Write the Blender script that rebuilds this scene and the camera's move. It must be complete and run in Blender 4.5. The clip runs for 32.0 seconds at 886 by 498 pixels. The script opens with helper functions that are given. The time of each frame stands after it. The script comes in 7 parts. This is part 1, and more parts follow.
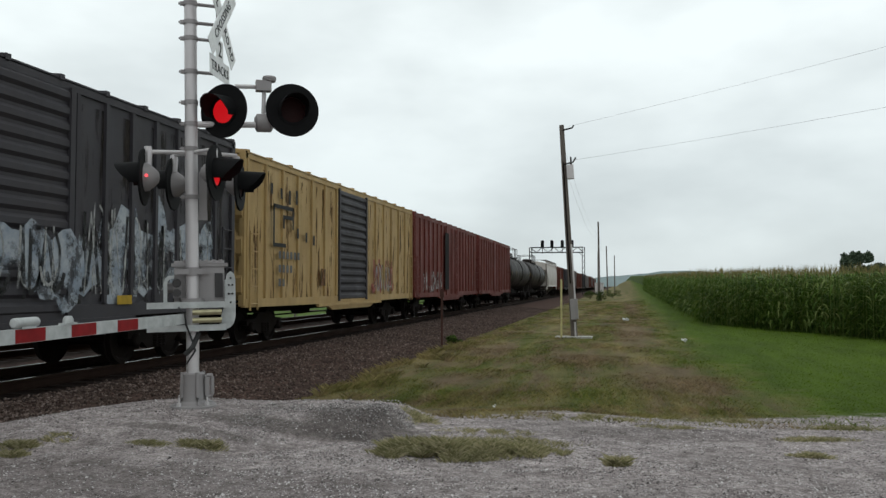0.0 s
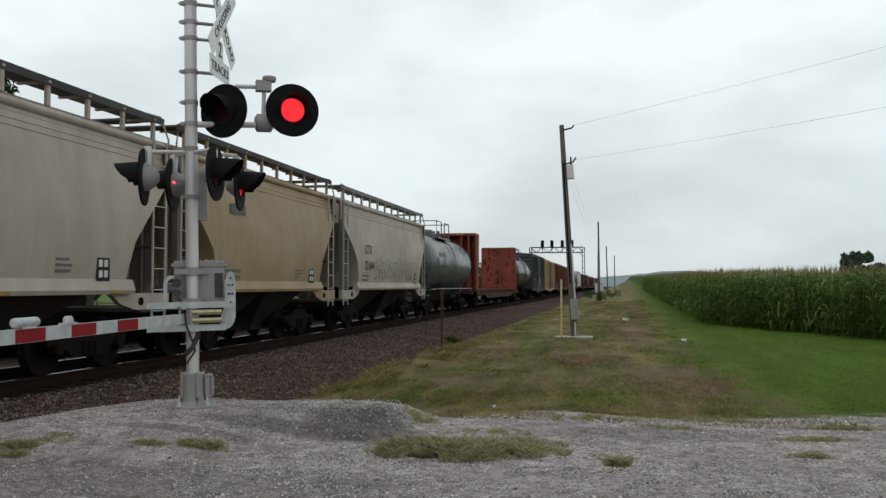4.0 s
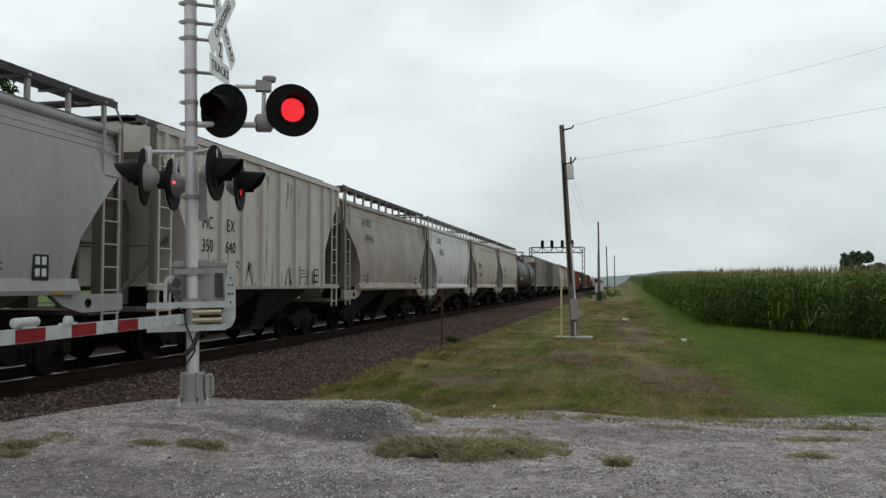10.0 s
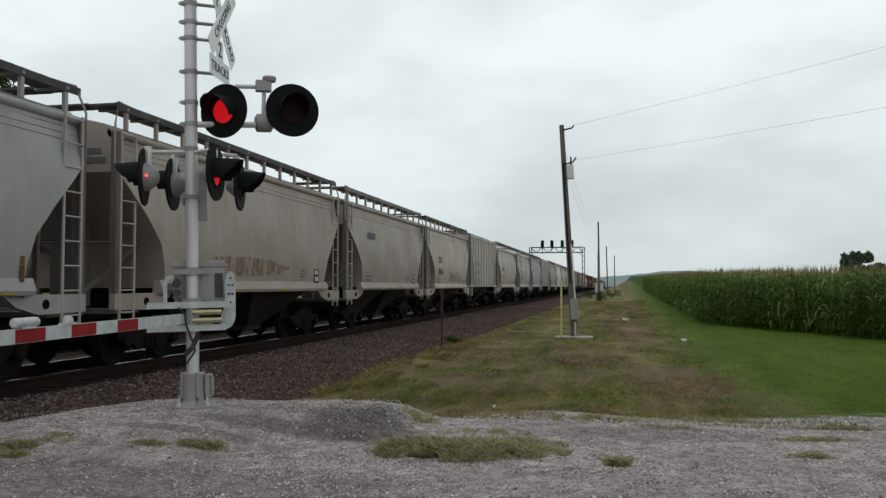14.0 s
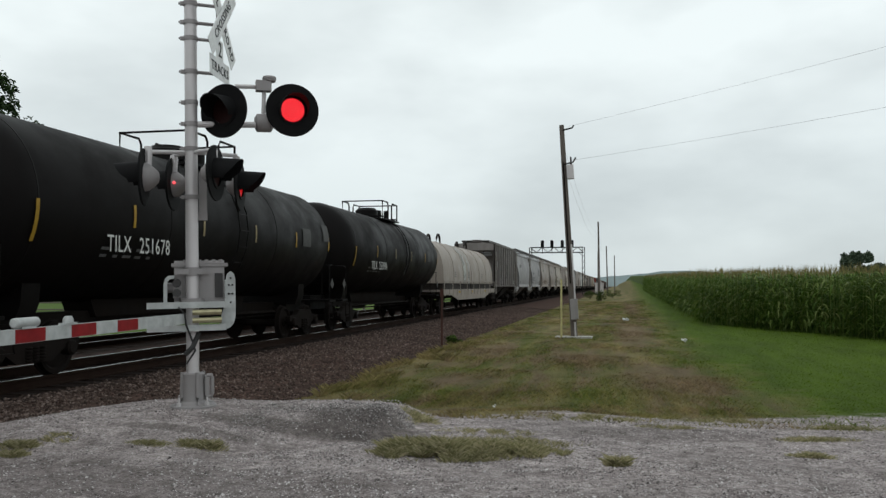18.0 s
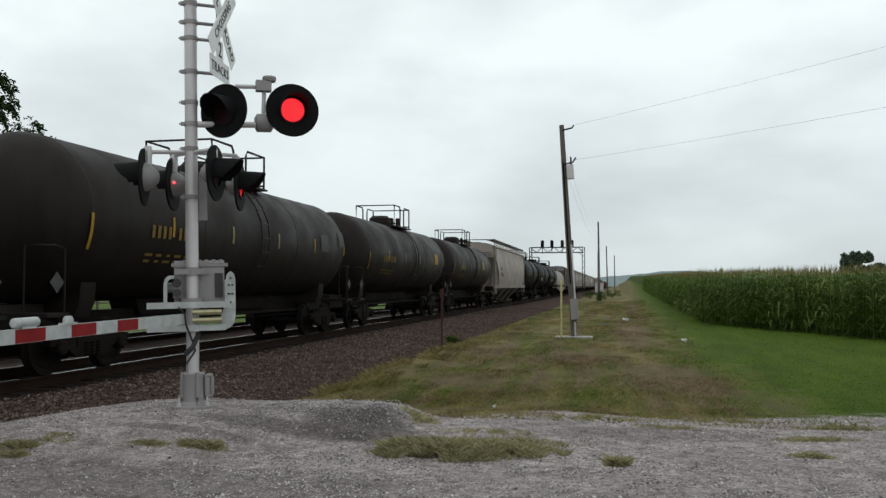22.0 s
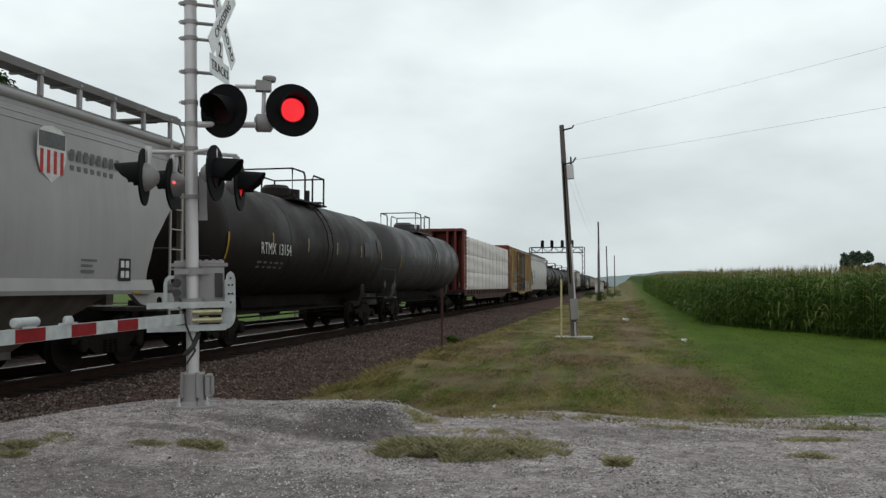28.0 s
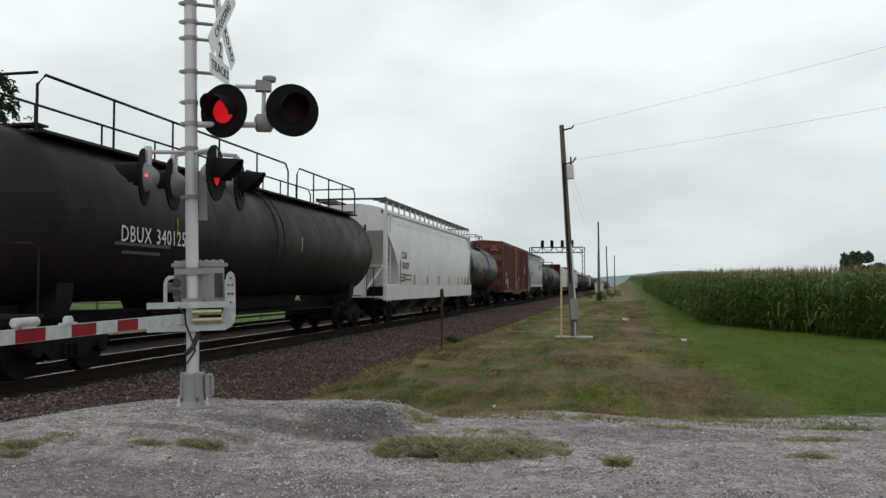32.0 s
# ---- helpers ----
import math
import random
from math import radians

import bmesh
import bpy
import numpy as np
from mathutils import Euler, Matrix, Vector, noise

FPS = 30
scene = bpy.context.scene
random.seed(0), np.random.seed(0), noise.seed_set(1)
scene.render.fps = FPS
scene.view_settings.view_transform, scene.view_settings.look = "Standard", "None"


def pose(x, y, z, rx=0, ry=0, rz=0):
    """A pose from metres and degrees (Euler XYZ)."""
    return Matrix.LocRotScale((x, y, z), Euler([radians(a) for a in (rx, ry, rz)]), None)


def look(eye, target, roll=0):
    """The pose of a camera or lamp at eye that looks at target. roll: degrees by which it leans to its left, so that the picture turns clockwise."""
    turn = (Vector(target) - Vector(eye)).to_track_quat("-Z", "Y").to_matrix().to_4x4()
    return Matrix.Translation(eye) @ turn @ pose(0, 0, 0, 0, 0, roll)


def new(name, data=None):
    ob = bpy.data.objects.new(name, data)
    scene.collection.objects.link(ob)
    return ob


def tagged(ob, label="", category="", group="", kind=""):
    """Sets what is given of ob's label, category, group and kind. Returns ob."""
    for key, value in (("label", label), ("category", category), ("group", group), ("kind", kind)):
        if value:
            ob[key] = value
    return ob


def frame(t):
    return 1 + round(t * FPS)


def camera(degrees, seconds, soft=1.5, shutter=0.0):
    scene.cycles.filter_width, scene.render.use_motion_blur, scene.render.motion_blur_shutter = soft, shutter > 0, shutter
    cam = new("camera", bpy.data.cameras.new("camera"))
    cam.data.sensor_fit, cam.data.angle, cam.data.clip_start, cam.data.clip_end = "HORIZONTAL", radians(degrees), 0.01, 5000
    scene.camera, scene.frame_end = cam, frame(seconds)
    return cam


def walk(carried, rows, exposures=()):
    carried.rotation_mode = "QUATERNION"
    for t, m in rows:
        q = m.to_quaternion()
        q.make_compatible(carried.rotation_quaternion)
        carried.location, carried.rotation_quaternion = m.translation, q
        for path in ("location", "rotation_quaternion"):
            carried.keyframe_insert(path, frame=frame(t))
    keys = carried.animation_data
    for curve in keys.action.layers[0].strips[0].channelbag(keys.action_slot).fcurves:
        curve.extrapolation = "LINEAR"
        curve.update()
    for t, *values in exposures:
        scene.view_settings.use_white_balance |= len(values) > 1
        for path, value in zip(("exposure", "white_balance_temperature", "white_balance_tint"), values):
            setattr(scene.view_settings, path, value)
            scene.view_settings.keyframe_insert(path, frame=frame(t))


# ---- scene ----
cam = camera(55.5, 32.0, 1.4)
YAW, TILT = 11.63, 2.49            # degrees: left of the track's line, and upwards
EYE = Vector((0, 0, 1.5))          # rail heads lie at z = 0
_aim = Vector((-math.sin(radians(YAW)), math.cos(radians(YAW)), math.tan(radians(TILT))))
walk(cam, [(0, look(EYE, EYE + _aim)), (32, look(EYE, EYE + _aim))], [(0, -0.03), (3, -0.04), (7, -0.06), (11, -0.11), (15, -0.11), (19, -0.08), (21, -0.05), (26, -0.05), (28.5, -0.08), (31, -0.03), (32, -0.03)])

# ---- world and sun ----
SUN_EL, SUN_AZ = 55.0, 200.0
world = bpy.data.worlds.new("overcast")
scene.world = world
world.use_nodes = True
_nt = world.node_tree
_nt.nodes.clear()
_out = _nt.nodes.new("ShaderNodeOutputWorld")
_bg = _nt.nodes.new("ShaderNodeBackground")
_sky = _nt.nodes.new("ShaderNodeTexSky")
_sky.sky_type, _sky.sun_disc = "NISHITA", False
_sky.sun_elevation, _sky.sun_rotation = radians(SUN_EL), radians(SUN_AZ)
_tc = _nt.nodes.new("ShaderNodeTexCoord")
_map = _nt.nodes.new("ShaderNodeMapping")
_map.inputs["Scale"].default_value = (1.0, 1.0, 2.3)
_n1 = _nt.nodes.new("ShaderNodeTexNoise")
_n1.inputs["Scale"].default_value, _n1.inputs["Detail"].default_value, _n1.inputs["Roughness"].default_value = 2.6, 5.0, 0.5
_ramp = _nt.nodes.new("ShaderNodeValToRGB")
_ramp.color_ramp.elements[0].position, _ramp.color_ramp.elements[0].color = 0.33, (7.05, 7.7, 7.76, 1)
_ramp.color_ramp.elements[1].position, _ramp.color_ramp.elements[1].color = 0.60, (9.5, 10.3, 10.3, 1)
_mix = _nt.nodes.new("ShaderNodeMixRGB")
_mix.inputs["Fac"].default_value = 0.93
_nt.links.new(_tc.outputs["Generated"], _map.inputs["Vector"])
_nt.links.new(_map.outputs[0], _n1.inputs["Vector"])
_nt.links.new(_n1.outputs[0], _ramp.inputs[0])
_nt.links.new(_sky.outputs[0], _mix.inputs[1])
_nt.links.new(_ramp.outputs[0], _mix.inputs[2])
_sep = _nt.nodes.new("ShaderNodeSeparateXYZ")
_nt.links.new(_tc.outputs["Generated"], _sep.inputs[0])
_low = _nt.nodes.new("ShaderNodeValToRGB")
_low.color_ramp.elements[0].position, _low.color_ramp.elements[0].color = 0.0, (0.76, 0.775, 0.79, 1)
_low.color_ramp.elements[1].position, _low.color_ramp.elements[1].color = 0.22, (1, 1, 1, 1)
_nt.links.new(_sep.outputs[2], _low.inputs[0])
_mul = _nt.nodes.new("ShaderNodeMixRGB")
_mul.blend_type = "MULTIPLY"
_mul.inputs[0].default_value = 1.0
_nt.links.new(_mix.outputs[0], _mul.inputs[1])
_nt.links.new(_low.outputs[0], _mul.inputs[2])
_nt.links.new(_mul.outputs[0], _bg.inputs[0])
_nt.links.new(_bg.outputs[0], _out.inputs[0])
_bg.inputs[1].default_value = 0.105
sun = new("sun", bpy.data.lights.new("sun", "SUN"))
sun.data.energy, sun.data.angle, sun.data.color = 0.3, radians(25), (1.0, 0.97, 0.92)
sun.matrix_world = look((0, 0, 100), Vector((0, 0, 100)) - Vector((math.sin(radians(SUN_AZ)) * math.cos(radians(SUN_EL)), math.cos(radians(SUN_AZ)) * math.cos(radians(SUN_EL)), math.sin(radians(SUN_EL)))))


# ---- materials ----
def nodes(name):
    m = bpy.data.materials.new(name)
    m.use_nodes = True
    nt = m.node_tree
    b = nt.nodes["Principled BSDF"]
    b.inputs["Specular IOR Level"].default_value = 0.15
    return m, nt, b


def noise_at(nt, vec, scale, detail=4, rough=0.55, stretch=None):
    if stretch:
        mp = nt.nodes.new("ShaderNodeMapping")
        mp.inputs["Scale"].default_value = stretch
        nt.links.new(vec, mp.inputs["Vector"])
        vec = mp.outputs[0]
    n = nt.nodes.new("ShaderNodeTexNoise")
    n.inputs["Scale"].default_value, n.inputs["Detail"].default_value, n.inputs["Roughness"].default_value = scale, detail, rough
    nt.links.new(vec, n.inputs["Vector"])
    return n.outputs[0]


def ramp_of(nt, fac, a, b, ca=(0, 0, 0), cb=(1, 1, 1)):
    r = nt.nodes.new("ShaderNodeValToRGB")
    r.color_ramp.elements[0].position, r.color_ramp.elements[1].position = a, b
    r.color_ramp.elements[0].color, r.color_ramp.elements[1].color = (*ca, 1), (*cb, 1)
    nt.links.new(fac, r.inputs[0])
    return r.outputs[0]


def mixed(nt, fac, a, b, mode="MIX"):
    m = nt.nodes.new("ShaderNodeMixRGB")
    m.blend_type = mode
    for i, v in enumerate((fac, a, b)):
        if isinstance(v, (int, float)):
            m.inputs[i].default_value = v
        elif isinstance(v, tuple):
            m.inputs[i].default_value = (*v[:3], 1)
        else:
            nt.links.new(v, m.inputs[i])
    return m.outputs[0]


def spot(nt, shift=True):
    """The place on a thing, shifted by chance from part to part."""
    tc = nt.nodes.new("ShaderNodeTexCoord")
    if not shift:
        return tc.outputs["Object"]
    info = nt.nodes.new("ShaderNodeObjectInfo")
    mul = nt.nodes.new("ShaderNodeMath")
    mul.operation, mul.inputs[1].default_value = "MULTIPLY", 37.0
    nt.links.new(info.outputs["Random"], mul.inputs[0])
    add = nt.nodes.new("ShaderNodeVectorMath")
    nt.links.new(tc.outputs["Object"], add.inputs[0])
    nt.links.new(mul.outputs[0], add.inputs[1])
    return add.outputs[0]


def bumped(nt, b, height, strength=0.3, dist=0.01):
    n = nt.nodes.new("ShaderNodeBump")
    n.inputs["Strength"].default_value, n.inputs["Distance"].default_value = strength, dist
    nt.links.new(height, n.inputs["Height"])
    nt.links.new(n.outputs[0], b.inputs["Normal"])


def paint(name, col, dirt=(0.07, 0.055, 0.045), amount=0.45, rough=0.55, rust=0.15, metal=0.0, spec=0.25, rustcol=(0.13, 0.05, 0.025)):
    """Weathered paint: streaks that run down, blotches of dirt, specks of rust."""
    m, nt, b = nodes(name)
    v = spot(nt)
    streak = ramp_of(nt, noise_at(nt, v, 2.2, 5, 0.6, (1.6, 1.6, 0.16)), 0.38, 0.78)
    blot = ramp_of(nt, noise_at(nt, v, 0.8, 6, 0.62), 0.35, 0.75)
    fac = mixed(nt, 0.5, streak, blot)
    sc = nt.nodes.new("ShaderNodeMath")
    sc.operation, sc.inputs[1].default_value = "MULTIPLY", amount * 1.5
    sc.use_clamp = True
    nt.links.new(fac, sc.inputs[0])
    c = mixed(nt, sc.outputs[0], (col[0] * 1.045, col[1] * 0.995, col[2]), (dirt[0] * 1.06, dirt[1] * 0.995, dirt[2]))
    spk = ramp_of(nt, noise_at(nt, v, 5.0, 8, 0.7), 0.70 - 0.1 * rust, 0.78)
    rs = nt.nodes.new("ShaderNodeMath")
    rs.operation, rs.inputs[1].default_value = "MULTIPLY", min(1.0, rust * 2.5)
    nt.links.new(spk, rs.inputs[0])
    c = mixed(nt, rs.outputs[0], c, rustcol)
    nt.links.new(c, b.inputs["Base Color"])
    nt.links.new(ramp_of(nt, blot, 0, 1, (rough - 0.08,) * 3, (min(1, rough + 0.25),) * 3), b.inputs["Roughness"])
    b.inputs["Metallic"].default_value = metal
    b.inputs["Specular IOR Level"].default_value = spec
    bumped(nt, b, noise_at(nt, v, 26, 4), 0.12, 0.01)
    return m


def plain(name, col, rough=0.6, metal=0.0, emit=None, power=0.0):
    m, nt, b = nodes(name)
    v = spot(nt)
    c = mixed(nt, ramp_of(nt, noise_at(nt, v, 9, 5), 0.35, 0.7), col, tuple(x * 0.72 for x in col))
    nt.links.new(c, b.inputs["Base Color"])
    b.inputs["Roughness"].default_value, b.inputs["Metallic"].default_value = rough, metal
    if emit:
        b.inputs["Emission Color"].default_value, b.inputs["Emission Strength"].default_value = (*emit, 1), power
    return m


M = {}
M["iron"] = paint("dark_iron", (0.0075, 0.0062, 0.0056), (0.0165, 0.0125, 0.0100), 0.5, 0.8, 0.1, spec=0.08)
M["black"] = paint("black_paint", (0.0115, 0.0092, 0.0083), (0.030, 0.0240, 0.0212), 0.5, 0.5, 0.04, spec=0.13)
M["black_clean"] = paint("clean_black_paint", (0.0044, 0.0040, 0.0039), (0.0090, 0.0076, 0.0072), 0.4, 0.5, 0.02, spec=0.08)
M["black_gloss"] = paint("gloss_black_paint", (0.0095, 0.0085, 0.0082), (0.030, 0.0265, 0.0245), 0.45, 0.36, 0.02, spec=0.32)
M["tank_grey"] = paint("grey_tank_paint", (0.070, 0.075, 0.080), (0.030, 0.030, 0.030), 0.45, 0.26, 0.06, spec=0.6)
M["tank_slate"] = paint("slate_tank_paint", (0.056, 0.054, 0.054), (0.030, 0.028, 0.027), 0.4, 0.45, 0.03, spec=0.2)
M["tank_dark"] = paint("worn_black_tank_paint", (0.0105, 0.0100, 0.0100), (0.046, 0.044, 0.043), 0.45, 0.24, 0.03, spec=0.6)
M["tank_brown"] = paint("brown_tank_paint", (0.050, 0.038, 0.033), (0.019, 0.015, 0.0135), 0.5, 0.45, 0.1, spec=0.3)
M["yellow"] = paint("yellow_box_paint", (0.41, 0.295, 0.125), (0.15, 0.10, 0.055), 0.4, 0.6, 0.38)
M["yellow_rusty"] = paint("rusty_yellow_box_paint", (0.42, 0.29, 0.125), (0.14, 0.075, 0.038), 0.62, 0.7, 0.75)
M["boxred"] = paint("oxide_red_paint", (0.136, 0.028, 0.0208), (0.056, 0.024, 0.02), 0.45, 0.6, 0.15)
M["boxbrown"] = paint("boxcar_brown_paint", (0.122, 0.033, 0.021), (0.048, 0.026, 0.020), 0.45, 0.6, 0.38)
M["door_red"] = paint("faded_red_door_paint", (0.185, 0.052, 0.034), (0.07, 0.034, 0.026), 0.4, 0.6, 0.3)
M["charcoal"] = paint("faded_charcoal_paint", (0.036, 0.036, 0.042), (0.060, 0.056, 0.056), 0.45, 0.6, 0.15)
M["flatred"] = paint("flat_car_red", (0.20, 0.040, 0.025), (0.056, 0.024, 0.0176), 0.4, 0.65, 0.3)
M["flatdark"] = paint("grimy_flat_car_frame", (0.058, 0.024, 0.018), (0.026, 0.018, 0.015), 0.5, 0.75, 0.2)
M["beige"] = paint("beige_hopper_paint", (0.375, 0.338, 0.285), (0.17, 0.146, 0.118), 0.35, 0.5, 0.06)
M["tan"] = paint("tan_hopper_paint", (0.31, 0.236, 0.136), (0.136, 0.105, 0.0682), 0.35, 0.5, 0.1)
M["white"] = paint("white_hopper_paint", (0.47, 0.450, 0.415), (0.23, 0.205, 0.175), 0.28, 0.45, 0.05)
M["bright_white"] = paint("clean_white_hopper_paint", (0.62, 0.625, 0.61), (0.38, 0.37, 0.345), 0.25, 0.4, 0.03)
M["off_white"] = paint("off_white_hopper_paint", (0.345, 0.322, 0.288), (0.17, 0.15, 0.128), 0.38, 0.45, 0.06)
M["bridge"] = paint("weathered_bridge_steel", (0.040, 0.040, 0.041), (0.035, 0.033, 0.032), 0.4, 0.7, 0.05)
# grime for car ends; on pale cars' undersides it holds painted shade too
M["grimy_shade"] = paint("grime_and_shade", (0.135, 0.120, 0.103), (0.050, 0.043, 0.036), 0.6, 0.7, 0.15)
M["pearl"] = paint("pale_white_hopper_paint", (0.475, 0.478, 0.470), (0.28, 0.270, 0.255), 0.28, 0.42, 0.03)
M["dull_white"] = paint("dull_white_hopper_paint", (0.43, 0.425, 0.405), (0.23, 0.21, 0.19), 0.35, 0.45, 0.03)
M["grey"] = paint("grey_hopper_paint", (0.205, 0.211, 0.205), (0.0992, 0.093, 0.0837), 0.4, 0.5, 0.06)
M["blue_grey"] = paint("blue_grey_hopper_paint", (0.305, 0.310, 0.310), (0.15, 0.145, 0.138), 0.35, 0.5, 0.06)
M["old_grey"] = paint("weathered_grey_paint", (0.215, 0.206, 0.197), (0.075, 0.066, 0.059), 0.6, 0.6, 0.15)
M["old_white"] = paint("weathered_white_paint", (0.40, 0.375, 0.345), (0.135, 0.115, 0.098), 0.5, 0.6, 0.15)
M["wrap"] = paint("white_lumber_wrap", (0.66, 0.635, 0.605), (0.42, 0.385, 0.36), 0.3, 0.45, 0.0)
M["coil"] = paint("pale_coil_hood_paint", (0.335, 0.308, 0.270), (0.15, 0.128, 0.105), 0.4, 0.55, 0.08)
M["taupe"] = paint("grey_beige_hopper_paint", (0.30, 0.265, 0.23), (0.14, 0.12, 0.10), 0.35, 0.5, 0.05)
M["pale_grey"] = paint("pale_grey_hopper_paint", (0.30, 0.302, 0.298), (0.15, 0.145, 0.136), 0.3, 0.45, 0.04)
M["rusty_roof"] = paint("rusted_roof", (0.10, 0.06, 0.04), (0.05, 0.03, 0.022), 0.5, 0.85, 0.5)
M["pale_grating"] = paint("pale_grating", (0.17, 0.17, 0.165), (0.09, 0.085, 0.08), 0.4, 0.6, 0.05, 0.3)
M["faded_ink"] = plain("faded_lettering", (0.07, 0.066, 0.062), 0.7)
M["dim_stencil"] = plain("worn_grey_stencil", (0.075, 0.074, 0.072), 0.6)
M["dull_yellow"] = plain("faded_yellow_stencil", (0.19, 0.12, 0.03), 0.6)
M["grating"] = paint("galvanised_grating", (0.062, 0.062, 0.062), (0.0372, 0.0341, 0.031), 0.4, 0.6, 0.1, 0.4)
M["galv"] = paint("galvanised_steel", (0.56, 0.56, 0.56), (0.33, 0.325, 0.32), 0.4, 0.42, 0.02, 0.35)
M["alu"] = paint("cast_aluminium", (0.30, 0.297, 0.295), (0.135, 0.131, 0.128), 0.45, 0.5, 0.02, 0.25)
M["lampblack"] = plain("matt_black_sheet", (0.007, 0.007, 0.0075), 0.75)
M["lampblack"].node_tree.nodes["Principled BSDF"].inputs["Specular IOR Level"].default_value = 0.12
M["signwhite"] = plain("white_sign_sheet", (0.78, 0.79, 0.78), 0.4)
M["gatewhite"] = plain("white_gate_sheet", (0.47, 0.485, 0.48), 0.45)
M["cream_strip"] = plain("faded_cream_reflector", (0.30, 0.24, 0.13), 0.5)
M["reflector"] = plain("worn_yellow_reflector", (0.36, 0.215, 0.025), 0.5)
M["ladder_paint"] = paint("pale_ladder_paint", (0.34, 0.325, 0.30), (0.16, 0.145, 0.125), 0.35, 0.5, 0.08)
M["gatered"] = plain("red_reflective_sheet", (0.24, 0.010, 0.013), 0.4)
M["ink"] = plain("black_lettering", (0.02, 0.02, 0.02), 0.6)
M["inkgrey"] = plain("grey_lettering", (0.13, 0.13, 0.13), 0.6)
M["whiteink"] = plain("white_lettering", (0.62, 0.62, 0.60), 0.6)
M["yellowink"] = plain("yellow_lettering", (0.42, 0.27, 0.03), 0.6)
M["redmark"] = plain("red_mark", (0.45, 0.04, 0.04), 0.5)
M["greenmark"] = plain("lime_sticker", (0.42, 0.75, 0.05), 0.5)
M["rail_head"] = plain("polished_rail_steel", (0.62, 0.62, 0.62), 0.22, 1.0)
M["rail_web"] = paint("rusty_rail", (0.022, 0.0135, 0.010), (0.0115, 0.008, 0.0066), 0.5, 0.85, 0.1, spec=0.05)
M["tie"] = paint("creosoted_timber", (0.017, 0.0135, 0.0115), (0.034, 0.027, 0.023), 0.5, 0.9, 0.0, spec=0.05)
M["timber"] = paint("grey_pole_timber", (0.128, 0.115, 0.102), (0.0638, 0.0553, 0.0467), 0.5, 0.9, 0.0)
M["wire"] = plain("dark_wire", (0.05, 0.05, 0.05), 0.5)
M["red_glow"] = plain("lit_red_diodes", (0.1, 0.01, 0.01), 0.4, 0.0, (1.0, 0.11, 0.125), 1.45)
M["red_field"] = plain("lit_red_lens", (0.05, 0.004, 0.004), 0.4, 0.0, (1.0, 0.010, 0.022), 0.85)
M["red_side"] = plain("lit_red_lens_seen_aslant", (0.05, 0.004, 0.004), 0.4, 0.0, (1.0, 0.012, 0.02), 0.5)
for _k in ("red_glow", "red_field"):
    M[_k].node_tree.nodes["Principled BSDF"].inputs["Specular IOR Level"].default_value = 0.0
M["red_lens"] = plain("dark_red_lens", (0.02, 0.004, 0.004), 0.6)
M["red_lens"].node_tree.nodes["Principled BSDF"].inputs["Specular IOR Level"].default_value = 0.15


# ---- mesh helpers ----
def bm_new():
    return bmesh.new()


def box(bm, x0, x1, y0, y1, z0, z1):
    v = [bm.verts.new(p) for p in ((x0, y0, z0), (x1, y0, z0), (x1, y1, z0), (x0, y1, z0), (x0, y0, z1), (x1, y0, z1), (x1, y1, z1), (x0, y1, z1))]
    for f in ((3, 2, 1, 0), (4, 5, 6, 7), (0, 1, 5, 4), (1, 2, 6, 5), (2, 3, 7, 6), (3, 0, 4, 7)):
        bm.faces.new([v[i] for i in f])
    return bm


def slab(bm, m, sx, sy, sz):
    """A box of that size about the pose m."""
    n0 = len(bm.verts)
    box(bm, -sx / 2, sx / 2, -sy / 2, sy / 2, -sz / 2, sz / 2)
    bm.verts.ensure_lookup_table()
    for v in bm.verts[n0:]:
        v.co = m @ v.co
    return bm


def loft(bm, rings, closed=True, caps=True):
    vs = [[bm.verts.new(p) for p in r] for r in rings]
    n = len(vs[0])
    for a, b in zip(vs, vs[1:]):
        for i in range(n if closed else n - 1):
            j = (i + 1) % n
            bm.faces.new((a[i], a[j], b[j], b[i]))
    if caps:
        bm.faces.new(vs[0][::-1])
        bm.faces.new(vs[-1])
    return bm


def tube(bm, pts, r, n=6):
    pts = [Vector(p) for p in pts]
    rings = []
    for i, p in enumerate(pts):
        d = (pts[min(i + 1, len(pts) - 1)] - pts[max(i - 1, 0)]).normalized()
        u = d.cross(Vector((0, 0, 1)) if abs(d.z) < 0.9 else Vector((0, 1, 0))).normalized()
        w = d.cross(u)
        rr = r[i] if isinstance(r, (list, tuple)) else r
        rings.append([p + rr * (math.cos(2 * math.pi * k / n) * u + math.sin(2 * math.pi * k / n) * w) for k in range(n)])
    return loft(bm, rings)


def lathe(bm, prof, m, n=24):
    """A turned shape: prof holds (distance along the pose's x axis, radius)."""
    rings = [[m @ Vector((a, max(r, 0.001) * math.cos(2 * math.pi * k / n), max(r, 0.001) * math.sin(2 * math.pi * k / n))) for k in range(n)] for a, r in prof]
    return loft(bm, rings)


def ring(bm, prof, m, n=24):
    """A turned ring with an open middle: prof goes once round its section."""
    rings = [[m @ Vector((a, r * math.cos(2 * math.pi * k / n), r * math.sin(2 * math.pi * k / n))) for k in range(n)] for a, r in prof]
    return loft(bm, rings + rings[:1], True, False)


ALONG_Y = pose(0, 0, 0, 0, 0, 90)


def prism_y(bm, prof, y0, y1):
    return loft(bm, [[(x, y0, z) for x, z in prof], [(x, y1, z) for x, z in prof]])


def prism_x(bm, prof, x0, x1):
    return loft(bm, [[(x0, y, z) for y, z in prof], [(x1, y, z) for y, z in prof]])


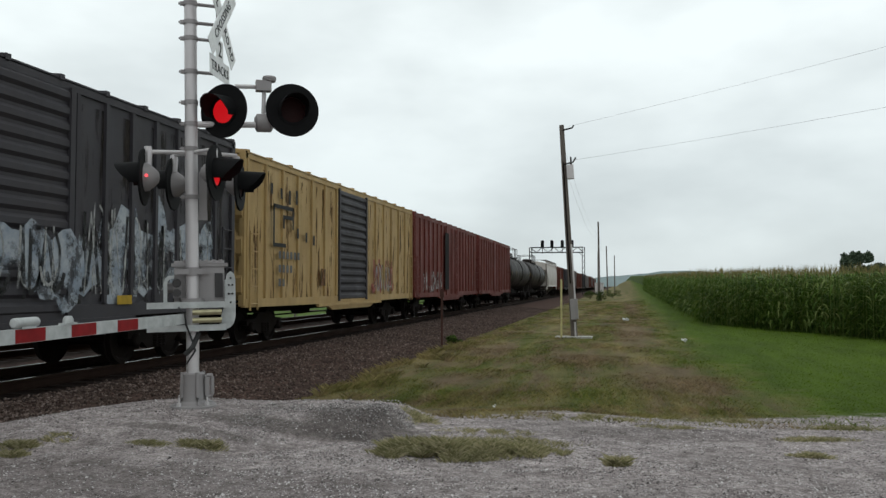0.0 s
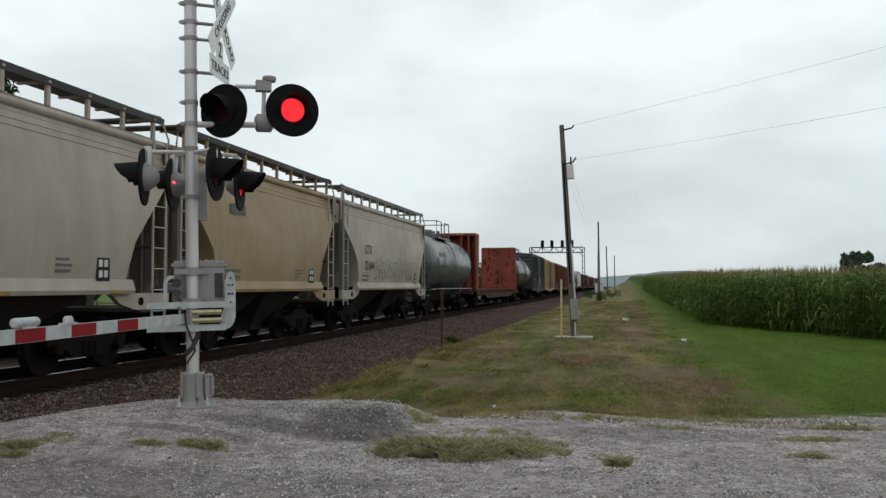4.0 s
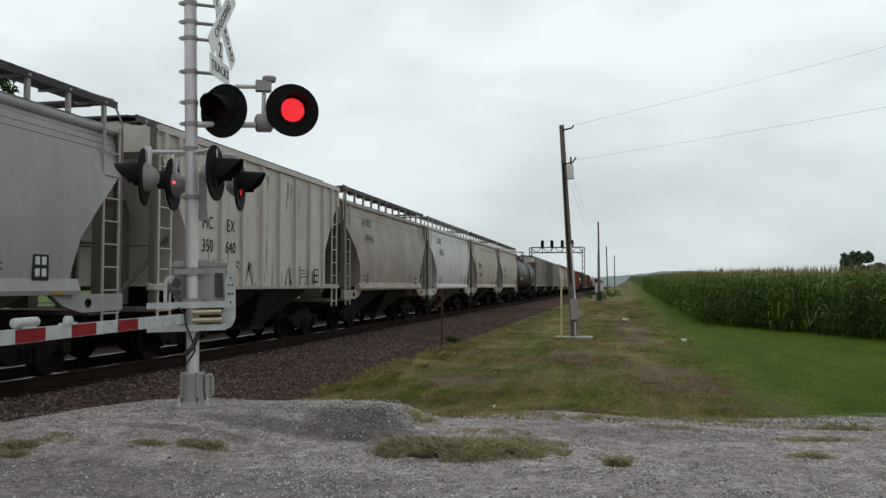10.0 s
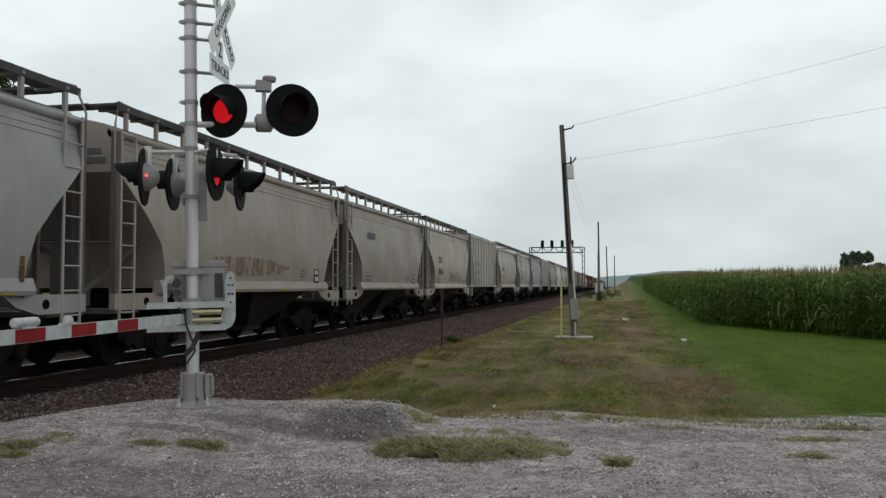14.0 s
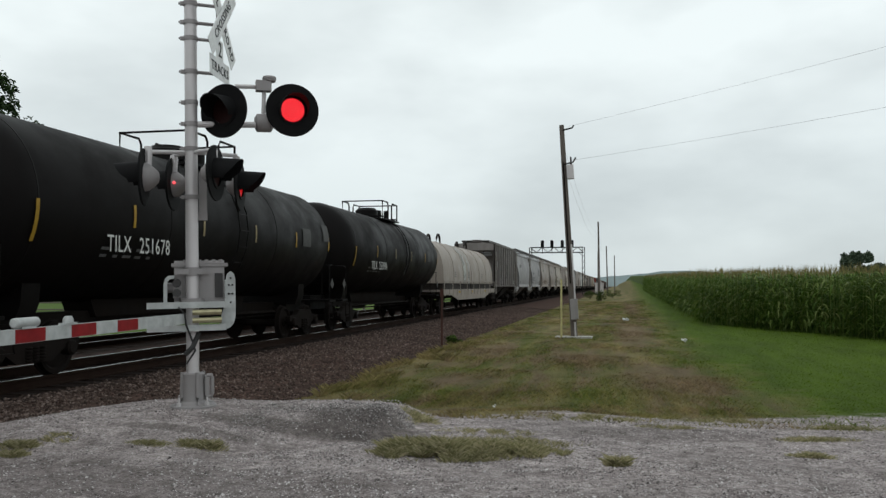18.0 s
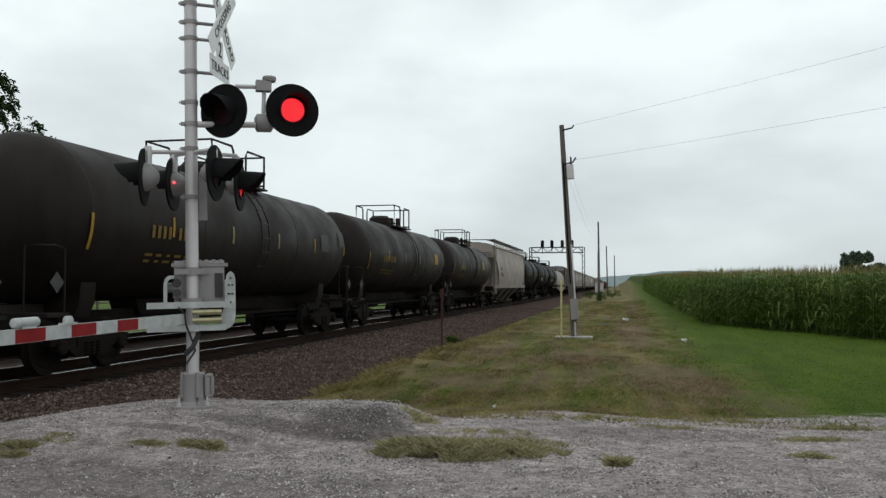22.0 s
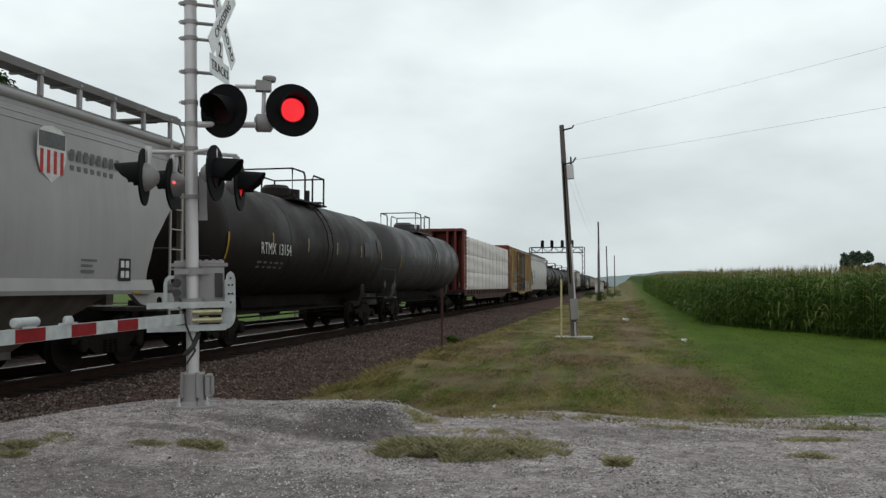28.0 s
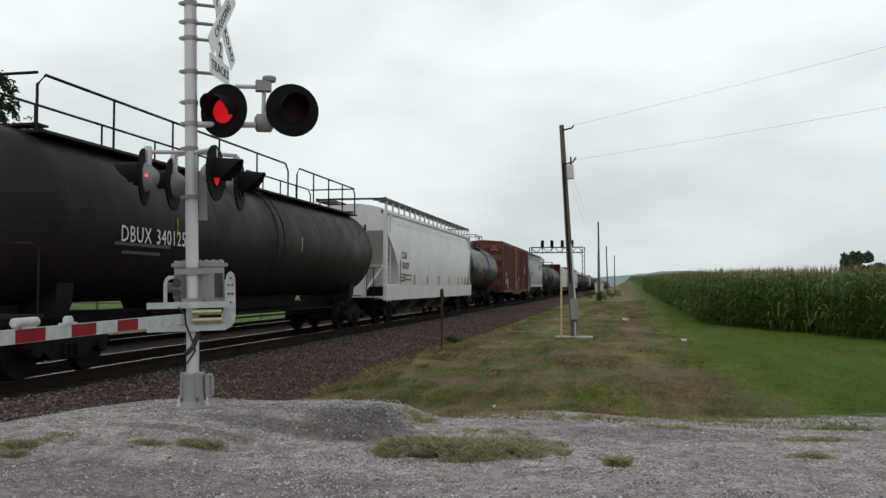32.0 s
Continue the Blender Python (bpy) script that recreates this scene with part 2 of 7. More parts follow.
def to_mesh(name, bm, sharp=0.6):
    bmesh.ops.recalc_face_normals(bm, faces=bm.faces)
    for f in bm.faces:
        f.smooth = True
    for e in bm.edges:
        if len(e.link_faces) != 2 or e.calc_face_angle(0) > sharp:
            e.smooth = False
    me = bpy.data.meshes.new(name)
    bm.to_mesh(me)
    bm.free()
    return me


def part(name, shape, material, parent=None, label="", m=None):
    """One mesh object under a thing or a part. shape: a bmesh, or a mesh to share."""
    me = shape if isinstance(shape, bpy.types.Mesh) else to_mesh(name, shape)
    if not me.materials:
        me.materials.append(material)
    ob = new(name, me)
    if me.materials[0] is not material:
        ob.material_slots[0].link = "OBJECT"
        ob.material_slots[0].material = material
    if parent:
        ob.parent = parent
    if m is not None:
        ob.matrix_basis = m
    if label:
        ob["label"] = label
    return ob


CACHE = {}


def shared(key, make):
    if key not in CACHE:
        CACHE[key] = to_mesh(str(key[0]), make())
    return CACHE[key]


def letters(text, size, m, material, parent, name="lettering", squeeze=1.0):
    words = text.split()
    if len(words) > 1:
        wide = [0.62 * size * squeeze * len(q) for q in words]
        gap = 0.38 * size * squeeze
        at = -(sum(wide) + gap * (len(words) - 1)) / 2
        for q, wd in zip(words, wide):
            letters(q, size, m @ Matrix.Translation((at + wd / 2, 0, 0)), material, parent, name, squeeze)
            at += wd + gap
        return None
    key = ("lettering", text, round(size, 3), squeeze)
    if key not in CACHE:
        cu = bpy.data.curves.new("lettering", "FONT")
        cu.body, cu.size, cu.extrude, cu.align_x, cu.align_y, cu.space_character = text, size, 0.002, "CENTER", "CENTER", 1.08
        cu.resolution_u = 2
        ob = new("lettering", cu)
        CACHE[key] = bpy.data.meshes.new_from_object(ob)
        bpy.data.objects.remove(ob)
        for v in CACHE[key].vertices:
            v.co.x *= squeeze
        CACHE[key].materials.clear()
    return part(name, CACHE[key], material, parent, "", m)


def facing_x(x, y, z, roll=0):
    """The pose of lettering on a wall that faces +x and is read with +y to its reader's right."""
    return Matrix.Translation((x, y, z)) @ Matrix(((0, 0, 1, 0), (1, 0, 0, 0), (0, 1, 0, 0), (0, 0, 0, 1)))


# ---- freight cars: z = 0 is the rail head, +y the way they go, +x the camera's side ----
def bogie(car, y, colour=None):
    colour = colour or M["iron"]

    def frame_mesh():
        bm = bm_new()
        prof = [(-1.12, 0.50), (-1.12, 0.62), (-0.62, 0.66), (-0.42, 0.80), (0.42, 0.80), (0.62, 0.66), (1.12, 0.62), (1.12, 0.50), (0.72, 0.46), (0.42, 0.27), (-0.42, 0.27), (-0.72, 0.46)]
        prism_x(bm, prof, -0.07, 0.07)
        for s in (-0.87, 0.87):
            lathe(bm, [(-0.04, 0.13), (0.12, 0.13), (0.15, 0.10)], pose(0, s, 0.457), 12)
        return bm

    def spring_mesh():
        bm = bm_new()
        for k in range(5):
            ring(bm, [(0.05 * k, 0.05), (0.05 * k + 0.015, 0.078), (0.05 * k + 0.035, 0.078), (0.05 * k + 0.045, 0.05)], Matrix.Rotation(radians(-90), 4, "Y"), 12)
        return bm

    def wheel_mesh():
        bm = bm_new()
        lathe(bm, [(-1.02, 0.07), (1.02, 0.07)], Matrix.Identity(4), 10)
        for s in (-1, 1):
            lathe(bm, [(s * 0.685, 0.30), (s * 0.69, 0.482), (s * 0.715, 0.482), (s * 0.725, 0.455), (s * 0.82, 0.45), (s * 0.82, 0.38), (s * 0.77, 0.34), (s * 0.78, 0.14), (s * 0.84, 0.12)], Matrix.Identity(4), 28)
        return bm

    b = part("bogie", shared(("bolster",), lambda: box(box(bm_new(), -1.05, 1.05, -0.18, 0.18, 0.48, 0.74), -0.3, 0.3, -0.3, 0.3, 0.6, 0.86)), colour, car, "", pose(0, y, 0))
    for s in (1, -1):
        part("side_frame", shared(("side_frame",), frame_mesh), colour, b, "", pose(s * 1.0, 0, 0, 0, 0, 0 if s > 0 else 180))
    for s in (-0.16, 0.0, 0.16):
        part("spring", shared(("spring",), spring_mesh), colour, b, "", pose(1.05, s, 0.29))
    for s in (-0.38, 0.38):
        part("brake_beam", shared(("brake_beam",), lambda: box(box(bm_new(), -0.85, 0.85, -0.06, 0.06, -0.09, 0.09), 0.66, 0.80, -0.10, 0.10, -0.18, 0.16)), colour, b, "", pose(0, s, 0.42))
    for s in (-0.87, 0.87):
        part("wheelset", shared(("wheelset",), wheel_mesh), M["iron"], b, "", pose(0, s, 0.457))
    return b


def coupler_mesh():
    bm = bm_new()
    box(bm, -0.08, 0.08, -0.75, 0.05, 0.76, 0.92)
    box(bm, -0.16, 0.12, 0.0, 0.26, 0.70, 0.98)
    box(bm, -0.04, 0.18, 0.20, 0.40, 0.72, 0.96)
    tube(bm, [(0.25, -0.3, 0.8), (0.3, 0.1, 0.62), (0.2, 0.5, 0.42)], 0.03, 6)
    return bm


def running_gear(car, half, truck, gap=0.42):
    for s in (1, -1):
        bogie(car, s * truck)
        part("coupler", shared(("coupler",), coupler_mesh), M["iron"], car, "", pose(0, s * (half - 0.05), 0, 0, 0, 0 if s > 0 else 180))
    bm = bm_new()
    box(bm, -0.2, 0.2, -half + 0.1, half - 0.1, 0.74, 1.02)
    part("centre_sill", bm, M["iron"], car)
    bm = bm_new()
    lathe(bm, [(-0.5, 0.02), (-0.46, 0.2), (0.46, 0.2), (0.5, 0.02)], pose(-0.75, 1.2, 0.72) @ ALONG_Y, 14)
    tube(bm, [(0.45, -half + 1.5, 0.66), (0.45, half - 1.5, 0.66)], 0.025)
    part("brake_rigging", bm, M["iron"], car)


def ladder_mesh(h, w=0.42, step=0.42):
    def make():
        bm = bm_new()
        for s in (-w / 2, w / 2):
            box(bm, -0.015, 0.015, s - 0.025, s + 0.025, 0, h)
        z = 0.15
        while z < h:
            tube(bm, [(0.02, -w / 2, z), (0.02, w / 2, z)], 0.015, 5)
            z += step
        return bm
    return shared(("ladder", round(h, 2), w), make)


def spray_paint(name, col):
    """Thin worn spray paint, with gaps where the wall shows."""
    m, nt, b = nodes(name)
    v = spot(nt)
    b.inputs["Roughness"].default_value = 0.6
    nt.links.new(mixed(nt, ramp_of(nt, noise_at(nt, v, 3, 5), 0.3, 0.7), col, tuple(c * 0.55 for c in col)), b.inputs["Base Color"])
    nt.links.new(ramp_of(nt, noise_at(nt, v, 4.5, 7, 0.7, (1, 1, 0.5)), 0.38, 0.56), b.inputs["Alpha"])
    return m


M["whitegraf"] = spray_paint("white_spray_paint", (0.45, 0.45, 0.44))
M["redgraf"] = spray_paint("red_spray_paint", (0.33, 0.09, 0.07))
M["darkgraf"] = spray_paint("black_spray_paint", (0.03, 0.03, 0.03))
M["rust"] = spray_paint("rust_stain", (0.16, 0.075, 0.03))


def worn_layer(name, ca, cb, scale, stretch, a, b):
    """A broken layer of paint or rust: ragged patches with the wall between them."""
    m, nt, bs = nodes(name)
    v = spot(nt)
    bs.inputs["Roughness"].default_value = 0.75
    nt.links.new(mixed(nt, ramp_of(nt, noise_at(nt, v, 2.5, 6, 0.7), 0.35, 0.65), ca, cb), bs.inputs["Base Color"])
    nt.links.new(ramp_of(nt, noise_at(nt, v, scale, 8, 0.72, stretch), a, b), bs.inputs["Alpha"])
    return m


M["rust_runs"] = worn_layer("rust_runs", (0.12, 0.055, 0.025), (0.22, 0.11, 0.045), 2.4, (1.5, 1.5, 0.2), 0.55, 0.68)
M["grime_runs"] = worn_layer("grime_runs", (0.022, 0.018, 0.015), (0.05, 0.042, 0.036), 2.0, (1.5, 1.5, 0.22), 0.52, 0.70)
M["rust_thin"] = worn_layer("thin_rust_runs", (0.13, 0.085, 0.055), (0.20, 0.15, 0.10), 3.2, (1.6, 1.6, 0.12), 0.60, 0.74)
M["grime_thin"] = worn_layer("thin_grime_runs", (0.06, 0.05, 0.043), (0.11, 0.095, 0.08), 3.0, (1.6, 1.6, 0.14), 0.56, 0.74)
M["rust_heavy"] = worn_layer("rust_scale", (0.045, 0.024, 0.014), (0.13, 0.065, 0.03), 2.2, (1.2, 1.2, 0.7), 0.46, 0.58)
M["scorch"] = worn_layer("dark_scuffs", (0.05, 0.016, 0.011), (0.10, 0.03, 0.02), 2.6, (1.2, 1.2, 0.8), 0.54, 0.66)
M["rust_blot"] = worn_layer("rust_blotch", (0.20, 0.105, 0.045), (0.28, 0.18, 0.10), 3.4, (1.2, 1.2, 0.45), 0.44, 0.66)
M["faded_fill"] = worn_layer("faded_mural_paint", (0.20, 0.12, 0.05), (0.24, 0.20, 0.15), 1.8, (1, 1, 1), 0.48, 0.60)
M["pale_fill"] = worn_layer("pale_mural_paint", (0.20, 0.235, 0.28), (0.38, 0.40, 0.42), 1.1, (1, 1, 1), 0.44, 0.54)
M["white_fill"] = worn_layer("white_mural_paint", (0.30, 0.30, 0.28), (0.46, 0.46, 0.43), 1.4, (1, 1, 1), 0.40, 0.50)


def mural(car, x, y0, y1, z0, z1, fill, seed, n=7):
    """Sprayed writing that cannot be read: a broken fill, then dark and pale outlines."""
    rnd = random.Random(seed + 50)
    bm = bm_new()
    for k in range(2 * n):
        yc = y0 + (y1 - y0) * (k + 0.5) / (2 * n)
        zc = (z0 + z1) / 2 + rnd.uniform(-0.15, 0.15) * (z1 - z0)
        ry, rz = (y1 - y0) / n * rnd.uniform(0.35, 0.7), (z1 - z0) * rnd.uniform(0.28, 0.52)
        bm.faces.new([bm.verts.new((x + 0.0004 * k, yc + ry * math.cos(a) * (0.85 + 0.3 * rnd.random()), zc + rz * math.sin(a) * (0.85 + 0.3 * rnd.random()))) for a in [0.449 * q for q in range(14)]])
    tagged(part("graffiti_fill", bm, fill, car, "broken pale spray-paint fill"), kind="stuff")
    spray(car, x + 0.008, y0 + 0.1, y1 - 0.1, z0 + 0.1, z1 - 0.1, M["darkgraf"], seed, "black spray-paint outlines", n, 0.02, 0.05)
    spray(car, x + 0.012, y0 + 0.2, y1 - 0.2, z0 + 0.15, z1, M["whitegraf"], seed + 1, "white spray-paint strokes", n, 0.012, 0.03)


def streaked(car, length, door_w, z0, z1, material, label):
    """Runs of rust or grime down both halves of the near side, between the posts."""
    for s in (1, -1):
        a, b = door_w / 2 + 0.15, length / 2 - 0.12
        panel(car, "stain", 1.523, s * (a + b) / 2, (z0 + z1) / 2, b - a, z1 - z0, material, label)


def spray(car, x, y0, y1, z0, z1, material, seed, label="faded spray-painted shapes", n=6, t0=0.05, t1=0.12):
    """Unreadable sprayed writing: strokes that stand, lean and bow."""
    rnd = random.Random(seed)
    bm = bm_new()
    w, h = (y1 - y0) / n, z1 - z0
    for i in range(n):
        ya = y0 + i * w
        for k in range(rnd.choice((2, 3, 3))):
            kind = rnd.choice("IIADU")
            a = ya + w * rnd.uniform(0.1, 0.8)
            lo, hi = z0 + h * rnd.uniform(0, 0.15), z1 - h * rnd.uniform(0, 0.2)
            if kind == "I":
                pts = [(a, lo), (a + rnd.uniform(-0.08, 0.08), hi)]
            elif kind == "A":
                pts = [(a - w * 0.3, lo), (a, hi), (a + w * 0.3, lo)]
            elif kind == "D":
                pts = [(a + w * 0.35 * math.sin(q), (lo + hi) / 2 + (hi - lo) / 2 * math.cos(q)) for q in (0, 0.6, 1.2, 1.8, 2.4, 3.1)]
            else:
                pts = [(a - w * 0.3 * math.cos(q), lo + (hi - lo) * (0.3 - 0.3 * math.sin(q))) for q in (0, 0.8, 1.57, 2.3, 3.1)]
            t = rnd.uniform(t0, t1)
            for (pa, za), (pb, zb) in zip(pts, pts[1:]):
                d = Vector((pb - pa, zb - za))
                if d.length < 0.02:
                    continue
                q = Vector((-d.y, d.x)).normalized() * t
                vs = [bm.verts.new((x + 0.001 * k, p[0], p[1])) for p in ((pa - q.x, za - q.y), (pb - q.x, zb - q.y), (pb + q.x, zb + q.y), (pa + q.x, za + q.y))]
                bm.faces.new(vs)
    tagged(part("graffiti", bm, material, car, label), kind="stuff")


def panel(car, name, x, y, z, w, h, material, label=""):
    bm = bm_new()
    box(bm, x, x + 0.005, y - w / 2, y + w / 2, z - h / 2, z + h / 2)
    return part(name, bm, material, car, label)


def hopper_x(z, top=4.24):
    u = (z - 1.12) / (top - 1.12)
    return 1.40 + 0.22 * math.sin(math.pi * min(1, max(0, u * 0.9 + 0.12))) - 0.05 * u


def blotch(car, y, z, ry, rz, seed, material=None):
    """A ragged stain that follows the curved side."""
    rnd = random.Random(seed)
    bm = bm_new()
    n = 6
    wob = [rnd.uniform(0.75, 1.1) for _ in range(2 * n + 1)]
    rows = []
    for k in range(2 * n + 1):
        zz = z + rz * (k / n - 1)
        half_w = ry * math.sqrt(max(0.02, 1 - (k / n - 1) ** 2)) * wob[k]
        rows.append([bm.verts.new((hopper_x(zz) + 0.012, y + q * half_w, zz)) for q in (-1, 1)])
    for a, b in zip(rows, rows[1:]):
        bm.faces.new((a[0], a[1], b[1], b[0]))
    part("stain", bm, material or M["rust_blot"], car, "ragged rust stain")


def bubbles(car, y0, y1, z0, z1, seed, n, t=0.016):
    """Outlined bubble letters that cannot be read, on the curved side."""
    rnd = random.Random(seed)
    bm = bm_new()

    def line(pts):
        for (ya, za), (yb, zb) in zip(pts, pts[1:]):
            d = Vector((yb - ya, zb - za))
            if d.length < 0.004:
                continue
            q = Vector((-d.y, d.x)).normalized() * t
            bm.faces.new([bm.verts.new((hopper_x(z) + 0.016, y, z)) for y, z in ((ya - q.x, za - q.y), (yb - q.x, zb - q.y), (yb + q.x, zb + q.y), (ya + q.x, za + q.y))])

    for i in range(n):
        w, h = (y1 - y0) / n, z1 - z0
        yc, zc = y0 + w * (i + 0.5), (z0 + z1) / 2 + h * rnd.uniform(-0.08, 0.08)
        ry, rz, ph, m = w * rnd.uniform(0.5, 0.72), h * rnd.uniform(0.36, 0.5), rnd.uniform(0, 6.28), rnd.choice((2, 3, 4, 5))
        line([(yc + ry * (1 + 0.22 * math.sin(m * a + ph)) * math.cos(a), zc + rz * (1 + 0.22 * math.sin(m * a + ph)) * math.sin(a)) for a in [0.2618 * k for k in range(25)]])
        for _ in range(rnd.choice((1, 2))):
            cy, cz, q = yc + ry * rnd.uniform(-0.3, 0.3), zc + rz * rnd.uniform(-0.4, 0.4), rnd.uniform(0.12, 0.24)
            line([(cy + ry * q * math.cos(a), cz + rz * q * 1.5 * math.sin(a)) for a in [0.524 * k for k in range(rnd.choice((8, 13)))]])
        line([(yc + ry * rnd.uniform(-0.6, 0.6), zc - rz * 0.9), (yc + ry * rnd.uniform(-0.4, 0.4), zc + rz * rnd.uniform(-0.2, 0.5))])
    tagged(part("graffiti", bm, M["ink"], car, "black outlined bubble graffiti"), kind="stuff")


def hopper_marks(car, length, style="curved", seed=1, yellow=True):
    """Placard, stencil rows, reflectors along the sill."""
    half = length / 2
    x = (hopper_x(1.75) if style == "curved" else 1.60) + 0.012
    pl = panel(car, "placard", x, half - 2.35, 1.78, 0.36, 0.40, M["ink"], "black data placard with white lines")
    bm = bm_new()
    for k in range(2):
        for j in range(2):
            box(bm, x + 0.005, x + 0.009, half - 2.48 + 0.15 * j, half - 2.38 + 0.15 * j, 1.64 + 0.18 * k, 1.76 + 0.18 * k)
    part("placard_line", bm, M["whiteink"], pl)
    data_bars(car, x, -half + 1.95, 1.95, 3, 0.9, M["inkgrey"], 0.06, 0.14, seed)
    data_bars(car, x, half - 3.6, 1.9, 3, 0.5, M["inkgrey"], 0.04, 0.09, seed + 1)
    if yellow:
        for k in range(4):
            panel(car, "reflector_strip", 1.615, -half + 2.0 + (length - 4.0) * k / 3, 1.39, 0.30, 0.05, M["reflector"], "yellow reflective strip")
    for e in (1, -1):
        bm = bm_new()
        for k in range(2):
            box(bm, 0.55, 1.15 + 0.1 * k, e * (half - 0.09) - 0.004, e * (half - 0.09) + 0.004, 3.86 - 0.16 * k, 3.96 - 0.16 * k)
        part("stencil", bm, M["inkgrey"], car)


def box_logo(car, x, y, z, material):
    """A maker's mark drawn as plain bars and an open square."""
    for k, (dy, dz) in enumerate(((-1.25, 0.62), (-0.62, 0.55), (-0.05, 0.5), (0.45, 0.55), (0.55, -0.42), (1.2, -0.5), (1.8, -0.55))):
        panel(car, "logo_bar", x, y + dy, z + dz, 0.13, 0.28 if k not in (2, 3) else 0.38, material)
    bm = bm_new()
    for a, b, c, d in ((-1.15, -1.05, -0.75, 0.25), (-1.15, 0.25, 0.15, 0.25), (0.15, 0.25, -0.35, 0.25), (-1.15, -0.3, -0.85, -0.75), (-0.5, -0.4, -0.35, 0.0), (-0.4, 0.15, -0.1, 0.0)):
        lo, hi = min(c, d), max(c, d)
        box(bm, x, x + 0.005, y + min(a, b), y + max(a, b), z + lo, z + max(hi, lo + 0.1))
    part("logo_square", bm, material, car)


def data_bars(car, x, y, z, n, w, material, h=0.07, pitch=0.15, seed=1):
    """Small unreadable stencils as bars."""
    rnd = random.Random(seed)
    bm = bm_new()
    for i in range(n):
        box(bm, x, x + 0.004, y, y + w * rnd.uniform(0.6, 1.0), z - i * pitch, z - i * pitch + h)
    part("stencil", bm, material, car)


def boxcar(length, top=4.68, sill=0.86, paint_name="yellow", posts=7, door="ribbed", door_w=3.05, door_mat=None, door_y=0.0, roof_mat=None, post_w=0.09, ends="deep"):
    hw, half = 1.49, length / 2
    P = M[paint_name]
    car = new("boxcar")
    running_gear(car, half, half - 2.3)
    for s in (1, -1):
        part("side_panel", shared(("side_panel", round(length, 2), top, sill), lambda: box(bm_new(), -0.03, 0.03, -half, half, sill + 0.2, top)), P, car, "", pose(s * hw, 0, 0))
        bm = bm_new()
        prism_x(bm, [(-half, sill + 0.12), (-half, sill + 0.32), (half, sill + 0.32), (half, sill + 0.12), (door_w / 2 + 1.2, sill + 0.1), (door_w / 2 + 0.5, sill - 0.10), (-door_w / 2 - 0.5, sill - 0.10), (-door_w / 2 - 1.2, sill + 0.1)], s * hw - 0.03, s * hw + 0.05 * (1 if s > 0 else -1) + 0.03)
        part("side_sill", bm, P, car)
        bm = bm_new()
        box(bm, s * hw - 0.05, s * hw + 0.07, -half, half, top - 0.14, top)
        part("top_chord", bm, P, car)
        n_side = posts
        for k in range(n_side + 1):
            for sg in (-1, 1):
                a, b = door_w / 2 + 0.12, half - 0.10
                yy = door_y + sg * (a + (b - a) * k / n_side)
                if abs(yy) > half - 0.05:
                    yy = sg * (half - 0.08)
                part("side_post", shared(("side_post", top, sill, post_w), lambda: prism_y(bm_new(), [(-0.02, sill + 0.3), (0.075, sill + 0.34), (0.075, top - 0.15), (-0.02, top - 0.12)], -post_w / 2, post_w / 2)), P, car, "", pose(s * (hw + 0.02), yy, 0, 0, 0, 0 if s > 0 else 180))
        # sliding door
        dm = M[door_mat] if door_mat else P
        bm = bm_new()
        z0, z1 = sill + 0.16, top - 0.10
        if door == "ribbed":
            n = 14
            prof = []
            for i in range(n):
                za = z0 + (z1 - z0) * i / n
                zb = z0 + (z1 - z0) * (i + 1) / n
                q = (zb - za) / 4
                prof += [(0.02, za + q * 0.4), (0.075, za + q * 1.3), (0.075, za + q * 2.7), (0.02, za + q * 3.6)]
            prof = [(-0.02, z0)] + prof + [(-0.02, z1)]
            loft(bm, [[(x, -door_w / 2, z) for x, z in prof], [(x, door_w / 2, z) for x, z in prof]])
        else:
            box(bm, -0.02, 0.06, -door_w / 2, door_w / 2, z0, z1)
            for i in range(5):
                zc = z0 + (z1 - z0) * (i + 0.5) / 5
                box(bm, 0.05, 0.085, -door_w / 2, door_w / 2, zc - 0.04, zc + 0.04)
        d = part("door", bm, dm, car, "", pose(s * (hw + 0.03), door_y, 0, 0, 0, 0 if s > 0 else 180))
        for yy in (-door_w / 2 + 0.06, door_w / 2 - 0.06):
            part("door_stile", box(bm_new(), 0.04, 0.10, yy - 0.06, yy + 0.06, z0, z1), dm, d)
        if door == "plug":
            for yy in (-0.45, -0.15, 0.6, 0.9):
                bm = bm_new()
                tube(bm, [(0.11, yy, z0 + 0.05), (0.11, yy, z1 - 0.05)], 0.02, 6)
                part("lock_rod", bm, dm, d)
        bm = bm_new()
        box(bm, s * (hw + 0.08) - 0.04, s * (hw + 0.08) + 0.04, door_y - door_w - 0.3, door_y + door_w + 0.3 if door != "plug" else door_y + door_w, sill + 0.02, sill + 0.10)
        part("door_track", bm, P, car)
    # ends, corrugated across
    for s in (1, -1):
        n = 4 if ends == "deep" else 9
        z0, z1 = sill + 0.2, top + 0.02
        prof = [(0.0, z0)]
        for i in range(n):
            za, zb = z0 + (z1 - z0) * i / n, z0 + (z1 - z0) * (i + 1) / n
            q = zb - za
            dep = 0.13 if ends == "deep" else 0.07
            prof += [(0.0, za + q * 0.12), (dep, za + q * 0.32), (dep, za + q * 0.68), (0.0, za + q * 0.88)]
        prof += [(0.0, z1), (-0.06, z1), (-0.06, z0)]
        bm = bm_new()
        prism_x(bm, [(y, z) for y, z in prof], -hw - 0.02, hw + 0.02)
        part("end_wall", bm, P, car, "", pose(0, s * (half - 0.02), 0, 0, 0, 0 if s > 0 else 180))
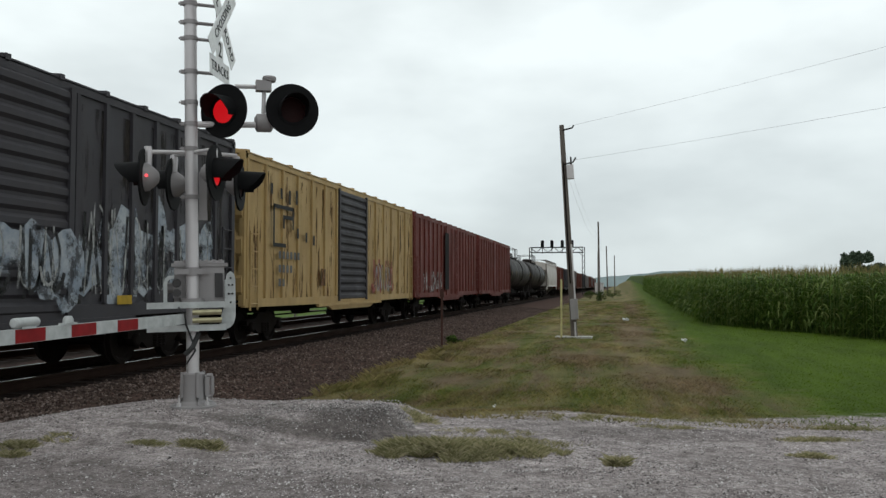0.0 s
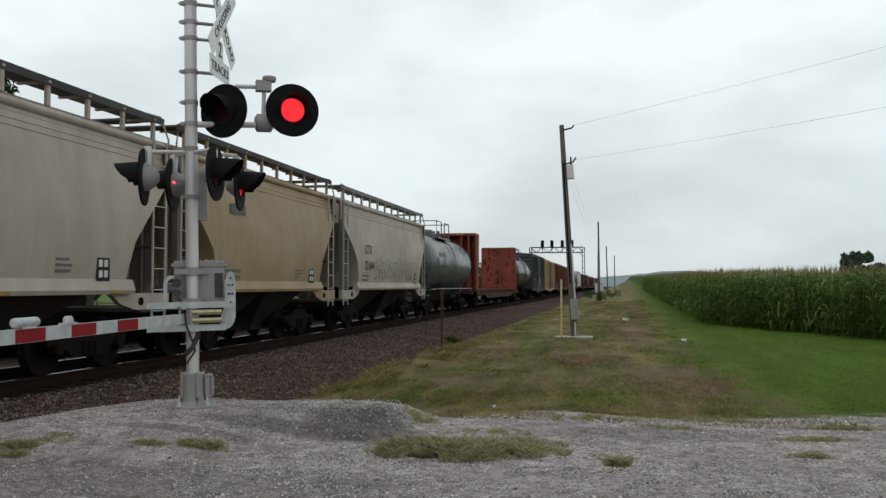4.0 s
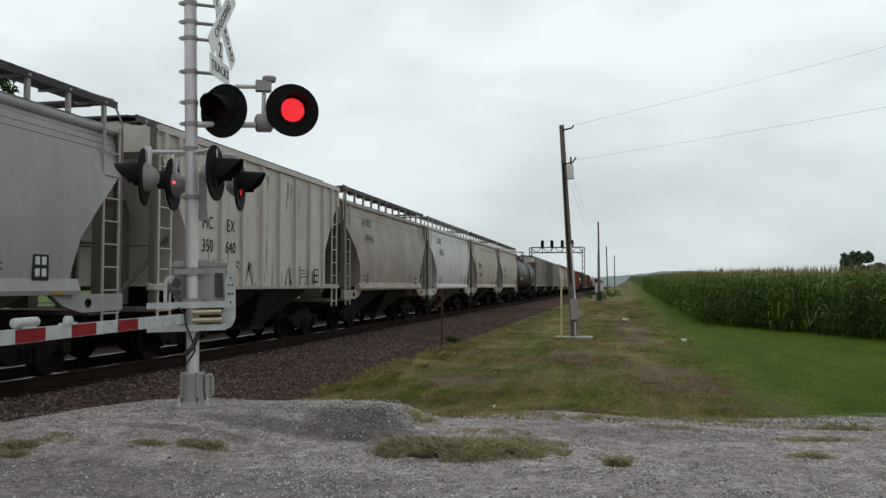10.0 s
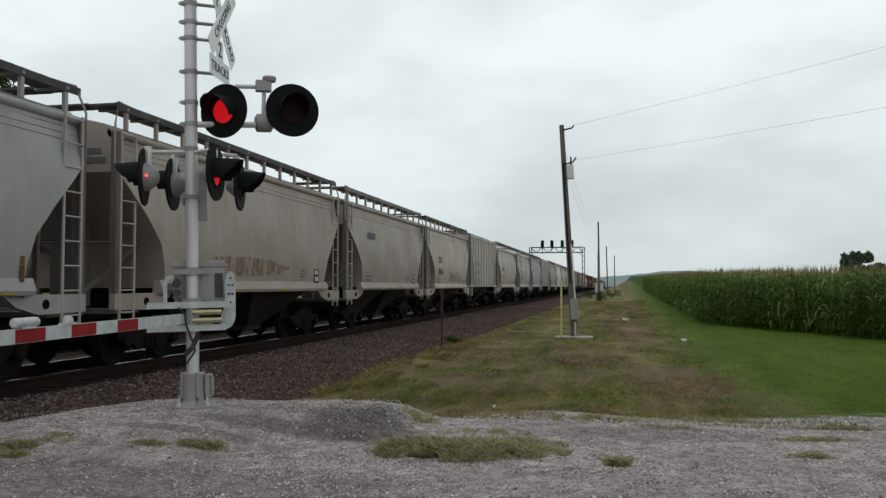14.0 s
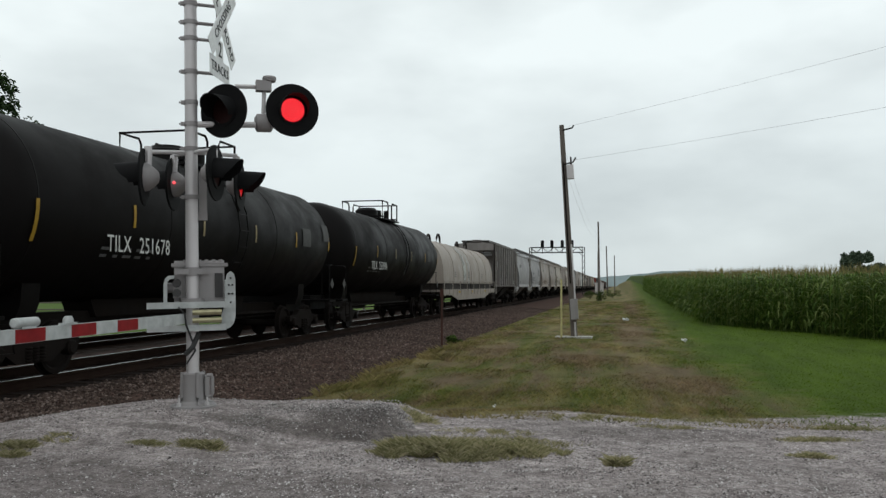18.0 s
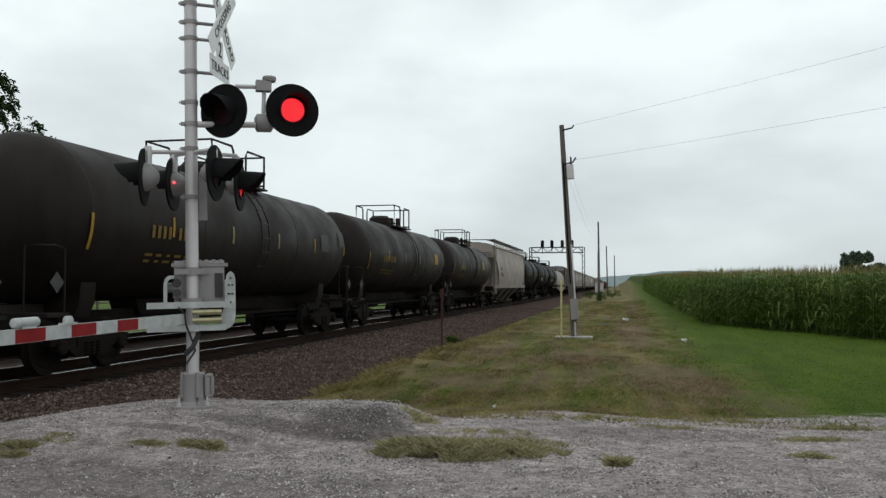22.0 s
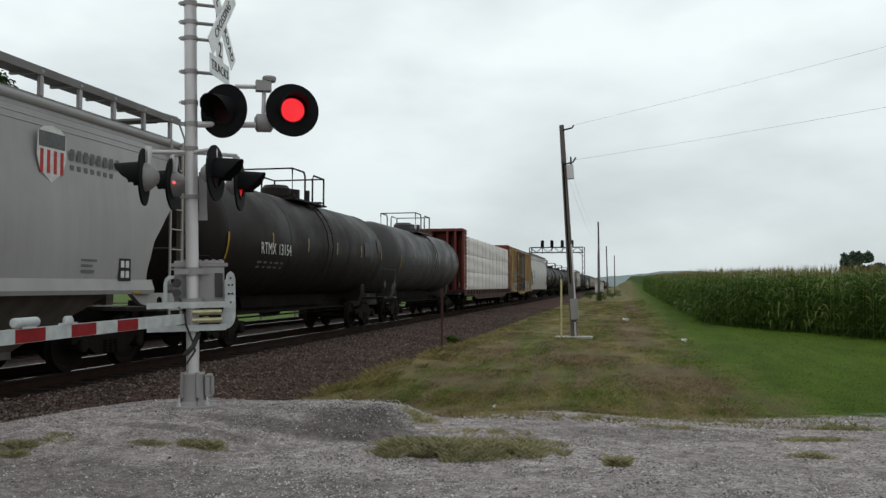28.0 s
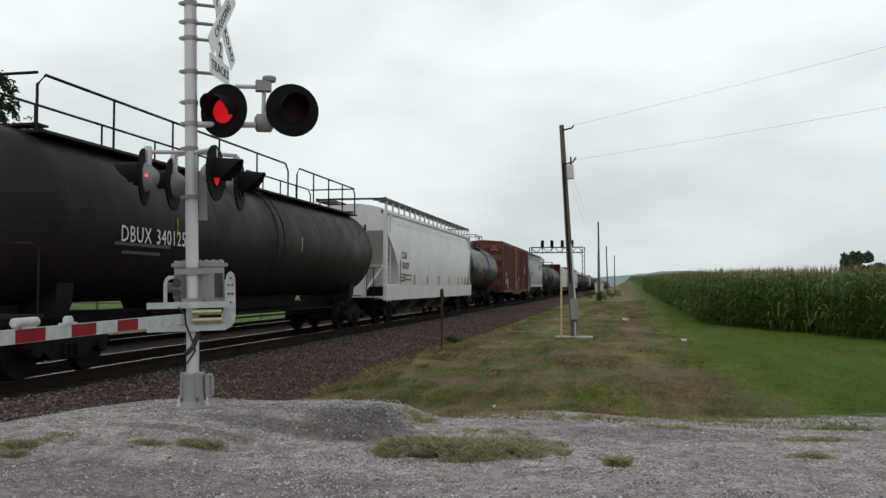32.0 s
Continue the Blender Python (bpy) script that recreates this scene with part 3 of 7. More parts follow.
        for sx in (1, -1):
            part("corner_post", shared(("corner_post", top, sill), lambda: box(bm_new(), -0.07, 0.07, -0.08, 0.08, sill + 0.15, top + 0.03)), P, car, "", pose(sx * (hw + 0.0), s * (half - 0.02), 0))
        part("ladder", ladder_mesh(1.9), P, car, "", pose(hw + 0.12, s * (half - 0.4), sill + 0.05))
        part("ladder", ladder_mesh(1.9), P, car, "", pose(hw - 0.35, s * (half + 0.16), sill + 0.05, 0, 0, 90 * s))
    # roof of panels with standing seams
    bm = bm_new()
    prism_y(bm, [(-hw - 0.07, top - 0.02), (-hw - 0.07, top + 0.03), (0, top + 0.15), (hw + 0.07, top + 0.03), (hw + 0.07, top - 0.02)], -half - 0.02, half + 0.02)
    roof = part("roof", bm, roof_mat and M[roof_mat] or P, car)
    n = 12
    for i in range(n + 1):
        yy = -half + 0.1 + (length - 0.2) * i / n
        part("roof_seam", shared(("roof_seam", top), lambda: prism_y(bm_new(), [(-hw - 0.1, top - 0.02), (-hw - 0.1, top + 0.07), (0, top + 0.20), (hw + 0.1, top + 0.07), (hw + 0.1, top - 0.02)], -0.05, 0.05)), roof_mat and M[roof_mat] or P, roof, "", pose(0, yy, 0))
    bm = bm_new()
    box(bm, -hw, hw, -half, half, sill + 0.22, sill + 0.30)
    part("floor", bm, M["tie"], car)
    return car


# darker mix: grime together with the shade under a car body
M["grimy_deep_shade"] = paint("dark_grime_and_shade", (0.026, 0.022, 0.019), (0.012, 0.0105, 0.009), 0.6, 0.8, 0.1)


def hopper(length, top=None, paint_name="beige", style="curved", bays=2, posts=8, end_mat=None, board="grating", sill_mat=None, sill=None):
    half = length / 2
    top = top or (4.24 if style == "curved" else 4.54)
    P = M[paint_name]
    car = new("covered_hopper")
    running_gear(car, half, half - 1.95)
    zs, zo = 1.45, 1.12

    def width(z):
        if style == "curved":
            u = (z - zo) / (top - zo)
            return 1.40 + 0.22 * math.sin(math.pi * min(1, max(0, u * 0.9 + 0.12))) - 0.05 * u
        return 1.50

    cut = [(0, 3.5), (0.33, 3.21), (0.84, 2.76), (1.31, 2.27), (1.48, 1.8), (1.53, zs), (99, zs)] if style == "curved" else [(0, 3.8), (0.12, 3.75), (0.65, 3.15), (1.27, 2.3), (1.30, zs), (99, zs)]
    cut = [(d, max(zs, zo + (z - zo) * (top - zo) / 3.08)) for d, z in cut]

    def bottom(y):
        d = half - 0.10 - abs(y)
        for (da, za), (db, zb) in zip(cut, cut[1:]):
            if da - 1e-6 <= d <= db:
                return za + (zb - za) * (d - da) / (db - da)
        return zs

    ys = [half - 0.10 - d for d in ([0, 0.15, 0.33, 0.58, 0.84, 1.08, 1.31, 1.42, 1.48, 1.53] if style == "curved" else [0, 0.12, 0.65, 1.27, 1.30])]
    ys = sorted(ys + [-y for y in ys])
    rings = []
    for y in ys:
        zb = bottom(y)
        side = [(width(zb + (top - zb) * i / 9), zb + (top - zb) * i / 9) for i in range(10)]
        over = [(1.2, top + 0.16), (0.75, top + 0.27)] if style == "curved" else [(1.2, top + 0.06), (0.6, top + 0.12)]
        right = side + over
        ring = [(x, y, z) for x, z in right] + [(-x, y, z) for x, z in right[::-1]]
        rings.append(ring)
    bm = bm_new()
    loft(bm, rings)
    body = part("hopper_body", bm, P, car)
    # eave rail and, on flat-sided cars, posts
    for s in (1, -1):
        bm = bm_new()
        x = s * (width(top) + 0.02)
        if style == "curved":
            tube(bm, [(x - s * 0.03, -half + 0.1, top), (x - s * 0.03, half - 0.1, top)], 0.085, 12)
        else:
            box(bm, x - 0.05, x + 0.05, -half + 0.1, half - 0.1, top - 0.06, top + 0.07)
        part("eave_rail", bm, P, car)
        if style == "curved" and not sill:
            # flared flange under the body, deeper plates over the bogies
            bm = bm_new()
            prism_y(bm, [(s * 1.40, zs - 0.10), (s * 1.60, zs - 0.10), (s * 1.625, zs - 0.03), (s * 1.56, zs + 0.16), (s * 1.45, zs + 0.16)], -half + 1.42, half - 1.42)
            part("side_flange", bm, P, car)
            for e in (1, -1):
                bm = bm_new()
                prism_x(bm, [(e * (half - 2.0), zs - 0.09), (e * (half - 0.04), zs - 0.09), (e * (half - 0.04), zs - 0.38), (e * (half - 1.2), zs - 0.40), (e * (half - 1.7), zs - 0.28)], min(s * 1.40, s * 1.50), max(s * 1.40, s * 1.50))
                pl = part("side_sill", bm, P, car)
                bm = bm_new()
                lathe(bm, [(0, 0.075), (0.02, 0.075), (0.02, 0.045), (-0.0, 0.04)], pose(1.50 if s > 0 else -1.52, e * (half - 1.05), zs - 0.24), 12)
                part("jacking_pad", bm, M["iron"], pl)
        else:
            bm = bm_new()
            prism_y(bm, [(s * 1.36, zs - (sill or (0.03 if style != "curved" else 0.10))), (s * 1.52, zs - (sill or (0.03 if style != "curved" else 0.10))), (s * 1.54, zs + 0.06), (s * 1.40, zs + 0.10)], -half, half)
            part("side_sill", bm, sill_mat and M[sill_mat] or P, car)
        if style != "curved":
            for k in range(posts):
                yy = -half + 1.6 + (length - 3.2) * k / (posts - 1)
                part("side_post", shared(("hopper_post", top), lambda: prism_y(bm_new(), [(-0.02, zs), (0.09, zs + 0.03), (0.09, top - 0.10), (-0.02, top - 0.06)], -0.05, 0.05)), P, car, "", pose(s * 1.5, yy, 0, 0, 0, 0 if s > 0 else 180))
            for e in (1, -1):
                for k in range(2):
                    bm = bm_new()
                    yy = e * (half - 0.85 + 0.55 * k)
                    zb = bottom(yy) + 0.05
                    box(bm, s * 1.5 - 0.02 if s > 0 else -1.59, 1.59 if s > 0 else -1.48, yy - 0.05, yy + 0.05, zb, top - 0.06)
                    part("side_post", bm, P, car)
        else:
            bm = bm_new()
            for k in range(3):
                z = top - 0.15 - 0.11 * k
                w = width(z)
                tube(bm, [(s * w, -half + 0.25, z), (s * w, half - 0.25, z)], 0.012, 5)
            part("crease", bm, P, car)
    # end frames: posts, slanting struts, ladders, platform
    E = M[end_mat] if end_mat else (M["grimy_shade"] if paint_name in ("pearl", "beige", "taupe", "white", "off_white", "pale_grey", "blue_grey", "tan", "old_white") else M["grimy_deep_shade"] if paint_name == "old_grey" else P)
    for e in (1, -1):
        for s in (1, -1):
            bm = bm_new()
            box(bm, s * 1.42 - 0.06, s * 1.42 + 0.06, e * (half - 0.12) - 0.05, e * (half - 0.12) + 0.05, zo - 0.1, top + 0.02)
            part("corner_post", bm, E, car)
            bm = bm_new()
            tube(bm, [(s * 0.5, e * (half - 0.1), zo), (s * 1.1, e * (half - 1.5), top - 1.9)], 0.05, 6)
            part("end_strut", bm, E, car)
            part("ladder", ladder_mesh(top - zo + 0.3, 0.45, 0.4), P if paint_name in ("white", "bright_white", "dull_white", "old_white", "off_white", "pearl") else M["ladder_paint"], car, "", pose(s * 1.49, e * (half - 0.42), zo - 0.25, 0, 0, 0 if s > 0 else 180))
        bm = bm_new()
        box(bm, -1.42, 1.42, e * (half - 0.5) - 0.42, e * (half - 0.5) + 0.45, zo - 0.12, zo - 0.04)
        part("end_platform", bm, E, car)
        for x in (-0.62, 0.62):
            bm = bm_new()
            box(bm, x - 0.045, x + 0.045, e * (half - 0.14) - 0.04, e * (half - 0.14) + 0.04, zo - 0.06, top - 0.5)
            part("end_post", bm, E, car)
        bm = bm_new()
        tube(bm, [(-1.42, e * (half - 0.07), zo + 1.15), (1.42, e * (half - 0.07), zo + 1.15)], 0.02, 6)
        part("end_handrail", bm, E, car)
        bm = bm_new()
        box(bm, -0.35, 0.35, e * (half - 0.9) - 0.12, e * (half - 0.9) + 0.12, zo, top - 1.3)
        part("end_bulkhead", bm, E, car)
        bm = bm_new()
        lathe(bm, [(-0.03, 0.02), (-0.03, 0.22), (0.03, 0.28), (0.03, 0.24), (0.0, 0.05)], pose(-0.8, e * (half - 0.06), 2.4) @ ALONG_Y, 18)
        if e < 0:
            part("brake_wheel", bm, M["iron"], car)
        else:
            bm.free()
    # discharge hoppers
    span = length - 4.3
    for b in range(bays):
        w = span / bays
        yc = -span / 2 + w * (b + 0.5)
        bm = bm_new()
        loft(bm, [[(-1.35, yc - w / 2, zs), (1.35, yc - w / 2, zs), (1.35, yc + w / 2, zs), (-1.35, yc + w / 2, zs)], [(-0.45, yc - 0.42, 0.42), (0.45, yc - 0.42, 0.42), (0.45, yc + 0.42, 0.42), (-0.45, yc + 0.42, 0.42)], [(-0.45, yc - 0.42, 0.30), (0.45, yc - 0.42, 0.30), (0.45, yc + 0.42, 0.30), (-0.45, yc + 0.42, 0.30)]])
        # underside darkness is in the paint: grime plus the shade below the body
        part("discharge_hopper", bm, M["grimy_shade"] if style == "curved" and (paint_name in ("pale_grey", "pearl", "white", "off_white", "blue_grey") or bays == 4) else M["grimy_deep_shade"], car)
    # hatches and running boards
    bm = bm_new()
    box(bm, -0.32, 0.32, -half + 0.6, half - 0.6, top + 0.2, top + 0.36)
    part("hatch_cover", bm, P, car)
    zr = top + (0.52 if style == "curved" else 0.27)
    for s in (1, -1):
        bm = bm_new()
        x = s * (1.12 if style == "curved" else 0.72)
        box(bm, x - 0.28, x + 0.28, -half + 0.15, half - 0.15, zr - 0.02, zr + 0.02)
        box(bm, x + s * 0.28 - 0.012, x + s * 0.28 + 0.012, -half + 0.15, half - 0.15, zr - 0.10, zr + 0.03)
        rb = part("running_board", bm, M[board], car)
        n = max(9, int(length / 0.95))
        for k in range(n):
            yy = -half + 0.5 + (length - 1.0) * k / (n - 1)
            part("bracket", shared(("bracket", style), lambda: box(box(bm_new(), -0.3, 0.3, -0.03, 0.03, -0.06, -0.02), 0.22, 0.28, -0.04, 0.04, -0.42 if style == "curved" else -0.2, 0)), P, rb, "", pose(x, yy, zr, 0, 0, 0 if s > 0 else 180))
    for e in (1, -1):
        bm = bm_new()
        box(bm, -0.85, 0.85, e * (half - 0.3) - 0.2, e * (half - 0.3) + 0.2, zr - 0.02, zr + 0.02)
        part("cross_board", bm, M[board], car)
        if style == "curved":
            for s in (1, -1):
                bm = bm_new()
                tube(bm, [(s * 1.36, e * (half - 0.9), zr + 0.02), (s * 1.38, e * (half - 0.25), zr + 0.05), (s * 1.45, e * (half - 0.05), top + 0.15), (s * 1.45, e * (half - 0.05), top - 0.6)], 0.022, 6)
                part("grab_rail", bm, P, car)
    return car


TANK_SIZE = {}


def tank_car(length, r=1.49, strip="reflector", cz=2.67, paint_name="black", platform=3.3, dome=True, marks=True, plat_y=0.0, walkway=False, band=True, handrail=False):
    half = length / 2
    P = M[paint_name]
    car = new("tank_car")
    TANK_SIZE[car.name] = (r, cz)
    running_gear(car, half, half - 1.75)
    bh = half - 0.35
    prof = [(-bh, 0.02), (-bh + 0.03, 0.35 * r), (-bh + 0.12, 0.62 * r), (-bh + 0.28, 0.82 * r), (-bh + 0.5, 0.95 * r), (-bh + 0.72, r)]
    mid = [(-bh * 0.33, r), (bh * 0.33, r)]
    bm = bm_new()
    lathe(bm, prof + mid + [(-a, b) for a, b in prof[::-1]], pose(0, 0, cz) @ ALONG_Y, 48)
    barrel = part("barrel", bm, P, car)
    if band:
        for y in (-bh * 0.36, bh * 0.36, -bh + 0.75, bh - 0.75):
            bm = bm_new()
            ring(bm, [(y - 0.02, r - 0.002), (y - 0.015, r + 0.006), (y + 0.015, r + 0.006), (y + 0.02, r - 0.002)], pose(0, 0, cz) @ ALONG_Y, 48)
            part("weld_band", bm, P, barrel)
    for e in (1, -1):
        bm = bm_new()
        prism_y(bm, [(-0.85, 0.95), (0.85, 0.95), (0.95, 1.2), (0.98, cz - 1.05), (-0.98, cz - 1.05), (-0.95, 1.2)], e * (half - 1.75) - 0.22, e * (half - 1.75) + 0.22)
        part("saddle", bm, P, car)
        bm = bm_new()
        box(bm, -1.45, 1.45, e * (half - 0.3) - 0.28, e * (half - 0.3) + 0.28, 1.0, 1.06)
        box(bm, -0.35, 0.35, e * (half - 0.7) - 0.7, e * (half - 0.7) + 0.7, 0.72, 1.18)
        part("end_sill", bm, P, car)
        for s in (1, -1):
            bm = bm_new()
            tube(bm, [(s * 1.4, e * (half - 0.5), 1.03), (s * 1.4, e * (half - 0.5), 2.1), (s * 1.4, e * (half - 0.25), 2.15), (s * 1.0, e * (half - 0.05), 2.15), (s * 1.0, e * (half - 0.05), 1.03)], 0.018, 6)
            part("grab_rail", bm, P, car)
            bm = bm_new()
            tube(bm, [(s * 1.45, e * (half - 0.3), 1.0), (s * 1.47, e * (half - 0.3), 0.5), (s * 1.47, e * (half - 0.75), 0.5), (s * 1.45, e * (half - 0.75), 1.0)], 0.02, 6)
            part("stirrup", bm, M["iron"], car)
    # skid and steam pipes slung under the belly
    bm = bm_new()
    prism_x(bm, [(-half * 0.45, cz - r + 0.12), (half * 0.45, cz - r + 0.12), (half * 0.42, cz - r - 0.30), (-half * 0.42, cz - r - 0.30)], -0.32, 0.32)
    part("bottom_skid", bm, M["iron"], car)
    for s in (1, -1):
        if handrail:
            bm = bm_new()
            tube(bm, [(s * 1.47, -half + 0.6, 1.30), (s * 1.52, -half + 1.6, 1.34), (s * 1.52, half - 1.6, 1.34), (s * 1.47, half - 0.6, 1.30)], 0.022, 6)
            for k in range(6):
                yy = -half + 1.8 + (length - 3.6) * k / 5
                tube(bm, [(s * 1.52, yy, 1.34), (s * 1.2, yy, 1.36)], 0.015, 5)
            part("side_handrail", bm, M["alu"], car)
        bm = bm_new()
        tube(bm, [(s * 0.62, -half + 1.9, 0.78), (s * 0.62, half - 1.9, 0.78)], 0.035, 6)
        part("brake_pipe", bm, M["iron"], car)
        # ladder up to the platform
        bm = bm_new()
        for yy in (plat_y - 0.22, plat_y + 0.22):
            arc = [(s * (r + 0.10) * math.cos(a), yy, cz + (r + 0.10) * math.sin(a)) for a in [radians(q) for q in range(-30, 61, 15)]]
            tube(bm, arc, 0.022, 5)
        for q in range(-26, 61, 13):
            a = radians(q)
            tube(bm, [(s * (r + 0.11) * math.cos(a), plat_y - 0.22, cz + (r + 0.11) * math.sin(a)), (s * (r + 0.11) * math.cos(a), plat_y + 0.22, cz + (r + 0.11) * math.sin(a))], 0.014, 5)
        part("ladder", bm, P, car)
    zt = cz + r
    w = 0.85
    pl = platform
    if walkway:
        pl = length - 2.2
    bm = bm_new()
    for s in (1, -1):
        box(bm, s * 0.72 - 0.24, s * 0.72 + 0.24, plat_y - pl / 2, plat_y + pl / 2, zt - 0.14, zt - 0.09)
    box(bm, -w, w, plat_y - pl / 2, plat_y - pl / 2 + 0.3, zt - 0.02, zt + 0.02)
    box(bm, -w, w, plat_y + pl / 2 - 0.3, plat_y + pl / 2, zt - 0.02, zt + 0.02)
    plat = part("platform", bm, P, car)
    hh = 0.85 if walkway else 0.62 if r > 1.55 else 0.78
    for s in (1, -1):
        for half_rail in ((-1, 1) if not walkway else (0,)):
            bm = bm_new()
            if walkway:
                y0, y1 = plat_y - pl / 2, plat_y + pl / 2
                for a, b, n in ((y0, y0 + 0.63 * pl, 5), (y0 + 0.67 * pl, y1, 4)):
                    tube(bm, [(s * w, a, zt - 0.1), (s * w, a, zt + hh - 0.2), (s * w, a + 0.2, zt + hh), (s * w, b - 0.2, zt + hh), (s * w, b, zt + hh - 0.2), (s * w, b, zt - 0.1)], 0.026, 6)
                    for k in range(1, n):
                        y = a + (b - a) * k / n
                        tube(bm, [(s * w, y, zt - 0.1), (s * w, y, zt + hh)], 0.024, 6)
            else:
                a = plat_y + half_rail * pl / 2
                b = plat_y + half_rail * pl * 0.12
                sg = 1 if half_rail < 0 else -1
                tube(bm, [(s * w, a, zt - 0.1), (s * w, a, zt + hh), (s * w, b - sg * 0.1, zt + hh), (s * w, b, zt + hh - 0.12), (s * w, b, zt - 0.1)], 0.03, 6)
            part("railing", bm, P, plat)
    for e in (1, -1):
        bm = bm_new()
        y = plat_y + e * pl / 2
        tube(bm, [(-w, y, zt + hh), (w, y, zt + hh)], 0.026, 6)
        part("railing", bm, P, plat)
    if dome:
        bm = bm_new()
        lathe(bm, [(0, 0.46), (0.32, 0.46), (0.36, 0.40), (0.42, 0.36)], pose(0, plat_y - 0.55, zt - 0.05) @ Matrix.Rotation(radians(-90), 4, "Y"), 20)
        part("manway", bm, P, car)
        bm = bm_new()
        lathe(bm, [(0, 0.30), (0.42, 0.30), (0.46, 0.05)], pose(0, plat_y + 0.6, zt - 0.05) @ Matrix.Rotation(radians(-90), 4, "Y"), 16)
        lathe(bm, [(0, 0.09), (0.5, 0.09)], pose(0.35, plat_y + 1.15, zt - 0.1) @ Matrix.Rotation(radians(-90), 4, "Y"), 10)
        part("valve_housing", bm, P, car)
    bm = bm_new()
    lathe(bm, [(0, 0.13), (-0.32, 0.13), (-0.36, 0.10), (-0.5, 0.10)], pose(0, plat_y, cz - r + 0.1) @ Matrix.Rotation(radians(-90), 4, "Y"), 12)
    part("outlet_valve", bm, M["iron"], car)
    if marks:
        for y in [bh - 0.72 - (2 * bh - 1.44) * k / 5 for k in range(6)][:: 2 if walkway else 1]:
            bm = bm_new()
            seg = [radians(q) for q in ((-22, -16, -10, -4, 2) if y < -bh + 1.2 else (-8, -3, 2, 7))]
            vs = [[bm.verts.new(((r + 0.016) * math.cos(a), y + d, cz + (r + 0.016) * math.sin(a))) for d in (-0.04, 0.04)] for a in seg]
            for p, q in zip(vs, vs[1:]):
                bm.faces.new((p[0], p[1], q[1], q[0]))
            part("reflector_strip", bm, M[strip] if abs(y) > bh * 0.5 else M["cream_strip"], car, "yellow reflective strip" if abs(y) > bh * 0.5 else "cream reflective strip")
    return car


def tank_mark(car, y, ang, w, h, material, name="stencil"):
    """A flat mark laid on the barrel's curve."""
    r, cz = TANK_SIZE[car.name]
    bm = bm_new()
    a0, a1 = radians(ang), radians(ang) + h / r
    vs = [[bm.verts.new(((r + 0.018) * math.cos(a0 + (a1 - a0) * k / 4), y + d, cz + (r + 0.018) * math.sin(a0 + (a1 - a0) * k / 4))) for d in (-w / 2, w / 2)] for k in range(5)]
    for p, q in zip(vs, vs[1:]):
        bm.faces.new((p[0], p[1], q[1], q[0]))
    part(name, bm, material, car)


def flat_car(length, bulk=4.80, load=False):
    half = length / 2
    P = M["boxred"] if load else M["flatred"]
    car = new("bulkhead_flat_car")
    running_gear(car, half, half - 2.6)
    bm = bm_new()
    box(bm, -1.5, 1.5, -half, half, 1.12, 1.24)
    deck = part("deck", bm, M["flatdark"], car)
    for s in (1, -1):
        bm = bm_new()
        prism_x(bm, [(-half, 0.92), (-half, 1.26), (half, 1.26), (half, 0.92), (half - 3.2, 0.90), (half - 4.4, 0.66), (-half + 4.4, 0.66), (-half + 3.2, 0.90)], s * 1.52 - 0.03, s * 1.52 + 0.03)
        part("side_sill", bm, M["flatdark"], car)
        n = 20
        for k in range(n):
            part("stake_pocket", shared(("stake_pocket",), lambda: box(bm_new(), -0.05, 0.05, -0.08, 0.08, 1.0, 1.24)), M["flatdark"], car, "", pose(s * 1.58, -half + 1.2 + (length - 2.4) * k / (n - 1), 0))
    for e in (1, -1):
        bm = bm_new()
        y = e * (half - 0.92)
        box(bm, -1.45, 1.45, y - 0.02, y + 0.02, 1.2, bulk)
        blk = part("bulkhead", bm, P, car, "rusty red steel bulkhead")
        part("stain", box(bm_new(), -1.43, 1.43, min(y - e * 0.0225, y - e * 0.0245), max(y - e * 0.0225, y - e * 0.0245), 1.3, bulk - 0.15), M["scorch"], blk, "dark scuffs")
        for x in (-1.42, -0.95, -0.48, 0.48, 0.95, 1.42):
            bm = bm_new()
            box(bm, x - 0.06, x + 0.06, min(y, y + e * 0.72), max(y, y + e * 0.72), 1.2, bulk - 0.1)
            part("stiffener", bm, P, blk)
        for s in (1, -1):
            for k in range(14):
                part("edge_lug", shared(("edge_lug",), lambda: box(bm_new(), -0.03, 0.05, -0.08, 0.08, 0, 0.14)), P, blk, "", pose(s * 1.47, y + e * 0.06, 1.4 + (bulk - 1.7) * k / 13, 0, 0, 0 if s > 0 else 180))
        bm = bm_new()
        prism_y(bm, [(-1.52, bulk - 0.12), (-1.52, bulk - 0.04), (-1.40, bulk + 0.04), (1.40, bulk + 0.04), (1.52, bulk - 0.04), (1.52, bulk - 0.12)], min(y - e * 0.04, y + e * 0.76), max(y - e * 0.04, y + e * 0.76))
        part("cap", bm, P, blk)
        bm = bm_new()
        for i in range(9):
            z = 1.3 + (bulk - 1.6) * i / 9
            box(bm, -0.02 - 0.02 * (i % 2), 0.05 + 0.02 * (i % 3), -0.004, 0.004, z, z + 0.24 + 0.06 * (i % 2))
        part("centre_stripe", bm, M["rust"], blk, "", pose(0, y - e * 0.028, 0))
    return car


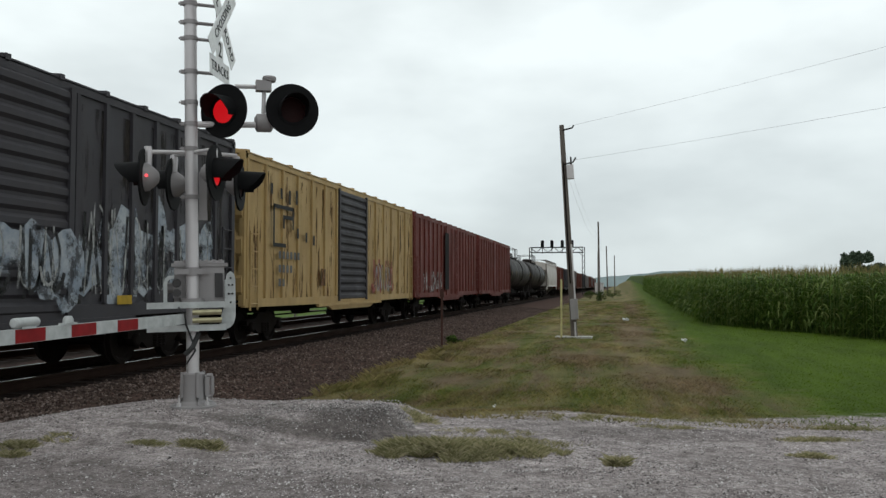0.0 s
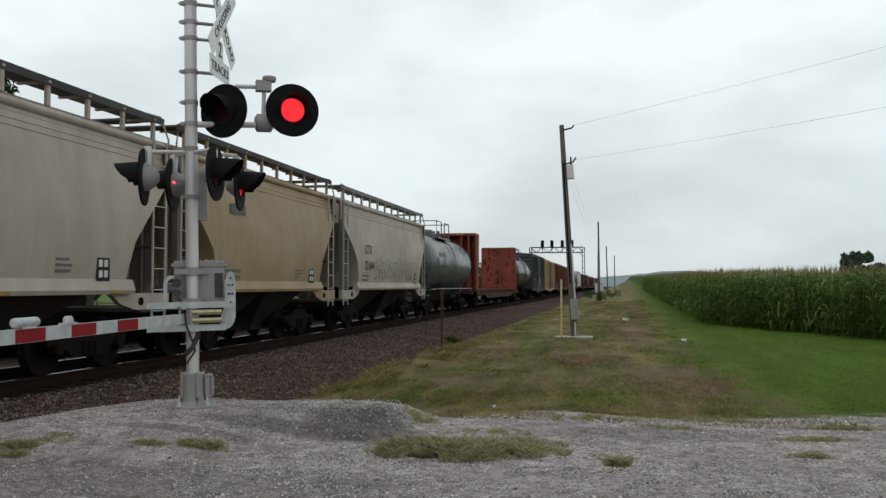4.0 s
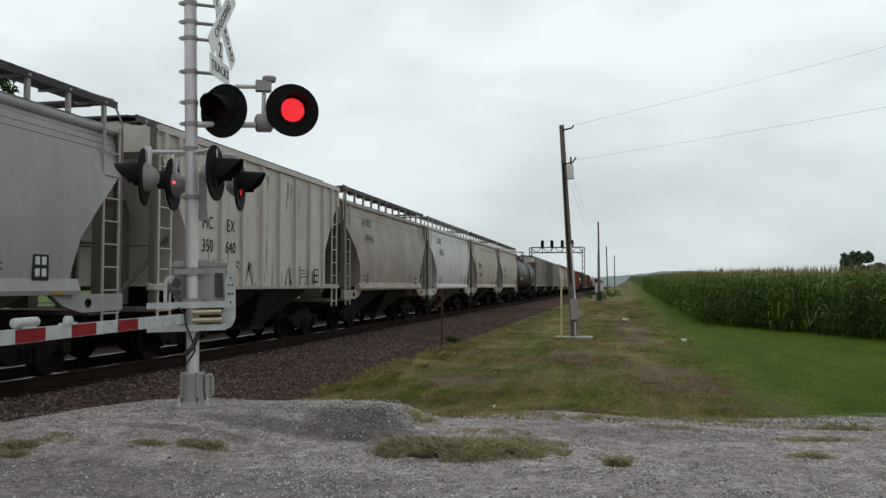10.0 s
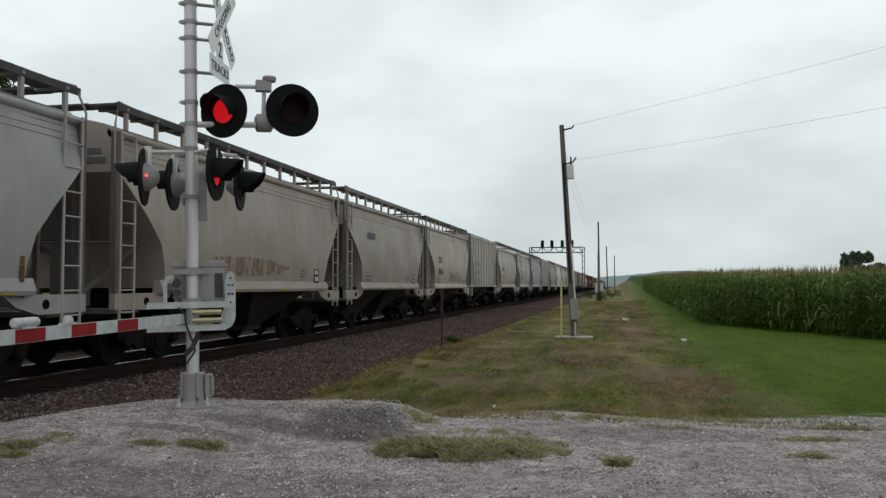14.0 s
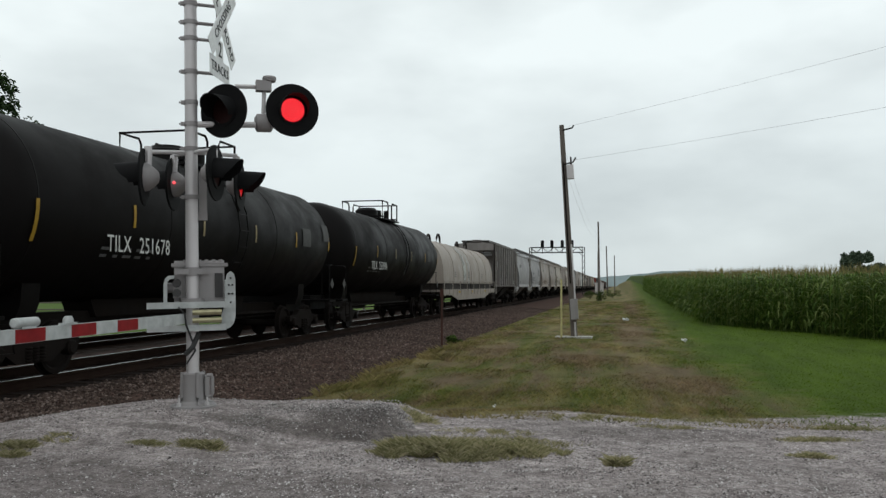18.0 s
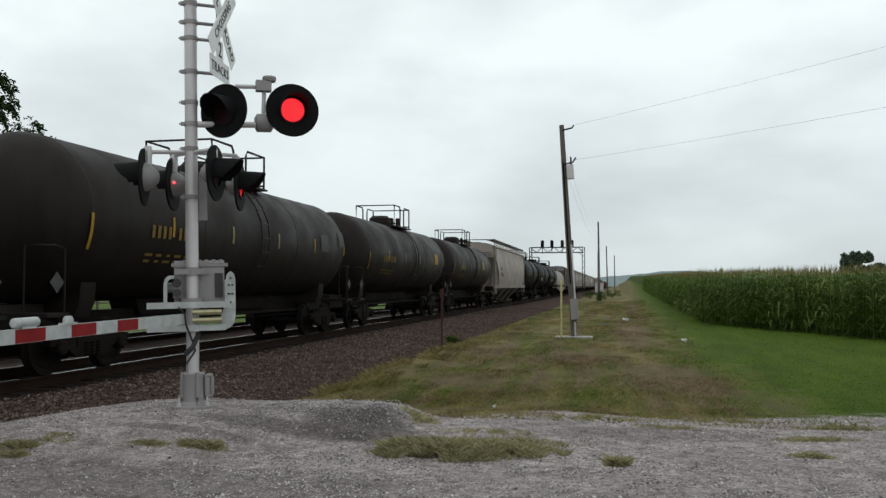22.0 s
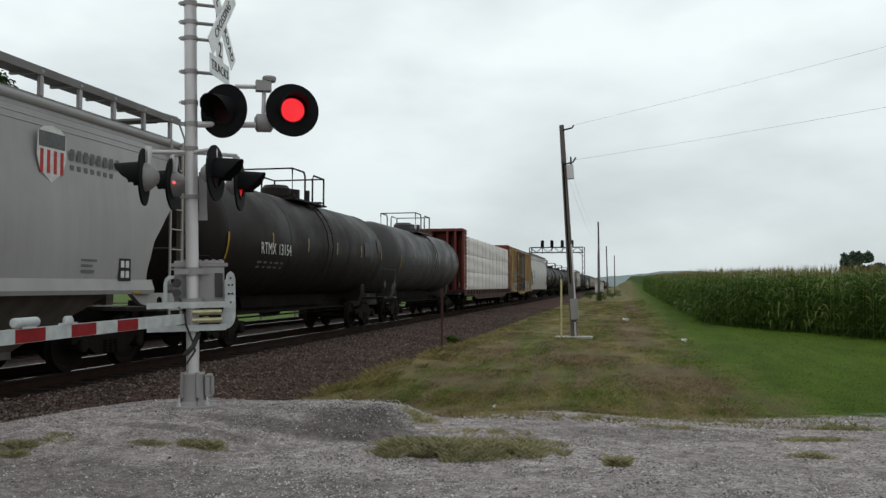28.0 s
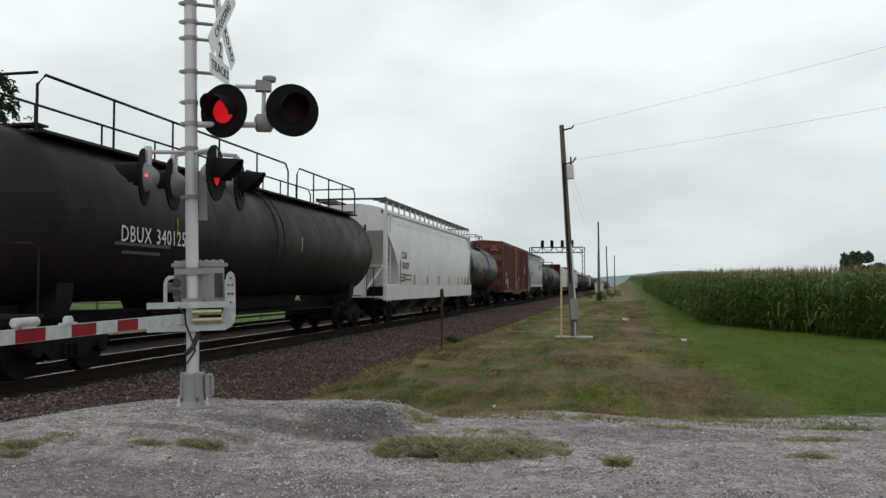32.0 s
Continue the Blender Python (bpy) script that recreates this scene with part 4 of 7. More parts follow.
def lumber_load(length, top=4.42):
    """Packs of lumber in white wrap, in the flat car's space: six stacks of three, with black straps."""
    load = new("lumber_stack")
    half, n = length / 2 - 1.0, 6
    w, h, x = 2 * half / n, (top - 1.26) / 3, 1.47
    rnd = random.Random(8)
    for k in range(n):
        yc = -half + w * (k + 0.5)
        for layer in range(3):
            z0 = 1.26 + layer * h
            bm = bm_new()
            sec = []
            for i in range(7):
                u = i / 6
                sec.append((x + 0.015 * math.sin(u * 9.4 + k) - (0.03 if u in (0, 1) else 0), z0 + 0.004 + (h - 0.008) * u))
            sec = sec + [(-a, b) for a, b in sec[::-1]]
            rings = []
            for i in range(7):
                y = yc - w / 2 + 0.012 + (w - 0.024) * i / 6
                pinch = 0.02 if i in (0, 6) else 0.0
                rings.append([(a - math.copysign(pinch + 0.012 * rnd.random(), a), y, b) for a, b in sec])
            loft(bm, rings)
            pk = part("lumber_pack", bm, M["wrap"], load)
        for d in (-0.27, 0.27):
            y = yc + d * w
            bm = bm_new()
            for s in (1, -1):
                box(bm, s * (x + 0.03) - 0.004, s * (x + 0.03) + 0.004, y - 0.012, y + 0.012, 1.2, top + 0.012)
            box(bm, -x - 0.03, x + 0.03, y - 0.025, y + 0.025, top + 0.006, top + 0.014)
            part("strap", bm, M["inkgrey"], load, "grey lashing strap")
    return load


def coil_car(length):
    half = length / 2
    P = M["coil"]
    car = new("coil_car")
    running_gear(car, half, half - 2.0)
    for s in (1, -1):
        bm = bm_new()
        prism_x(bm, [(-half, 1.02), (-half, 1.3), (half, 1.3), (half, 1.02), (half - 2.6, 1.0), (half - 4.6, 0.70), (-half + 4.6, 0.70), (-half + 2.6, 1.0)], s * 1.5 - 0.03, s * 1.5 + 0.03)
        part("side_sill", bm, P, car)
        for k in range(16):
            bm = bm_new()
            yy = -half + 0.8 + (length - 1.6) * k / 15
            box(bm, s * 1.53 - 0.03, s * 1.53 + 0.03, yy - 0.05, yy + 0.05, 0.98, 1.3)
            part("sill_post", bm, P, car)
        bm = bm_new()
        tube(bm, [(s * 1.58, -half + 0.3, 1.75), (s * 1.58, half - 0.3, 1.75)], 0.02, 6)
        for k in range(9):
            yy = -half + 0.4 + (length - 0.8) * k / 8
            tube(bm, [(s * 1.58, yy, 1.28), (s * 1.58, yy, 1.75)], 0.018, 5)
        part("side_handrail", bm, P, car)
    bm = bm_new()
    box(bm, -1.5, 1.5, -half, half, 1.18, 1.28)
    part("deck", bm, P, car)
    for e in (1, -1):
        y0, y1 = (0.05, half - 0.75) if e > 0 else (-half + 0.75, -0.05)
        prof = [(1.45, 1.62), (1.44, 2.30), (1.37, 2.78), (1.18, 3.28), (0.84, 3.67), (0.42, 3.90)]
        prof = prof + [(-x, z) for x, z in prof[::-1]]
        bm = bm_new()
        prism_y(bm, prof, y0, y1)
        hood = part("coil_hood", bm, P, car, "pale grey removable hood with rib bands")
        for k in range(4):
            y = y0 + (y1 - y0) * (k + 0.0) / 3
            bm = bm_new()
            prism_y(bm, [(x * 1.015, z * 1.006) for x, z in prof], y - 0.05, y + 0.05)
            part("rib_band", bm, P, hood)
        bm = bm_new()
        box(bm, -1.4, 1.4, y0 + 0.1, y1 - 0.1, 1.28, 1.75)
        part("trough_wall", bm, M["grimy_deep_shade"], car)
        for s in (1, -1):
            yc = (y0 + y1) / 2
            bm = bm_new()
            tube(bm, [(s * 0.28, yc - 0.55, 3.85), (s * 0.28, yc - 0.50, 4.18), (s * 0.28, yc - 0.25, 4.38), (s * 0.28, yc + 0.05, 4.40), (s * 0.28, yc + 0.32, 4.22), (s * 0.28, yc + 0.42, 3.85)], [0.05, 0.06, 0.06, 0.06, 0.06, 0.05], 8)
            part("lifting_hook", bm, M["black"], hood)
    return car


# ---- ground, track bed, rails ----
TRACK_X, TRACK2_X = -10.15, -14.45


def smooth(a, b, x):
    t = min(1.0, max(0.0, (x - a) / (b - a)))
    return t * t * (3 - 2 * t)


def ground_z(x, y):
    lot = 1 - smooth(9.8, 13.5, y + 0.3 * math.sin(x * 1.3))
    z = -0.36 + 0.25 * lot
    # raised mound of gravel round the signal's foot, with a broken bank at its end
    py = 9.25 + 0.16 * (x + 3.4)
    steep = smooth(-4.6, -2.9, x)
    pb = py + 0.55 * smooth(-4.6, -5.6, x)
    end = -2.52 + 0.22 * noise.noise((y * 1.3, 0, 4)) - 0.45 * max(0.0, py - 0.3 - y)
    across = smooth(-7.9, -5.6, x) * (1 - smooth(end - 0.12, end + 0.40, x))
    z += (0.22 + 0.015 * smooth(-4.3, -3.2, x)) * across * smooth(py - 2.6 + 1.5 * steep, py - 0.3 + 0.1 * steep, y) * (1 - smooth(pb + 0.45, pb + 1.25, y))
    z += 0.0112 * min(420, max(0, y - 40)) * smooth(1, 6, x)
    xb = max(-7.9, min(-5.0, -6.5 + 1.0 * (y - 8.3)))
    z -= 0.42 * smooth(0.0, 0.9, xb - x)
    z -= 0.35 * smooth(-16, -20, x)
    if abs(x) < 30 and -5 < y < 60:
        z += 0.025 * noise.noise((x * 0.7, y * 0.7, 0)) + 0.012 * noise.noise((x * 2.3, y * 2.3, 5)) + 0.006 * noise.noise((x * 5.3, y * 5.3, 8))
    return z


def axis_steps(lo, hi, step, far, grow=1.28):
    a = [lo + i * step for i in range(int(round((hi - lo) / step)) + 1)]
    s, v = step, a[-1]
    while v < far:
        s *= grow
        v += s
        a.append(v)
    s, v = step, a[0]
    while v > -far:
        s *= grow
        v -= s
        a.insert(0, v)
    return a


def math_of(nt, op, a, b, c=None, clamp=False):
    n = nt.nodes.new("ShaderNodeMath")
    n.operation, n.use_clamp = op, clamp
    for i, v in enumerate((a, b, c)):
        if v is None:
            continue
        if isinstance(v, (int, float)):
            n.inputs[i].default_value = v
        else:
            nt.links.new(v, n.inputs[i])
    return n.outputs[0]


def patch(nt, sep, cx, cy, rx, ry, wobble, soft=0.5):
    """One patch of worn or painted-shade ground with a ragged rim: 1 inside, 0 outside."""
    u = math_of(nt, "MULTIPLY_ADD", sep.outputs[0], 1 / rx, -cx / rx)
    v = math_of(nt, "MULTIPLY_ADD", sep.outputs[1], 1 / ry, -cy / ry)
    d = math_of(nt, "ADD", math_of(nt, "MULTIPLY", u, u), math_of(nt, "MULTIPLY", v, v))
    d = math_of(nt, "ADD", d, math_of(nt, "MULTIPLY_ADD", wobble, 2.2, -1.1))
    return math_of(nt, "MULTIPLY_ADD", d, -1 / soft, 1 / soft, True)


def grass_colours(nt, P, vary, light=1.0):
    """Dull green, straw and bare brown in patches; mown bright green towards the field."""
    sep = nt.nodes.new("ShaderNodeSeparateXYZ")
    nt.links.new(P, sep.inputs[0])

    def two(a, b):
        return ramp_of(nt, vary, 0.0, 1.0, tuple(light * q for q in a), tuple(light * q for q in b))

    wob = noise_at(nt, P, 0.9, 6, 0.65)
    big = noise_at(nt, P, 0.6, 6, 0.68, (1.0, 0.12, 1.0))
    dull = two((0.053, 0.066, 0.014), (0.120, 0.134, 0.032))
    straw = two((0.140, 0.115, 0.048), (0.262, 0.210, 0.098))
    brown = two((0.095, 0.068, 0.043), (0.205, 0.145, 0.090))
    green = two((0.043, 0.076, 0.004), (0.072, 0.120, 0.006))
    c = mixed(nt, ramp_of(nt, big, 0.38, 0.60), dull, straw)
    fresh = ramp_of(nt, noise_at(nt, P, 0.9, 5, 0.6, (1.0, 0.14, 1.0)), 0.55, 0.66)
    c = mixed(nt, math_of(nt, "MULTIPLY", fresh, 0.6), c, mixed(nt, 0.6, dull, green))
    dirt = ramp_of(nt, noise_at(nt, P, 2.0, 6, 0.7, (1.0, 0.16, 1.0)), 0.47, 0.60)
    c = mixed(nt, math_of(nt, "MULTIPLY", dirt, 0.8), c, brown)
    weeds = ramp_of(nt, noise_at(nt, P, 3.4, 6, 0.7, (1.0, 0.2, 1.0)), 0.50, 0.64)
    c = mixed(nt, math_of(nt, "MULTIPLY", weeds, 0.55), c, mixed(nt, 0.5, dull, (0.045, 0.05, 0.02)))
    for spot_ in ((1.35, 17.2, 1.7, 3.0), (0.6, 36.0, 0.8, 13.0), (1.15, 72.0, 0.6, 26.0), (-2.0, 11.4, 0.9, 0.35), (-3.2, 16.5, 0.7, 1.6), (-3.6, 24.0, 0.8, 3.0), (-1.0, 22.0, 1.2, 2.6)):
        c = mixed(nt, math_of(nt, "MULTIPLY", patch(nt, sep, *spot_, wob, 0.9), 0.8), c, brown)
    edge = math_of(nt, "MULTIPLY_ADD", sep.outputs[1], -0.012, -1.5)
    near = math_of(nt, "MULTIPLY", math_of(nt, "MAXIMUM", math_of(nt, "SUBTRACT", 22.0, sep.outputs[1]), 0.0), -0.08)
    edge = math_of(nt, "ADD", edge, near)
    edge = math_of(nt, "ADD", math_of(nt, "ADD", edge, sep.outputs[0]), math_of(nt, "MULTIPLY_ADD", wob, 3.0, -1.5))
    c = mixed(nt, math_of(nt, "MULTIPLY_ADD", edge, 0.6, 0.4, True), c, green)
    c = mixed(nt, 1.0, c, ramp_of(nt, noise_at(nt, P, 1.4, 6, 0.7, (1.0, 0.18, 1.0)), 0.34, 0.68, (0.70, 0.70, 0.68), (1.22, 1.2, 1.2)), "MULTIPLY")
    # hay field beyond the second track
    return mixed(nt, math_of(nt, "MULTIPLY_ADD", sep.outputs[0], -0.5, -8.5, True), c, two((0.045, 0.085, 0.012), (0.085, 0.130, 0.022))), sep, wob


def ground_material():
    m, nt, b = nodes("gravel_and_grass")
    geo = nt.nodes.new("ShaderNodeNewGeometry")
    P = geo.outputs["Position"]
    fine = noise_at(nt, P, 70, 4, 0.8)
    stones = mixed(nt, 0.45, fine, noise_at(nt, P, 20, 5, 0.75))
    vor = nt.nodes.new("ShaderNodeTexVoronoi")
    vor.inputs["Scale"].default_value = 48
    nt.links.new(P, vor.inputs["Vector"])
    gravel = ramp_of(nt, stones, 0.42, 0.60, (0.174, 0.147, 0.143), (0.71, 0.62, 0.605))
    gravel = mixed(nt, 0.35, gravel, ramp_of(nt, vor.outputs["Color"], 0.1, 0.95, (0.085, 0.074, 0.072), (0.585, 0.53, 0.522)))
    grass, sep, wob = grass_colours(nt, P, noise_at(nt, P, 26, 5, 0.8))
    mottle = ramp_of(nt, noise_at(nt, P, 5.5, 7, 0.76), 0.36, 0.64, (0.52, 0.505, 0.50), (1.28, 1.28, 1.28))
    gravel = mixed(nt, 1.0, gravel, mottle, "MULTIPLY")
    # dust trodden into the lane, soil and painted shade on the mound's broken bank
    dust = ramp_of(nt, noise_at(nt, P, 0.7, 6, 0.65), 0.45, 0.62)
    gravel = mixed(nt, math_of(nt, "MULTIPLY", dust, 0.55), gravel, mixed(nt, 0.3, (0.158, 0.138, 0.131), gravel))
    for spot_, k in (((-3.6, 6.3, 3.0, 0.9), 0.55), ((-2.65, 8.75, 0.75, 0.5), 0.95), ((-3.5, 8.45, 1.1, 0.22), 0.8), ((-4.2, 8.0, 1.2, 0.12), 0.6), ((-2.0, 8.6, 0.5, 0.25), 0.5), ((0.6, 9.6, 1.2, 0.5), 0.45)):
        gravel = mixed(nt, math_of(nt, "MULTIPLY", patch(nt, sep, *spot_, wob, 0.7), k), gravel, mixed(nt, 0.3, (0.048, 0.039, 0.034), gravel))
    line = math_of(nt, "MINIMUM", math_of(nt, "MULTIPLY", sep.outputs[0], -0.42), 0.75)
    line = math_of(nt, "SUBTRACT", line, 11.3)
    line = math_of(nt, "ADD", math_of(nt, "ADD", line, sep.outputs[1]), math_of(nt, "MULTIPLY_ADD", wob, 4.4, -2.2))
    edge = math_of(nt, "MULTIPLY_ADD", line, 1.6, 0.5, True)
    nt.links.new(mixed(nt, edge, gravel, grass), b.inputs["Base Color"])
    b.inputs["Roughness"].default_value = 0.95
    bumped(nt, b, stones, 0.9, 0.04)
    return m


def sheet(name, xs, ys, height, material, parent=None):
    verts = [(x, y, height(x, y)) for y in ys for x in xs]
    n = len(xs)
    faces = [(j * n + i, j * n + i + 1, (j + 1) * n + i + 1, (j + 1) * n + i) for j in range(len(ys) - 1) for i in range(n - 1)]
    me = bpy.data.meshes.new(name)
    me.from_pydata(verts, [], faces)
    me.shade_smooth()
    me.materials.append(material)
    ob = new(name, me)
    return ob


ground = tagged(sheet("ground", axis_steps(-12, 14, 0.25, 3500), axis_steps(1, 40, 0.3, 4200), ground_z, ground_material()), "pale gravel lot running into patchy grass verge", "ground", kind="structure")

BED = [(-4.2, -0.62), (-7.2, -0.28), (-8.35, -0.19), (-11.8, -0.19), (-12.3, -0.26), (-12.9, -0.19), (-16.3, -0.19), (-18.6, -0.95)]


def bed_z(x):
    for (xa, za), (xb, zb) in zip(BED, BED[1:]):
        if xb <= x <= xa:
            return za + (zb - za) * (x - xa) / (xb - xa)
    return -2


def ballast_material():
    m, nt, b = nodes("brown_ballast")
    geo = nt.nodes.new("ShaderNodeNewGeometry")
    P = geo.outputs["Position"]
    vor = nt.nodes.new("ShaderNodeTexVoronoi")
    vor.inputs["Scale"].default_value = 17
    nt.links.new(P, vor.inputs["Vector"])
    c = mixed(nt, ramp_of(nt, vor.outputs["Color"], 0.2, 0.9), (0.036, 0.0228, 0.0192), (0.118, 0.073, 0.060))
    c = mixed(nt, ramp_of(nt, noise_at(nt, P, 0.5, 4), 0.35, 0.7), c, mixed(nt, 0.5, c, (0.064, 0.049, 0.042)))
    # oil and brake dust along both tracks, with the train's shade painted in
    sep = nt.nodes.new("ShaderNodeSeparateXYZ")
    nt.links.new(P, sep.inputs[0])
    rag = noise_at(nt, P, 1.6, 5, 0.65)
    oil_shade = None
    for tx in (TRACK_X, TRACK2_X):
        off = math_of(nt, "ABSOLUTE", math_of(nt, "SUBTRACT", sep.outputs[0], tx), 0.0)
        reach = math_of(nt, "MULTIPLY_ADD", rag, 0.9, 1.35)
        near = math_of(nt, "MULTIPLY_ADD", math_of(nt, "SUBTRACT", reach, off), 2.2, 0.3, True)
        oil_shade = near if oil_shade is None else math_of(nt, "MAXIMUM", oil_shade, near)
    c = mixed(nt, math_of(nt, "MULTIPLY", oil_shade, 0.85), c, (0.0125, 0.0100, 0.0090))
    nt.links.new(c, b.inputs["Base Color"])
    b.inputs["Roughness"].default_value = 0.95
    b.inputs["Specular IOR Level"].default_value = 0.03
    bumped(nt, b, vor.outputs["Distance"], 0.8, 0.04)
    return m


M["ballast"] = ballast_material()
_ys = [-760 + 20 * i for i in range(38)] + [0.5 * i for i in range(160)] + [80 + 20 * i for i in range(60)]
_xs = [-18.6 + 0.24 * i for i in range(60)] + [-4.2]
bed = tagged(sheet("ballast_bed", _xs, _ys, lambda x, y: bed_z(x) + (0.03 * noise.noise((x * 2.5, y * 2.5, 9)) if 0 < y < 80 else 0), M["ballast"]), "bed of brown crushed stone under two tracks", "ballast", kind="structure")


def stone_mesh(rnd, size):
    vs = []
    for d in ((1, 0, 0), (-1, 0, 0), (0, 1, 0), (0, -1, 0), (0, 0, 1), (0, 0, -1)):
        k = size * rnd.uniform(0.6, 1.25)
        vs.append((d[0] * k, d[1] * k, d[2] * k * 0.75))
    return vs


OCTA = [(0, 2, 4), (2, 1, 4), (1, 3, 4), (3, 0, 4), (2, 0, 5), (1, 2, 5), (3, 1, 5), (0, 3, 5)]


def scatter(name, count, place, size, material, seed, label, category):
    rnd = random.Random(seed)
    V, F = [], []
    for _ in range(count):
        x, y, z = place(rnd)
        s = size(rnd, x, y)
        a = rnd.uniform(0, 6.28)
        n = len(V)
        ca, sa = math.cos(a), math.sin(a)
        for vx, vy, vz in stone_mesh(rnd, s):
            V.append((x + vx * ca - vy * sa, y + vx * sa + vy * ca, z + vz))
        F += [(n + i, n + j, n + k) for i, j, k in OCTA]
    me = bpy.data.meshes.new(name)
    me.from_pydata(V, [], F)
    me.materials.append(material)
    return tagged(new(name, me), label, category, kind="stuff")


def island_material(name, cols, rough=0.9, spread=(0.0, 1.0)):
    m, nt, b = nodes(name)
    geo = nt.nodes.new("ShaderNodeNewGeometry")
    r = nt.nodes.new("ShaderNodeValToRGB")
    r.color_ramp.interpolation = "LINEAR"
    while len(r.color_ramp.elements) < len(cols):
        r.color_ramp.elements.new(0.5)
    for i, c in enumerate(cols):
        r.color_ramp.elements[i].position = i / (len(cols) - 1)
        r.color_ramp.elements[i].color = (*c, 1)
    nt.links.new(geo.outputs["Random Per Island"], r.inputs[0])
    big = noise_at(nt, geo.outputs["Position"], 0.6, 3)
    nt.links.new(mixed(nt, 1.0, r.outputs[0], ramp_of(nt, big, 0.3, 0.7, (0.7, 0.7, 0.7), (1.15, 1.15, 1.15)), "MULTIPLY"), b.inputs["Base Color"])
    b.inputs["Roughness"].default_value = rough
    return m


M["stone"] = island_material("ballast_stone", [(0.030, 0.021, 0.018), (0.058, 0.040, 0.033), (0.076, 0.052, 0.043), (0.094, 0.065, 0.054), (0.118, 0.084, 0.071), (0.22, 0.17, 0.15)])
M["pebble"] = island_material("lot_pebble", [(0.063, 0.054, 0.052), (0.178, 0.157, 0.153), (0.292, 0.262, 0.257), (0.395, 0.36, 0.356), (0.74, 0.70, 0.69)])


def on_bed(rnd):
    y = 8 + 62 * rnd.random() ** 1.7
    x = rnd.uniform(-8.75, -5.0)
    if ground_z(x, y) > bed_z(x) - 0.02:
        x = rnd.uniform(-8.9, -7.4)
        y = max(y, 9.2)
    return x, y, max(bed_z(x), ground_z(x, y)) + 0.01


def on_lot(rnd):
    y = 4.2 + 9.6 * rnd.random() ** 1.3
    x = rnd.uniform(-0.75 * y - 1.0, 0.42 * y + 0.8)
    if x < max(-7.9, min(-5.0, -6.5 + 1.0 * (y - 8.3))) or y > 11.2 + max(-0.75, 0.42 * x) + 1.2 * noise.noise((x * 1.1, y, 3)):
        y = rnd.uniform(4.2, 8.0)
        x = rnd.uniform(-0.4 * y - 1.0, 0.42 * y + 0.8)
    return x, y, ground_z(x, y)


scatter("ballast_stones", 30000, on_bed, lambda r, x, y: r.uniform(0.016, 0.038), M["stone"], 3, "loose brown and pinkish crushed stones on the shoulder", "ballast")
scatter("lot_pebbles", 70000, on_lot, lambda r, x, y: r.uniform(0.0042, 0.0115) * (1.8 if r.random() < 0.04 else 1), M["pebble"], 4, "loose pale limestone chips on the lot", "gravel")

def on_bank(rnd):
    x = -2.1 - 1.9 * rnd.random() ** 1.5
    py = 9.25 + 0.16 * (x + 3.4)
    y = py - 1.35 * rnd.random() ** 1.2 + 0.15
    return x, y, ground_z(x, y)


M["bank_stone"] = island_material("bank_stone", [(0.07, 0.062, 0.059), (0.13, 0.12, 0.115), (0.20, 0.186, 0.18), (0.28, 0.262, 0.255), (0.55, 0.52, 0.51)])
scatter("bank_stones", 5500, on_bank, lambda r, x, y: r.uniform(0.004, 0.0115) * (1.7 if r.random() < 0.05 else 1), M["bank_stone"], 6, "coarse grey stones on the mound's broken bank", "gravel")

RAIL = [(-0.036, -0.045), (-0.036, -0.006), (-0.030, 0.0), (0.030, 0.0), (0.036, -0.006), (0.036, -0.045), (0.010, -0.055), (0.010, -0.150), (0.070, -0.172), (0.070, -0.18), (-0.070, -0.18), (-0.070, -0.172), (-0.010, -0.150), (-0.010, -0.055)]
for tx, tname in ((TRACK_X, "track_1"), (TRACK2_X, "track_2")):
    track = tagged(new(tname), "steel rails on dark timber sleepers in brown ballast", "railway track", kind="structure")
    for s in (1, -1):
        bm = bm_new()
        prism_y(bm, [(tx + s * 0.754 + x, z) for x, z in RAIL], -750, 1200)
        rail = part("rail", bm, M["rail_web"], track)
        bm = bm_new()
        box(bm, tx + s * 0.754 - 0.017, tx + s * 0.754 + 0.017, -750, 1200, -0.002, 0.0025)
        part("running_surface", bm, M["rail_head"], rail, "polished strip along the rail head")
    tie = to_mesh("sleeper", box(bm_new(), -1.3, 1.3, -0.11, 0.11, -0.34, -0.181))
    for k in range(110 if tx == TRACK_X else 60):
        part("sleeper", tie, M["tie"], track, "", pose(tx + 0.02 * math.sin(k * 7.1), 8 + 0.52 * k, 0, 0, 0, 0.6 * math.sin(k * 3.3)))
    rest = bm_new()
    k = 110 if tx == TRACK_X else 60
    while k < 560:
        box(rest, tx - 1.3, tx + 1.3, 8 + 0.52 * k - 0.11, 8 + 0.52 * k + 0.11, -0.34, -0.181)
        k += 1
    tagged(part("sleepers", rest, M["tie"], track), kind="stuff")


# ---- crossing signal on its mast ----
MAST = Vector((-4.757, 8.932, 0.06))
_v = Vector((MAST.x, MAST.y, 0)).normalized()          # away from the eye
_r = Vector((_v.y, -_v.x, 0))                          # to the eye's right
MAST_TURN = Matrix(((_r.x, _v.x, 0, 0), (_r.y, _v.y, 0, 0), (0, 0, 1, 0), (0, 0, 0, 1)))
MAST_POSE = Matrix.Translation(MAST) @ MAST_TURN @ pose(0, 0, 0, 0, -1.1, 0)
FLASH = 0.59574
LAMPS = ([], [])


def turned(x, y, z, yaw):
    """x to the right, y away, z up from the mast's foot; yaw 0 faces the eye, 90 faces right."""
    return pose(x, y, z, 0, 0, yaw)


